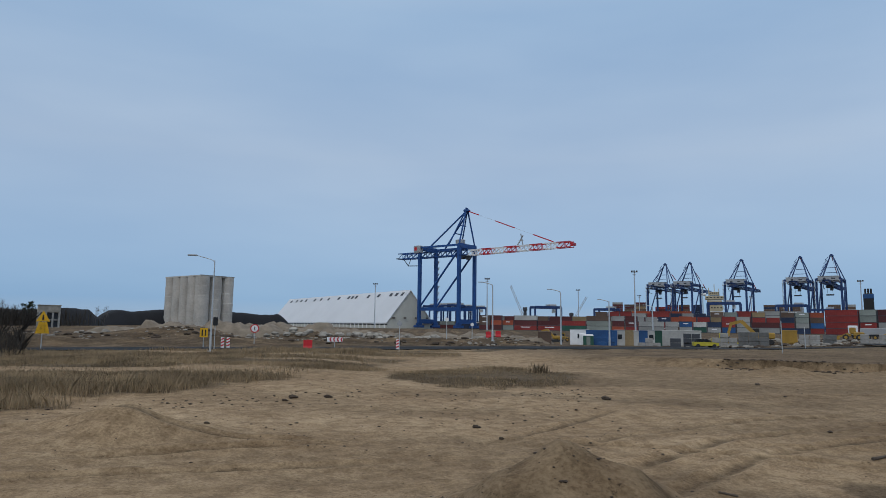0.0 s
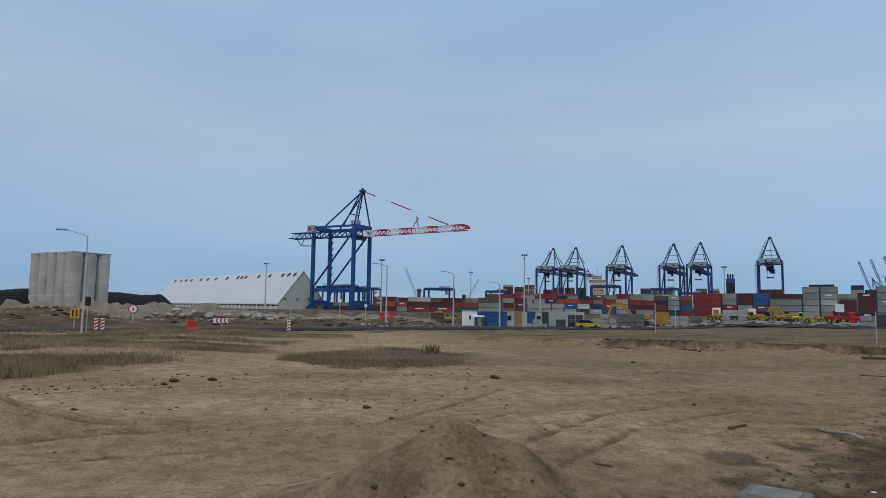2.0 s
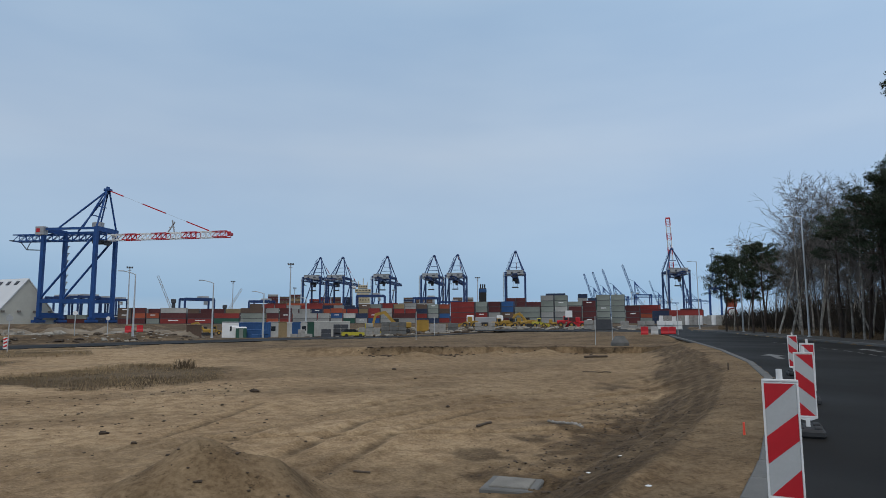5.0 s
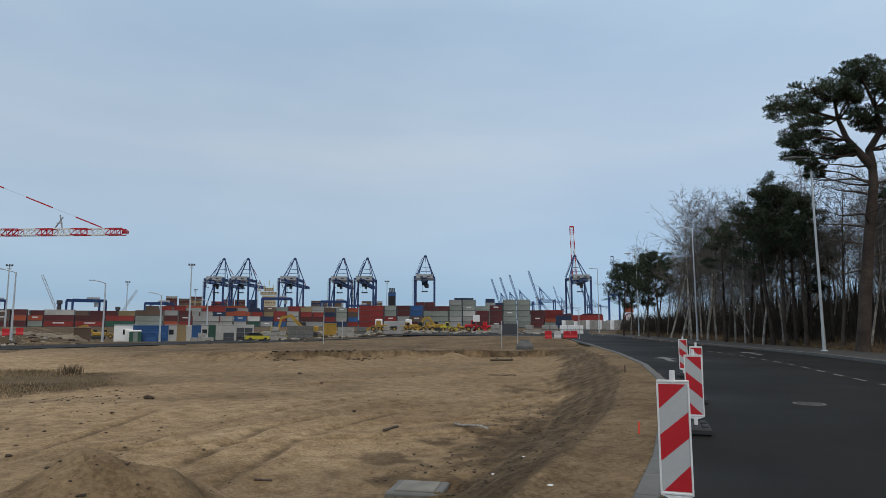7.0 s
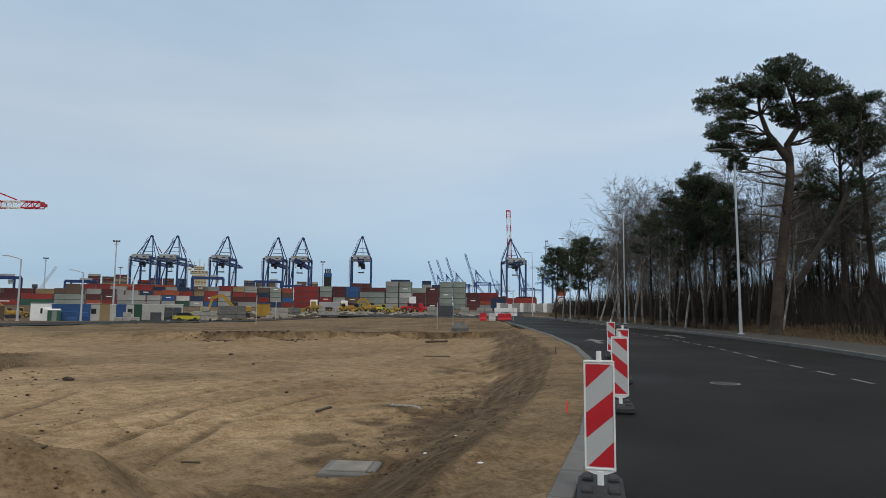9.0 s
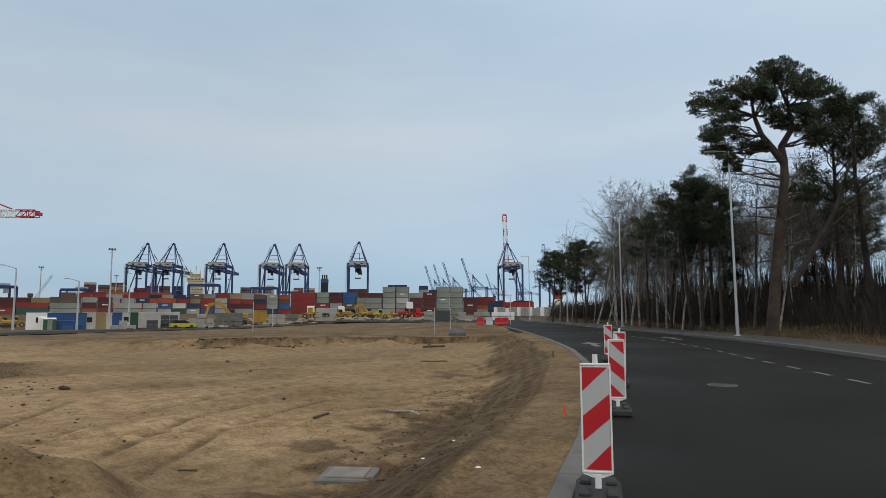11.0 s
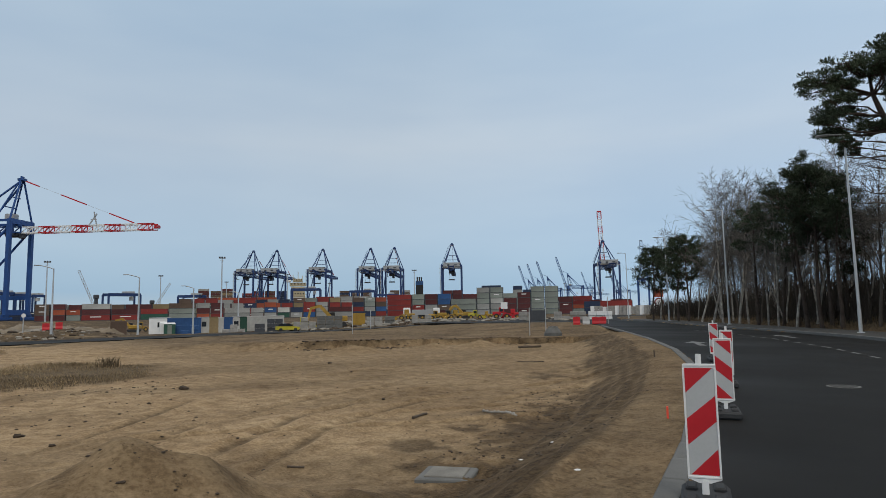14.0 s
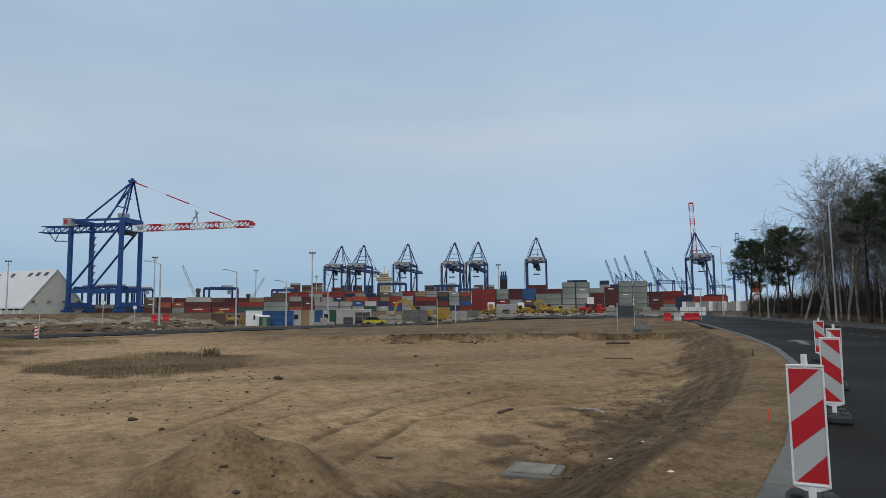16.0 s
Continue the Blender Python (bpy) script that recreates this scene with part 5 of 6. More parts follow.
def stack_row(az0, d0, az1, d1, plan, seed, group, mixed=0.8):
    """Stacks side by side along a line; plan: (share of the line, storeys, colours, length)."""
    r = random.Random(seed)
    a, b = Vector(polar(az0, d0)), Vector(polar(az1, d1))
    L = (b - a).length
    u = (b - a) / L
    yaw = math.degrees(math.atan2(u.y, u.x))
    t = 0.0
    for upto, storeys, colours, length in plan:
        while t + length * 0.5 < upto * L:
            c = a + u * (t + length / 2)
            n = max(1, storeys + r.choice((-1, 0, 0, 0)) if r.random() < 0.5 else storeys)
            col = r.choice(colours)
            for k in range(n):
                if r.random() < mixed:
                    col = r.choice(MIXED) if mixed > 0.7 and r.random() < 0.42 else r.choice(colours)
                container(pose(c.x + r.uniform(-0.08, 0.08), c.y, k * 2.61, 0, 0, yaw), col, length, group, r.random() < 0.12 and col != "white")
            t += length + 0.35


stack_row(3.3, 350, 30.4, 345, [(0.10, 3, ("maroon", "red", "navy"), 6.06), (0.2, 3, ("maroon", "blue", "navy", "red"), 12.19), (0.33, 2, ("red", "maroon", "grey", "white"), 12.19), (0.40, 3, ("green", "palegreen", "grey"), 12.19), (0.44, 3, ("tan", "brown", "palegreen"), 6.06), (0.52, 3, ("red", "grey", "maroon"), 6.06), (0.60, 2, ("grey", "white", "grey"), 12.19), (0.66, 3, ("grey", "red", "orange"), 6.06), (0.74, 2, ("white", "grey", "tan"), 6.06), (0.80, 3, ("red", "orange", "grey", "blue"), 6.06), (0.9, 2, ("grey", "grey", "white"), 12.19), (1.0, 2, ("white", "navy", "palegreen"), 12.19)], 11, "containers in the yard")
stack_row(3.6, 372, 31.0, 366, [(0.16, 3, ("maroon", "navy", "red"), 6.06), (0.34, 3, ("maroon", "grey", "navy"), 12.19), (0.46, 4, ("green", "red", "tan"), 6.06), (0.7, 3, ("red", "orange", "grey"), 6.06), (1.0, 4, ("red", "orange", "maroon", "blue"), 6.06)], 31, "containers in the middle rows", 0.95)
stack_row(14.0, 395, 30.4, 390, [(0.35, 4, ("red", "maroon", "red", "grey"), 12.19), (0.6, 4, ("red", "orange", "maroon", "navy"), 6.06), (1.0, 4, ("red", "navy", "blue", "grey", "maroon"), 12.19)], 21, "containers in the middle rows")
stack_row(30.7, 318, 47.5, 305, [(0.13, 4, ("red",), 12.19), (0.19, 4, ("palegreen", "red"), 6.06), (0.25, 4, ("grey", "maroon"), 6.06), (0.32, 4, ("brown", "maroon", "blue"), 6.06), (0.45, 4, ("palegreen", "maroon", "red"), 12.19), (0.50, 3, ("maroon", "grey"), 6.06), (0.63, 5, ("grey", "palegreen", "palegreen", "white"), 6.06), (0.76, 4, ("grey", "palegreen", "maroon"), 6.06), (0.9, 5, ("palegreen", "grey", "palegreen", "white"), 6.06), (1.0, 3, ("brown", "maroon"), 6.06)], 12, "containers in the yard", 0.65)
stack_row(45.5, 420, 52.5, 395, [(0.2, 4, ("tan", "maroon"), 6.06), (0.5, 4, ("maroon", "red"), 12.19), (0.65, 3, ("grey", "palegreen"), 6.06), (1.0, 3, ("red", "grey", "white"), 12.19)], 13, "containers in the yard")
stack_row(14.8, 450, 29.5, 440, [(0.4, 5, ("red", "maroon", "orange"), 12.19), (0.7, 4, ("navy", "blue", "red"), 12.19), (1.0, 5, ("red", "maroon", "grey"), 12.19)], 14, "containers in the back rows", 0.5)
stack_row(35.6, 420, 43.3, 415, [(0.2, 6, ("brown", "maroon"), 6.06), (0.45, 5, ("maroon",), 12.19), (0.72, 7, ("grey", "navy"), 12.19), (1.0, 5, ("grey", "palegreen"), 12.19)], 15, "containers in the back rows", 0.6)
stack_row(41.8, 430, 43.2, 430, [(1.0, 7, ("grey", "navy"), 6.06)], 16, "containers in the back rows")
stack_row(-1.5, 470, 6.5, 440, [(0.5, 2, ("navy", "maroon"), 12.19), (1.0, 3, ("green", "tan", "navy"), 12.19)], 17, "containers in the back rows")


def container_ship(az0, az1, d, tall, seed, cols, hull=True):
    r = random.Random(seed)
    a, b = Vector(polar(az0, d)), Vector(polar(az1, d))
    L = (b - a).length
    u = (b - a) / L
    yaw = math.degrees(math.atan2(u.y, u.x))
    ob = thing("container_ship", pose(a.x, a.y, 0, 0, 0, yaw), "large container ship loaded with stacked containers", "container ship", "ships at the quay")
    part("hull", Geo().box((L / 2, 20, 5), (L, 40, 10), bevel=2.0), M_DARKSTEEL, ob)
    t = 1.0
    while t + 13 < L:
        n = tall + r.choice((-1, 0, 0, 0))
        for k in range(n):
            g = Geo()
            g.box((t + 6.3, 0, 11.5 + k * 2.6), (12.4, 2.4, 2.5), bevel=0.08)
            part("container", g, M_CONT[r.choice(cols)], ob)
        t += 14.2 if int(t) % 3 else 13.0
    return ob


container_ship(14.7, 18.0, 830, 9, 1, ("brown", "grey", "brown", "maroon", "tan"))
container_ship(18.2, 22.3, 840, 8, 2, ("navy", "navy", "maroon", "brown", "red"))
container_ship(26.4, 29.3, 850, 8, 3, ("grey", "brown", "navy", "brown"))
container_ship(30.8, 33.0, 850, 8, 4, ("brown", "grey", "grey", "navy"))
bridge = thing("ship_bridge", pose(*polar(22.9, 815), 0, 0, -23), "cream ship's bridge tower with masts", "ship bridge")
for k, (w, z) in enumerate(((19, 12), (18, 19), (17, 26), (16, 32), (20, 38), (11, 43))):
    part("deck", Geo().box((0, 0, z), (w, 12, 6.4 if k < 4 else 4), bevel=0.3), M_CREAM, bridge)
    for j in range(5):
        part("window", Geo().box((-w * 0.38 + j * w * 0.19, -6.05, z + 0.5), (w * 0.09, 0.15, 1.2)), M_GLASS_DARK, bridge)
for x, z in ((-6, 50), (0, 54), (5, 49)):
    part("mast", Geo().beam((x, 0, 40), (x, 0, z), 0.8), M_CREAM, bridge)
part("lifeboat", Geo().box((-12, -4, 42), (7, 3, 3), bevel=0.8), M_WHITE, bridge)
fun = thing("ship_funnel", pose(*polar(33.5, 790), 0, 0, -33), "tall black ship's funnel with a blue band", "ship funnel")
part("casing", Geo().box((0, 0, 20), (9, 10, 40), bevel=0.6), M_BLACK, fun)
part("band", Geo().box((0, 0, 37), (9.3, 10.3, 5), bevel=0.5), M_CONT["blue"], fun)
for x in (-2.5, 0, 2.5):
    part("pipe", Geo().cyl((x, 0, 40), (x, 0, 45), 0.9), M_BLACK, fun)


# ---- building site behind the crossing road ----
def site_box(az, d, w, h, dep, mat, label, kind_name="site_cabin", windows=True, z=None):
    x, y, _ = polar(az, d)
    ob = thing(kind_name, pose(x, y, at_ground(x, y) if z is None else z, 0, 0, -az), label, "site cabin" if "cabin" in kind_name else "container", "cabins on the building site")
    part("body", Geo().box((0, 0, h / 2), (w, dep, h), bevel=0.05), mat, ob)
    part("roof_rim", Geo().box((0, 0, h + 0.04), (w + 0.12, dep + 0.12, 0.16), bevel=0.03), M_GREYPAINT if windows else mat, ob)
    if windows:
        for k in range(max(1, int(w / 2.2))):
            px = -w / 2 + (k + 0.5) * w / max(1, int(w / 2.2))
            part("window", Geo().box((px, -dep / 2 - 0.02, h * 0.58), (0.8, 0.06, 0.9)), M_GLASS_DARK, ob)
    else:
        g = Geo()
        k = -w / 2 + 0.25
        while k < w / 2 - 0.1:
            g.box((k, -dep / 2 - 0.02, h / 2), (0.16, 0.06, h - 0.3))
            k += 0.4
        part("ribs", g, mat, ob)
    return ob


def az7(px):
    return 38.02 + math.degrees(math.atan((px - 784) / 1138))


for a, b, h, mat, lab, nm, win in ((211, 243, 2.9, M_WHITE, "white site office cabin with windows", "site_cabin", True), (246, 297, 2.8, M_CONT["blue"], "blue steel storage container on the building site", "storage_container", False), (298, 317, 2.9, M_CONT["white"], "cream painted steel site cabin", "site_cabin", True), (318, 333, 2.9, M_CONT["tan"], "tan steel storage container on the site", "storage_container", False), (334, 343, 2.8, M_CONT["white"], "white narrow site cabin", "site_cabin", False), (344, 359, 2.8, M_CONT["blue"], "blue container seen from its end", "storage_container", False), (360, 372, 2.9, M_CONT["white"], "white site cabin with a window", "site_cabin", True), (373, 388, 2.8, M_CONT["green"], "green steel storage container on the site", "storage_container", False), (389, 449, 2.8, M_CONT["white"], "long white site container", "storage_container", False), (140, 163, 2.4, M_CONT["brown"], "brown shed on the building site", "storage_container", False), (575, 597, 2.2, M_YELLOW, "yellow equipment box on the building site", "storage_container", False)):
    d = 130 if nm != "x" else 120
    site_box((az7(a) + az7(b)) / 2, d, (b - a) * d / 1138 * 1.0, h, 2.4 if b - a < 40 else 3.0, mat, lab, nm, win)
site_box(az7(270), 126, 3.2, 1.5, 1.2, M_CONT["blue"], "low blue steel skip on the site", "steel_skip", False)
wc = thing("portable_toilet", on_ground(*polar(az7(245), 124)[:2], -12), "green portable toilet with a white roof", "portable toilet")
part("body", Geo().box((0, 0, 0.95), (1.9, 1.2, 1.9), bevel=0.06), M_CONT["green"], wc)
part("door", Geo().box((0, -0.62, 0.9), (0.7, 0.06, 1.6), bevel=0.01), M_CONT["palegreen"], wc)
part("roof", Geo().box((0, 0, 1.98), (2.0, 1.3, 0.25), 0, 0.8), M_WHITE, wc)
wc = thing("portable_toilet", on_ground(*polar(az7(233), 125)[:2], -12), "white portable toilet beside the office", "portable toilet")
part("body", Geo().box((0, 0, 1.05), (1.2, 1.2, 2.1), bevel=0.06), M_WHITE, wc)
part("roof", Geo().box((0, 0, 2.2), (1.25, 1.25, 0.25), 0, 0.8), M_WHITE, wc)


def block_stack(az, d, w, h, mat, label, seed, unit=0.8):
    x, y, _ = polar(az, d)
    ob = thing("block_stack", on_ground(x, y, -az), label, "stacked blocks", "stacks of building material")
    r = random.Random(seed)
    z = 0.0
    while z < h:
        n = max(1, int(w / unit / 1.5))
        for k in range(n):
            if z > 0.5 * h and r.random() < 0.25:
                continue
            part("block", Geo().box((-w / 2 + (k + 0.5) * w / n, r.uniform(-0.2, 0.2), z + unit / 2), (w / n - 0.05, 1.4, unit - 0.04), bevel=0.04), mat, ob)
        z += unit


for a, b, h, mat, sd in ((400, 417, 1.6, M_DARKSTEEL, 1), (423, 449, 1.9, M_DARKSTEEL, 2), (470, 508, 1.9, M_CONCRETE, 3), (512, 556, 2.0, M_KERB, 4), (600, 628, 1.6, M_CONCRETE, 5), (632, 650, 1.3, M_KERB, 6), (343, 380, 1.0, M_CONCRETE, 7), (680, 715, 1.2, M_CONCRETE, 8), (268, 296, 1.3, M_CONT["blue"], 9), (868, 900, 1.2, M_CONCRETE, 10), (930, 985, 1.5, M_CONCRETE, 11), (990, 1030, 1.6, M_WHITE, 12)):
    d = 122
    block_stack((az7(a) + az7(b)) / 2, d, (b - a) * d / 1138, h, mat, "stack of grey building blocks on the site" if mat in (M_CONCRETE, M_KERB) else "stacked covered building material", sd)


def wheel(g_parent, x, y, r, w=0.5):
    t = part("wheel", Geo().tube([(x, y - w / 2, r), (x, y + w / 2, r)], r, 16), M_RUBBER, g_parent)
    part("rim", Geo().tube([(x, y - w / 2 - 0.03, r), (x, y + w / 2 + 0.03, r)], r * 0.5, 12), M_YELLOW, t)


def excavator(at, s, mat=None):
    mat = mat or M_YELLOW
    ob = thing("excavator", at, "yellow crawler excavator with a raised arm", "excavator", "machines on the site")
    for sy in (-1, 1):
        prof = [(-2.0, 0.1), (1.9, 0.1), (2.3, 0.5), (1.9, 0.95), (-2.0, 0.95), (-2.4, 0.5)]
        part("track", Geo().prism([(a * s, b * s) for a, b in prof], lambda p, q: (p, (sy * 1.2 - 0.3) * s, q), lambda p, q: (p, (sy * 1.2 + 0.3) * s, q)), M_RUBBER, ob)
    part("upper_body", Geo().box((-0.6 * s, 0, 1.75 * s), (3.8 * s, 2.6 * s, 1.2 * s), bevel=0.15), mat, ob)
    cab = part("cab", Geo().box((0.9 * s, -0.8 * s, 2.35 * s), (1.4 * s, 1.0 * s, 1.6 * s), bevel=0.1), M_BLACK, ob)
    part("cab_glass", Geo().box((0.95 * s, -1.31 * s, 2.5 * s), (1.1 * s, 0.04, 0.9 * s)), M_GLASS_DARK, cab)
    part("boom", Geo().beam((1.0 * s, 0.3 * s, 2.0 * s), (3.4 * s, 0.3 * s, 4.6 * s), 0.45 * s, 0.7 * s).beam((3.3 * s, 0.3 * s, 4.55 * s), (5.3 * s, 0.3 * s, 4.0 * s), 0.42 * s, 0.6 * s), mat, ob)
    part("stick", Geo().beam((5.2 * s, 0.3 * s, 4.3 * s), (6.0 * s, 0.3 * s, 1.4 * s), 0.36 * s, 0.5 * s), mat, ob)
    part("bucket", Geo().prism([(0, 0), (0.9, 0.1), (1.0, -0.8), (0.2, -1.0)], lambda p, q: ((5.6 + p) * s, -0.3 * s, (1.4 + q) * s), lambda p, q: ((5.6 + p) * s, 0.9 * s, (1.4 + q) * s)), M_DARKSTEEL, ob)


def loader(at, s, mat, label, front=True):
    ob = thing("wheel_loader", at, label, "loader", "machines on the site")
    for x in (-1.4, 1.5):
        for y in (-1.1, 1.1):
            wheel(ob, x * s, y * s, 0.72 * s, 0.5 * s)
    part("body", Geo().box((-1.3 * s, 0, 1.5 * s), (2.4 * s, 1.8 * s, 1.0 * s), bevel=0.15).box((1.1 * s, 0, 1.2 * s), (1.6 * s, 1.2 * s, 0.7 * s), bevel=0.1), mat, ob)
    cab = part("cab", Geo().box((0, 0, 2.35 * s), (1.4 * s, 1.5 * s, 1.6 * s), bevel=0.1), mat, ob)
    part("cab_glass", Geo().box((0, -0.76 * s, 2.45 * s), (1.0 * s, 0.04, 0.9 * s)).box((0, 0, 2.45 * s), (1.42 * s, 1.2 * s, 0.85 * s)), M_GLASS_DARK, cab)
    if front:
        part("lift_arm", Geo().beam((0.8 * s, 0.5 * s, 1.7 * s), (3.0 * s, 0.5 * s, 0.8 * s), 0.25 * s, 0.4 * s).beam((0.8 * s, -0.5 * s, 1.7 * s), (3.0 * s, -0.5 * s, 0.8 * s), 0.25 * s, 0.4 * s), mat, ob)
        part("bucket", Geo().prism([(2.8, 0.1), (4.0, 0.15), (3.4, 1.0), (2.9, 1.2)], lambda p, q: (p * s, -1.3 * s, q * s), lambda p, q: (p * s, 1.3 * s, q * s)), mat, ob)


def machine_at(px, d, turn=0.0):
    x, y, _ = polar(az7(px), d)
    return on_ground(x, y, -az7(px) + turn)


excavator(machine_at(545, 128, 180), 0.9)
excavator(machine_at(738, 150, 20), 0.68)
excavator(machine_at(775, 158, 160), 0.72)
excavator(machine_at(178, 150, 170), 0.62)
for px, d, s, mat, lab, turn in ((486, 126, 0.74, M_LIME, "bright yellow wheel loader on the site", 0), (671, 150, 0.78, M_YELLOW, "yellow wheel loader on the site", 180), (722, 146, 0.66, M_YELLOW, "yellow wheel loader on the site", 10), (757, 146, 0.70, M_YELLOW, "yellow wheel loader with its bucket down", 190), (792, 146, 0.66, M_LIME, "bright yellow wheel loader on the site", 0), (812, 150, 0.57, M_YELLOW, "small yellow wheel loader on the site", 180), (838, 150, 0.82, M_RED, "red telescopic loader on the site", 0), (858, 152, 0.74, M_RED, "red wheel loader on the site", 180), (192, 155, 0.66, M_YELLOW, "yellow wheel loader on the site", 0)):
    loader(machine_at(px, d, turn), s, mat, lab)
part("warning_square", Geo().box((0, 0, 3.0), (1.5, 0.06, 1.5)), M_WHITE, thing("warning_board", machine_at(843, 146), "white and red warning board on a machine", "warning board"))


def truck(at, cabmat, loadmat, label):
    ob = thing("truck", at, label, "truck", "machines on the site")
    for x in (-2.4, -1.2, 2.2):
        for y in (-1.0, 1.0):
            wheel(ob, x, y, 0.5, 0.35)
    part("chassis", Geo().box((0, 0, 0.85), (7, 1.6, 0.3)), M_DARKSTEEL, ob)
    cab = part("cab", Geo().box((2.5, 0, 1.9), (1.7, 2.2, 1.9), bevel=0.15), cabmat, ob)
    part("windscreen", Geo().box((2.5, 0, 2.3), (1.74, 1.9, 0.7)), M_GLASS_DARK, cab)
    part("load_bed", Geo().box((-1.2, 0, 1.7), (5.0, 2.3, 1.3), bevel=0.08), loadmat, ob)


truck(machine_at(690, 156, 180), M_WHITE, M_GREYPAINT, "white tipper truck on the site")
truck(machine_at(707, 170, 0), M_WHITE, M_WHITE, "white delivery truck on the site")
car = thing("car", machine_at(458, 118, 10), "bright yellow car parked on the site", "car")
part("body", Geo().prism([(-2.0, 0.35), (2.0, 0.35), (2.05, 0.85), (1.0, 0.95), (-1.9, 0.98)], lambda p, q: (p, -0.85, q), lambda p, q: (p, 0.85, q)), M_LIME, car)
part("roof", Geo().prism([(-1.7, 0.95), (0.95, 0.95), (0.25, 1.45), (-1.2, 1.45)], lambda p, q: (p, -0.72, q), lambda p, q: (p, 0.72, q)), M_GLASS_DARK, car)
for x in (-1.25, 1.3):
    for y in (-0.8, 0.8):
        part("wheel", Geo().tube([(x, y - 0.1, 0.33), (x, y + 0.1, 0.33)], 0.33, 14), M_RUBBER, car)

# pale concrete fence at the yard gate
fence = thing("concrete_fence", None, "pale grey concrete panel fence at the yard", "fence")
for k in range(26):
    az = 48.6 + k * 0.34
    x, y, _ = polar(az, 225 - k * 0.6)
    part("panel", Geo().box((x, y, 1.5), (1.28, 0.15, 3.0 - 0.6 * (k % 7 == 3)), radians(-az)), M_CONCRETE if k % 3 else M_WHITE, fence)
for az, d, w, h, col in ((50.6, 260, 11, 7.6, "red"), (52.4, 262, 10, 4.6, "grey"), (53.4, 255, 6, 3.2, "white"), (49.2, 270, 9, 5.2, "navy")):
    for k in range(int(h / 2.6)):
        container(pose(*polar(az, d, k * 2.6), 0, 0, -az), col, 12.19 if w > 8 else 6.06, "containers by the gate", k == 0)


# ---- trees ----
def limb(g, p, d, length, r0, r1, rnd, bend=0.25, n=5, seg=5, lift=0.0):
    """A crooked tapering limb; returns points and directions along it."""
    pts, dirs = [Vector(p)], [Vector(d).normalized()]
    for k in range(seg):
        dd = dirs[-1] + Vector((rnd.gauss(0, bend), rnd.gauss(0, bend), rnd.gauss(0, bend * 0.6) + lift))
        dd.normalize()
        pts.append(pts[-1] + dd * length / seg)
        dirs.append(dd)
    g.tube(pts, [r0 + (r1 - r0) * k / seg for k in range(seg + 1)], n, False)
    return pts, dirs


def side(rnd, d, spread, up=0.0):
    a = rnd.uniform(0, 2 * math.pi)
    s = d.cross(Vector((0.2, 0.1, 0.97)))
    s = s.normalized() if s.length > 1e-3 else Vector((1, 0, 0))
    u = s.cross(d)
    v = d + (s * math.cos(a) + u * math.sin(a)) * spread + Vector((0, 0, up))
    return v.normalized()


def birch(seed, h, label, bark=None, name="birch_tree", r=0.11, lean=0.05, dense=1.0):
    rnd = random.Random(seed)
    ob = thing(name, None, label, "tree", "trees of the wood")
    gt, gb, gw = Geo(), Geo(), Geo()
    pts, dirs = limb(gt, (0, 0, -0.3), (rnd.gauss(0, lean), rnd.gauss(0, lean), 1), h * 0.9, r, 0.02, rnd, 0.05, 9, 9, 0.06)
    for k in range(int(20 * dense)):
        t = rnd.uniform(0.28, 0.99)
        i = min(8, int(t * 9))
        p = pts[i].lerp(pts[i + 1], t * 9 - i)
        L = h * (0.33 * (1 - t) + 0.12) * rnd.uniform(0.7, 1.3)
        bp, bd = limb(gb, p, side(rnd, dirs[i], 0.75, 0.25), L, r * 0.32 * (1.15 - t), 0.008, rnd, 0.16, 5, 4, 0.08)
        for j in range(int(7 * dense)):
            q = rnd.randrange(1, 5)
            tp, td = limb(gw, bp[q], side(rnd, bd[q], 0.9, 0.1), L * rnd.uniform(0.25, 0.5), 0.016, 0.009, rnd, 0.22, 3, 3, -0.02)
            for m in range(6):
                w = rnd.randrange(1, 4)
                limb(gw, tp[w], side(rnd, td[w], 0.9, -0.1), L * rnd.uniform(0.14, 0.3), 0.011, 0.006, rnd, 0.25, 3, 2, -0.14)
    part("trunk", gt, bark or M_BIRCH, ob, smooth=True)
    part("branch_crown", gb, M_TWIG if bark is None else bark, ob, smooth=True)["kind"] = "stuff"
    part("twig_crown", gw, M_TWIG, ob)["kind"] = "stuff"
    return ob


def needle_clump(v, f, c, r, rnd, n=52):
    """Needle tufts: small crossed slivers in a loose flattened cloud."""
    for _ in range(n):
        while True:
            a, b, e = rnd.uniform(-1, 1), rnd.uniform(-1, 1), rnd.uniform(-1, 1)
            if a * a + b * b + e * e < 1:
                break
        p = Vector((c[0] + a * r, c[1] + b * r, c[2] + e * r * 0.5))
        d = Vector((a + rnd.gauss(0, 0.5), b + rnd.gauss(0, 0.5), e + 0.5 + rnd.gauss(0, 0.4))).normalized()
        s = d.cross(Vector((rnd.gauss(0, 1), rnd.gauss(0, 1), rnd.gauss(0, 1)))).normalized()
        L, w = rnd.uniform(0.09, 0.20), rnd.uniform(0.018, 0.034)
        o = len(v)
        v += [tuple(p - s * w), tuple(p + s * w), tuple(p + d * L + s * w * 0.5), tuple(p + d * L * 1.1 - s * w * 0.4)]
        f.append((o, o + 1, o + 2, o + 3))


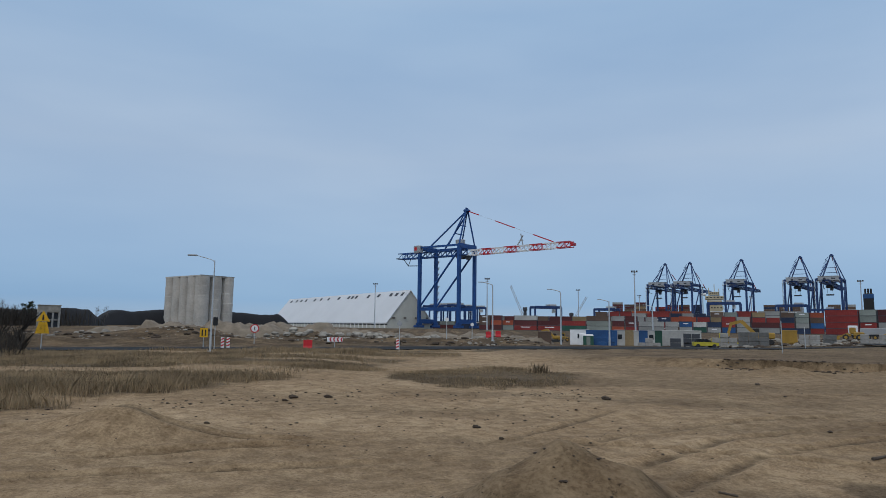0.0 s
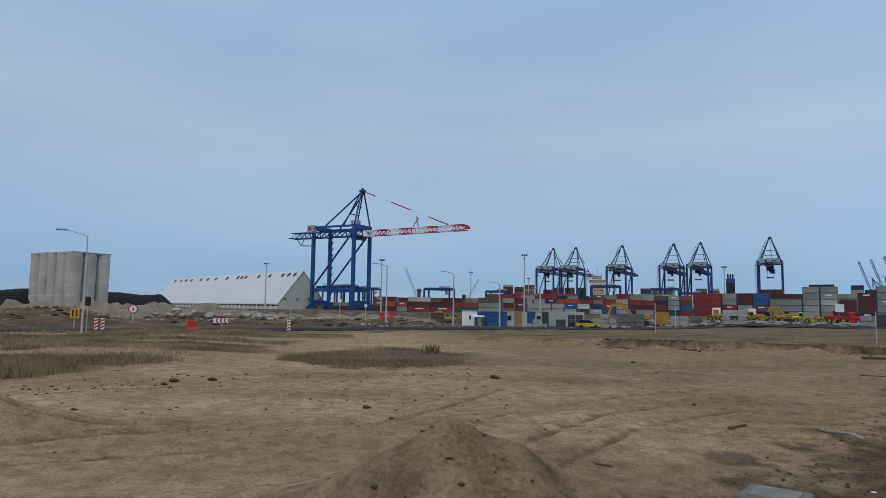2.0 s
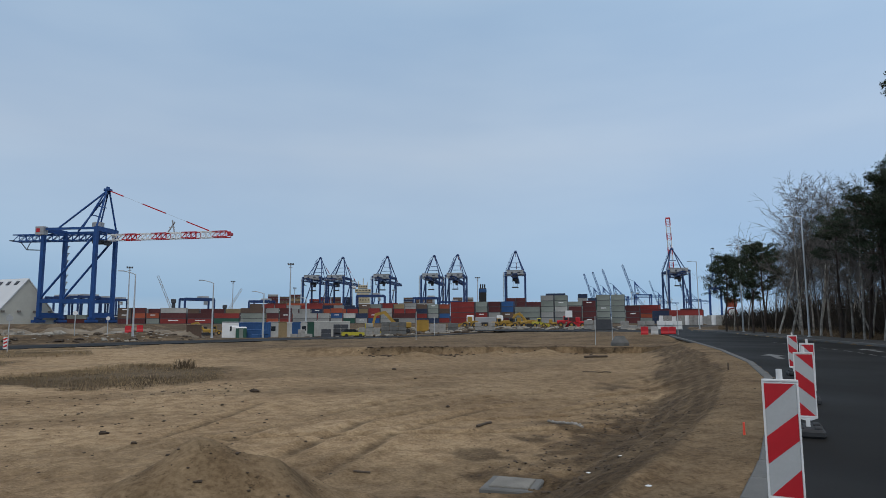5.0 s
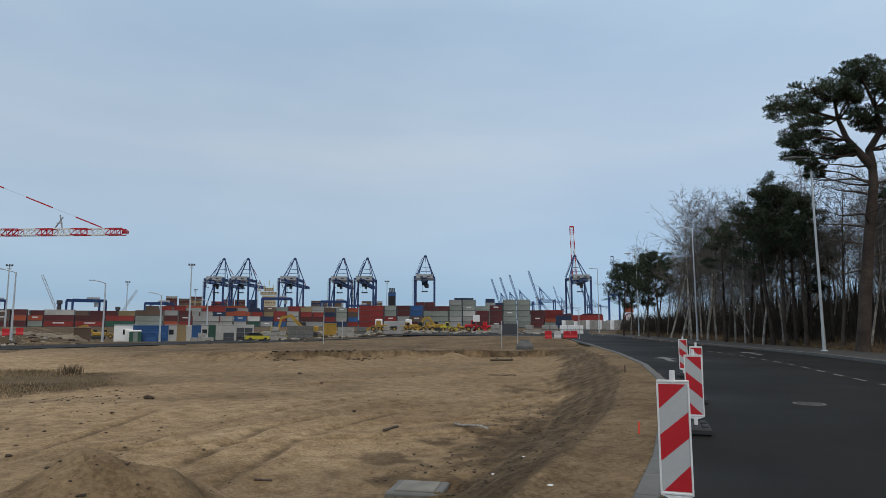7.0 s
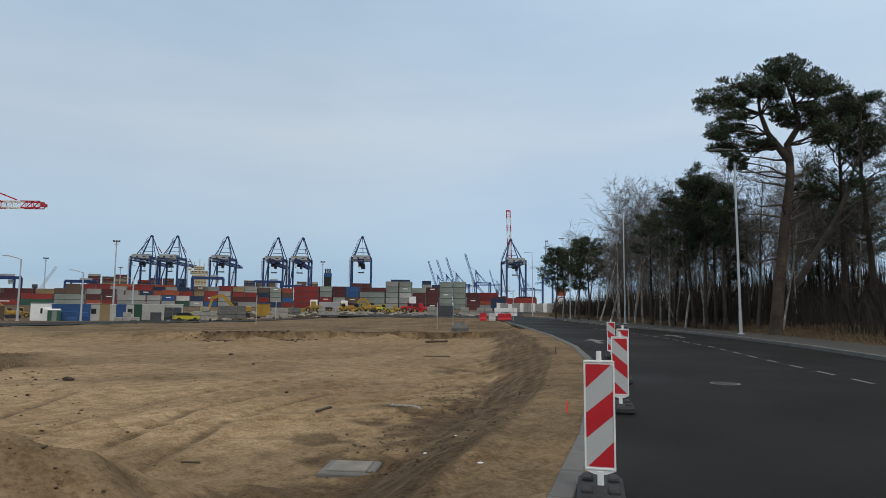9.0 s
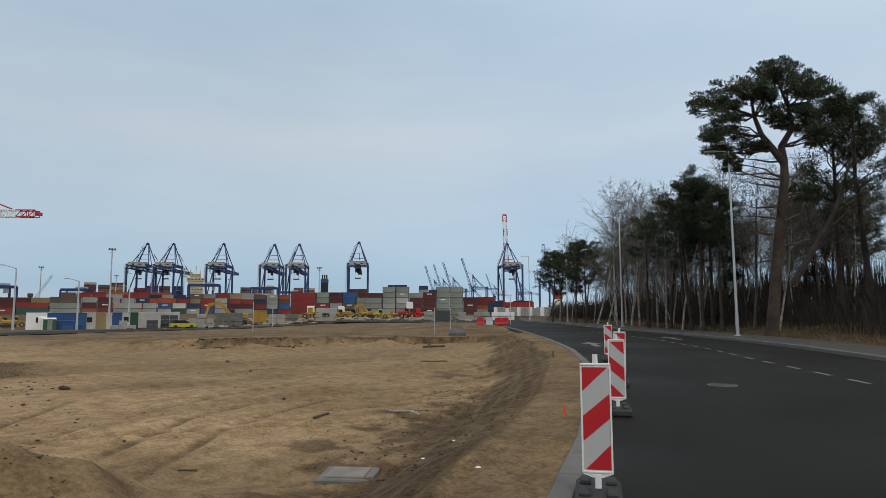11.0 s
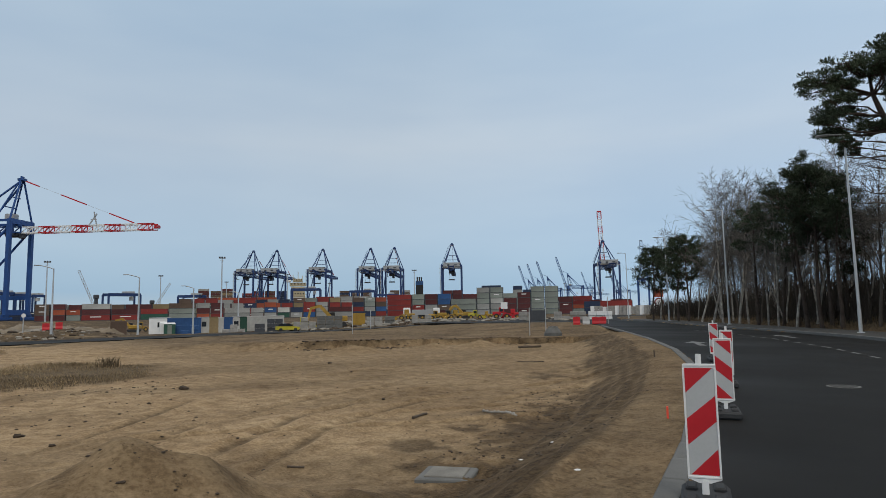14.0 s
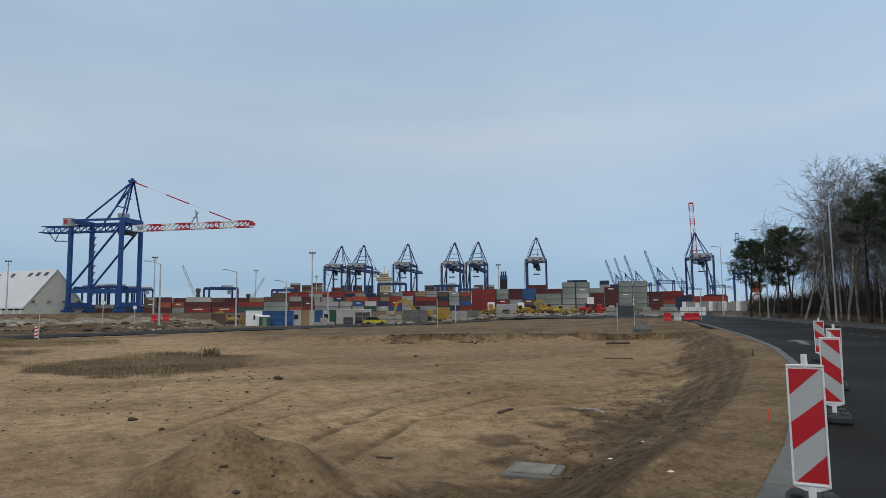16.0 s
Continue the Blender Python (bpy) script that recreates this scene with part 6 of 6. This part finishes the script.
def pine(seed, h, r, crown_from, label, spread=0.26, lean=0.04, boughs=22, dead=8, clump=0.42):
    rnd = random.Random(seed)
    ob = thing("pine_tree", None, label, "tree", "trees of the wood")
    gt, gb, gd = Geo(), Geo(), Geo()
    nv, nf = [], []
    pts, dirs = limb(gt, (0, 0, -0.3), (rnd.gauss(0, lean), rnd.gauss(0, lean), 1), h * 0.93, r, r * 0.22, rnd, 0.05, 10, 10, 0.05)
    for k in range(boughs):
        t = crown_from + (1 - crown_from) * (k + rnd.random()) / boughs
        i = min(9, int(t * 10))
        p = pts[i].lerp(pts[min(10, i + 1)], min(1, t * 10 - i))
        u = (t - crown_from) / (1 - crown_from)
        L = h * spread * (0.55 + 0.75 * math.sin(math.pi * min(1, 0.2 + 0.75 * u))) * rnd.uniform(0.55, 1.15) * (1 - 0.45 * u)
        bp, bd = limb(gb, p, side(rnd, dirs[i], 1.7, 0.05 + 0.35 * u), L, r * 0.34 * (1.25 - t), 0.02, rnd, 0.24, 5, 5, 0.05)
        for q in range(2, 6):
            for _ in range(2):
                tp, td = limb(gb, bp[q], side(rnd, bd[q], 0.9, 0.25), L * rnd.uniform(0.12, 0.32), 0.028, 0.012, rnd, 0.25, 3, 2, 0.1)
                needle_clump(nv, nf, tp[-1], clump * rnd.uniform(0.7, 1.25), rnd)
                if rnd.random() < 0.6:
                    needle_clump(nv, nf, tp[1], clump * rnd.uniform(0.5, 0.9), rnd, 36)
        needle_clump(nv, nf, bp[-1], clump * 1.1, rnd)
    for k in range(dead):
        t = rnd.uniform(0.25, crown_from + 0.1)
        i = min(9, int(t * 10))
        bp, bd = limb(gd, pts[i], side(rnd, dirs[i], 1.9, -0.1), h * rnd.uniform(0.06, 0.17), r * 0.12, 0.012, rnd, 0.2, 4, 4, 0.0)
        for j in range(4):
            q = rnd.randrange(1, 5)
            limb(gd, bp[q], side(rnd, bd[q], 0.9), h * rnd.uniform(0.02, 0.06), 0.014, 0.005, rnd, 0.3, 3, 2)
    part("trunk", gt, M_PINEBARK, ob, smooth=True)
    part("bough_crown", gb, M_PINEBARK, ob, smooth=True)["kind"] = "stuff"
    if dead:
        part("dead_wood", gd, M_DARKBARK, ob)["kind"] = "stuff"
    g = Geo()
    g.v, g.f = nv, nf
    part("needle_crown", g, M_NEEDLE, ob, "dark green needle tufts")["kind"] = "stuff"
    return ob


LOBES = ((-2.9, 15.7, 1.0), (-1.6, 16.4, 1.1), (0.1, 17.0, 1.15), (1.3, 17.2, 1.0), (1.9, 16.0, 1.0), (-3.1, 13.5, 1.0), (-1.9, 13.9, 1.1), (-0.8, 12.8, 0.9),
         (-2.0, 15.0, 0.85), (2.8, 15.2, 1.1), (2.4, 13.9, 0.85), (0.2, 15.6, 0.75), (-2.2, 11.5, 0.5), (2.3, 9.3, 0.5), (-0.3, 16.2, 0.9), (3.4, 13.2, 0.9), (3.3, 16.0, 0.9), (0.9, 14.4, 0.6), (-2.7, 12.4, 0.5))


def old_pine():
    """An old pine: a bare bent trunk that forks, and a crown of separate flat needle pads on crooked limbs."""
    rnd = random.Random(53)
    ob = thing("pine_tree", None, "tall old pine with a bent trunk and flat needle pads", "tree", "trees of the wood")
    gt, gb, gd = Geo(), Geo(), Geo()
    nv, nf = [], []
    stem = [Vector(p) for p in ((-0.05, 0, -0.4), (0, 0, 0.6), (0.2, 0.05, 2.6), (0.5, 0, 5.3), (0.75, 0.1, 7.6), (1.1, 0, 10.0), (1.1, 0, 11.2))]
    gt.tube(stem, [0.48, 0.38, 0.34, 0.31, 0.28, 0.26, 0.22], 14, False)
    fork_l = [Vector(p) for p in ((1.08, 0, 11.1), (0.5, -0.2, 12.0), (-0.1, -0.1, 13.0), (-0.5, 0, 14.4), (-0.6, 0.1, 15.6))]
    fork_r = [Vector(p) for p in ((1.1, 0, 11.1), (1.0, 0.2, 12.2), (1.7, 0.3, 13.4), (1.5, 0.2, 14.8), (1.0, 0, 16.4))]
    gt.tube(fork_l, [0.27, 0.22, 0.17, 0.12, 0.06], 9, False)
    gt.tube(fork_r, [0.27, 0.22, 0.18, 0.12, 0.06], 9, False)
    for x, z, r in LOBES:
        for depth in (-1.5, 0.1, 1.6):
            goal = Vector((x + rnd.gauss(0, 0.25), depth + rnd.gauss(0, 0.5), z + rnd.gauss(0, 0.2) - 0.15 * r))
            joints = fork_l if x < 0.4 else fork_r
            if z < 12:
                joints = stem[4:]
            root = min(joints, key=lambda q: (q - goal).length + 1.5 * max(0, q.z - goal.z + 0.4))
            mid = root.lerp(goal, 0.5) + Vector((rnd.gauss(0, 0.25), rnd.gauss(0, 0.25), rnd.uniform(-0.35, 0.15)))
            gb.tube([root, root.lerp(mid, 0.5) + Vector((0, 0, rnd.uniform(-0.2, 0.1))), mid, goal], [0.075, 0.06, 0.045, 0.02], 6, False)
            for k in range(11):
                a = rnd.uniform(0, 2 * math.pi)
                q = 1.12 * r * math.sqrt(rnd.random())
                tip = goal + Vector((q * math.cos(a), 0.8 * q * math.sin(a), 0.8 * r * rnd.uniform(-0.8, 0.9) * (1.2 - q / r)))
                start = mid.lerp(goal, rnd.uniform(0.4, 1))
                gb.tube([start, start.lerp(tip, 0.55) + Vector((0, 0, -0.08)), tip], [0.028, 0.02, 0.01], 4, False)
                needle_clump(nv, nf, tip, r * rnd.uniform(0.24, 0.44), rnd, 75)
    for z, turn, length in ((5.6, 20, 2.6), (6.4, 160, 2.2), (7.2, 10, 1.8), (7.4, 200, 2.8), (8.3, 150, 2.4), (8.9, 330, 2.0), (9.4, 185, 3.0), (4.8, 200, 1.5), (10.2, 170, 3.4), (10.0, 30, 2.4)):
        i = max(k for k in range(len(stem) - 1) if stem[k].z < z)
        p = stem[i].lerp(stem[i + 1], (z - stem[i].z) / (stem[i + 1].z - stem[i].z))
        bp, bd = limb(gd, p, (math.cos(radians(turn)), math.sin(radians(turn)) * 0.5, 0.25), length, 0.085, 0.02, rnd, 0.22, 5, 6, 0.02)
        for _ in range(7):
            q = rnd.randrange(1, 7)
            limb(gd, bp[q], side(rnd, bd[q], 0.9), length * rnd.uniform(0.15, 0.4), 0.025, 0.008, rnd, 0.3, 3, 3)
    part("trunk", gt, M_PINEBARK, ob, smooth=True)
    part("bough_crown", gb, M_PINEBARK, ob, smooth=True)["kind"] = "stuff"
    part("dead_wood", gd, M_DARKBARK, ob)["kind"] = "stuff"
    g = Geo()
    g.v, g.f = nv, nf
    part("needle_crown", g, M_NEEDLE, ob, "dark green needle tufts")["kind"] = "stuff"
    return ob


def wood_point(t, off):
    """A place t metres along the far kerb, off metres behind it."""
    c = np.concatenate([[0], np.cumsum(np.hypot(*np.diff(FAR, axis=0).T))])
    x, y = np.interp(t, c, FAR[:, 0]), np.interp(t, c, FAR[:, 1])
    x2, y2 = np.interp(t + 0.5, c, FAR[:, 0]), np.interp(t + 0.5, c, FAR[:, 1])
    L = math.hypot(x2 - x, y2 - y)
    return x + (y2 - y) / L * off, y - (x2 - x) / L * off


BIRCHES = [birch(21, 13.0, "slender leafless birch with pale bark"), birch(22, 14.5, "leafless birch with a fine spreading crown", dense=1.2), birch(23, 11.5, "thin leaning leafless birch", lean=0.14), birch(24, 12.5, "slender leafless birch with pale bark")]
BARE = [birch(31, 12.0, "dark leafless tree with many twigs", M_DARKBARK, "leafless_tree", 0.10), birch(32, 13.5, "dark leafless tree with many twigs", M_DARKBARK, "leafless_tree", 0.13), birch(33, 9.0, "young dark leafless tree", M_DARKBARK, "leafless_tree", 0.07)]
PINES = [pine(41, 13.0, 0.17, 0.5, "slim dark green pine at the edge of the wood"), pine(42, 14.0, 0.19, 0.55, "slim dark green pine at the edge of the wood", boughs=18), pine(43, 11.0, 0.16, 0.35, "bushy dark green pine", 0.3, boughs=26, dead=4), pine(44, 12.0, 0.16, 0.6, "slim pine with a narrow crown", 0.2, boughs=14)]
old_pine().matrix_world = pose(*polar(70.92, 46, 0.1), 0, 0, -70.92)
big2 = pine(52, 17.0, 0.26, 0.58, "tall old pine with dark boughs", 0.2, 0.03, 26, 16, 0.46)
big2.matrix_world = pose(*polar(75.5, 52, 0.3), 0, 0, 40)
copy_thing(big2, pose(*polar(77.6, 50, 0.3), 0, 0, 170)).scale = (0.98, 0.98, 0.98)
copy_thing(big2, pose(*polar(81.5, 47, 0.3), 0, 0, 260)).scale = (0.95, 0.95, 0.95)
lean_trunk = Geo()
rl = random.Random(8)
a0, a1 = Vector(polar(73.6, 48, 4.6)), Vector(polar(78.4, 46, 9.0))
lp, ld = limb(lean_trunk, a0 + (a0 - a1) * 0.25, a1 - a0, (a1 - a0).length * 1.35, 0.24, 0.08, rl, 0.06, 8, 8, 0.03)
fallen = tagged(part("leaning_dead_trunk", lean_trunk, M_DARKBARK, smooth=True), "long dead trunk leaning against the pines", "tree trunk")
for k in range(10):
    q = rl.randrange(3, 9)
    g = Geo()
    limb(g, lp[q], side(rl, ld[q], 0.9, 0.2), rl.uniform(1, 3), 0.06, 0.01, rl, 0.2, 4, 4)
    part("dead_branch", g, M_DARKBARK, fallen, smooth=True)

wr = random.Random(77)
used = {id(o): False for o in BIRCHES + BARE + PINES}


def plant(proto, x, y, scale):
    m = pose(x, y, at_ground(x, y) - 0.05, wr.gauss(0, 1.2), wr.gauss(0, 1.2), wr.uniform(0, 360))
    if not used[id(proto)]:
        used[id(proto)] = True
        proto.matrix_world = m @ Matrix.Diagonal((scale, scale, scale, 1))
    else:
        c = copy_thing(proto, m)
        c.scale = (scale, scale, scale)


FAR_START = 58.0
for k in range(125):
    t = FAR_START + 12 + wr.random() * 92
    off = 5.0 + 24 * wr.random() ** 1.6
    if t > 140:
        off = 4.5 + 14 * wr.random()
    x, y = wood_point(t, off)
    az = math.degrees(math.atan2(x, y))
    if az < 52.6 or (az > 72.5 and off < 14):
        continue
    c = wr.random()
    proto = wr.choice(BIRCHES) if c < 0.45 else wr.choice(BARE) if c < 0.86 else wr.choice(PINES)
    s = wr.uniform(0.74, 0.98)
    d = math.hypot(x, y)
    if az < 57:
        proto = wr.choice(PINES[2:] + BARE + PINES[:1]) if c < 0.8 else wr.choice(BIRCHES)
        s *= 0.9
    plant(proto, x, y, s)
for az, d, proto, s in ((53.6, 93, PINES[2], 0.95), (54.5, 97, PINES[0], 0.8), (55.6, 86, PINES[2], 1.0), (56.4, 84, PINES[0], 0.85), (58.2, 73, BIRCHES[1], 1.12), (59.0, 72, BIRCHES[0], 1.18), (60.2, 70, BIRCHES[3], 1.15), (57.3, 80, BIRCHES[2], 1.15), (60.9, 69, BIRCHES[1], 1.0), (54.2, 99, BIRCHES[0], 0.95), (55.2, 98, BIRCHES[1], 0.85), (64.2, 57, BIRCHES[1], 0.92), (65.0, 56, PINES[1], 0.95), (66.0, 55, PINES[0], 0.95), (66.6, 57, PINES[1], 0.9), (63.0, 60, BIRCHES[0], 0.95), (61.6, 64, PINES[3], 0.95), (62.3, 63, BIRCHES[3], 0.95), (67.3, 54, PINES[3], 0.95), (69.6, 52, BARE[1], 0.95), (74.3, 53, BARE[0], 1.05), (79.2, 47, BIRCHES[1], 1.08), (81.5, 48, BARE[1], 1.0), (63.4, 62, PINES[0], 0.9), (64.4, 60, PINES[3], 1.0), (65.6, 60, BIRCHES[1], 1.08)):
    x, y, _ = polar(az, d)
    plant(proto, x, y, s)


# ---- undergrowth and dry grass ----
def blades(name, pts, heights, width, mat, label, seed, lean=0.35):
    """Thin bent blades, one mesh of many; points as an array."""
    r = np.random.RandomState(seed)
    n = len(pts)
    z = ground_z(pts[:, 0], pts[:, 1])
    a = r.rand(n) * 2 * math.pi
    s = np.stack([np.cos(a), np.sin(a), np.zeros(n)], 1) * (width * (0.6 + 0.8 * r.rand(n)))[:, None] / 2
    b = r.rand(n) * 2 * math.pi
    tip = np.stack([np.cos(b), np.sin(b), np.zeros(n)], 1) * (heights * lean * r.rand(n))[:, None]
    p = np.stack([pts[:, 0], pts[:, 1], z - 0.02], 1)
    mid = p + tip * 0.35 + np.array([0, 0, 1]) * (heights * 0.6)[:, None]
    top = p + tip + np.array([0, 0, 1]) * heights[:, None]
    co = np.stack([p - s, p + s, mid + s * 0.8, top, mid - s * 0.8], 1).reshape(-1, 3)
    idx = np.arange(n * 5).reshape(n, 5)
    me = bpy.data.meshes.new(name)
    me.vertices.add(len(co))
    me.vertices.foreach_set("co", co.astype(np.float32).ravel())
    me.loops.add(n * 5)
    me.loops.foreach_set("vertex_index", idx.astype(np.int32).ravel())
    me.polygons.add(n)
    me.polygons.foreach_set("loop_start", np.arange(0, n * 5, 5, dtype=np.int32))
    me.update(calc_edges=True)
    me.materials.append(mat)
    return tagged(new(name, me), label, "grass" if "grass" in name else "undergrowth", kind="stuff")


nr = np.random.RandomState(4)


def sample(n, x0, x1, y0, y1, keep):
    out = []
    while sum(map(len, out)) < n:
        p = np.stack([nr.uniform(x0, x1, n), nr.uniform(y0, y1, n)], 1)
        out.append(p[nr.rand(n) < keep(p[:, 0], p[:, 1])])
    return np.concatenate(out)[:n]


def tall(p):
    """How high the grass stands: tufts near the sand, thin and low farther off and on the patch."""
    d = np.hypot(p[:, 0], p[:, 1])
    h = (0.25 + 0.75 * vnoise(p[:, 0] * 0.25 + 3, p[:, 1] * 0.25)) * (1 - 0.5 * step(d, 24, 34))
    return h * np.where(p[:, 0] > -4.0 - 0.06 * (p[:, 1] - 30), 0.6, 1.0) * (0.45 + 0.9 * nr.rand(len(p)))


tufts = lambda x, y: 0.15 + 0.85 * step(vnoise(x * 0.5, y * 0.5), 0.3, 0.6)
p = sample(85000, -36, 8, 12, 40, lambda x, y: turf_mask(x, y) * np.where(x > -4, 0.35, 1.0) * tufts(x, y))
blades("dry_grass", p, 0.56 * tall(p), 0.016, M_DRYGRASS, "tall dry straw-coloured grass", 1, 0.7)
p = sample(45000, -62, 12, 36, 66, lambda x, y: turf_mask(x, y) * tufts(x * 0.5, y))
blades("dry_grass", p, 0.75 * tall(p), 0.03, M_DRYGRASS, "dry straw-coloured grass farther off", 2, 0.7)
p = sample(40000, -36, 10, 12, 45, lambda x, y: turf_mask(x, y) * step(vnoise(x * 0.35 + 9, y * 0.35), 0.42, 0.58))
blades("dead_weeds", p, 0.44 * tall(p), 0.020, M_REED, "low dark dead weeds in the grass", 3, 0.7)
p = np.stack([5.6 + nr.normal(0, 0.3, 260), 38.0 + nr.normal(0, 0.25, 260)], 1)
blades("dead_weeds", p, 0.62 * (0.3 + 0.7 * nr.rand(260)), 0.016, M_REED, "small dark dry bush in the grass", 5, 0.6)
wood = lambda a, b: (lambda x, y: ((-signed(FAR, x, y) > a) & (-signed(FAR, x, y) < b) & (np.degrees(np.arctan2(x, y)) > 53)).astype(float))
p = sample(42000, 20, 110, -12, 80, wood(6.0, 26))
blades("undergrowth", p, 2.6 * (0.25 + nr.rand(len(p)) ** 1.5), 0.035, M_BRUSH, "dense bare undergrowth of thin stems", 7, 0.7)
p = sample(9000, 20, 110, -12, 80, wood(14, 32))
blades("undergrowth", p, 6.5 * (0.4 + 0.6 * nr.rand(len(p))), 0.07, M_BRUSH, "thicket of thin bare stems deep in the wood", 8, 0.15)
p = sample(14000, 18, 110, -12, 80, wood(3.6, 9))
blades("verge_grass", p, 0.26 * (0.2 + nr.rand(len(p))), 0.03, M_REED, "low dull grass at the edge of the wood", 9, 1.2)
p = np.concatenate([np.stack([polar(az, 0)[0] + math.sin(radians(az)) * nr.uniform(300, 340, 900), math.cos(radians(az)) * nr.uniform(300, 340, 900)], 1) + nr.normal(0, 7, (900, 2)) for az in (-34.5, -33, -36)])
blades("far_scrub", p, 9.0 * (0.2 + 0.8 * nr.rand(len(p)) ** 1.3), 0.22, M_BRUSH, "far dark scrub beside the coal heaps", 10, 0.4)
p = sample(4000, -50, -22, 40, 66, lambda x, y: (np.degrees(np.arctan2(x, y)) < -32.8).astype(float))
blades("undergrowth", p, 2.6 * (0.3 + 0.7 * nr.rand(len(p))), 0.022, M_BRUSH, "bare brush beside the road sign", 11, 0.9)
for az, d, s, kind in ((-32.7, 330, 0.95, PINES[2]), (-28.2, 345, 0.75, BARE[0]), (-27.6, 350, 0.7, BARE[1]), (-34.3, 320, 0.8, BARE[1]), (-35, 330, 0.75, BARE[0]), (-33.4, 325, 0.7, BARE[0])):
    c = copy_thing(kind, pose(*polar(az, d), 0, 0, az * 40))
    c.scale = (s, s, s)
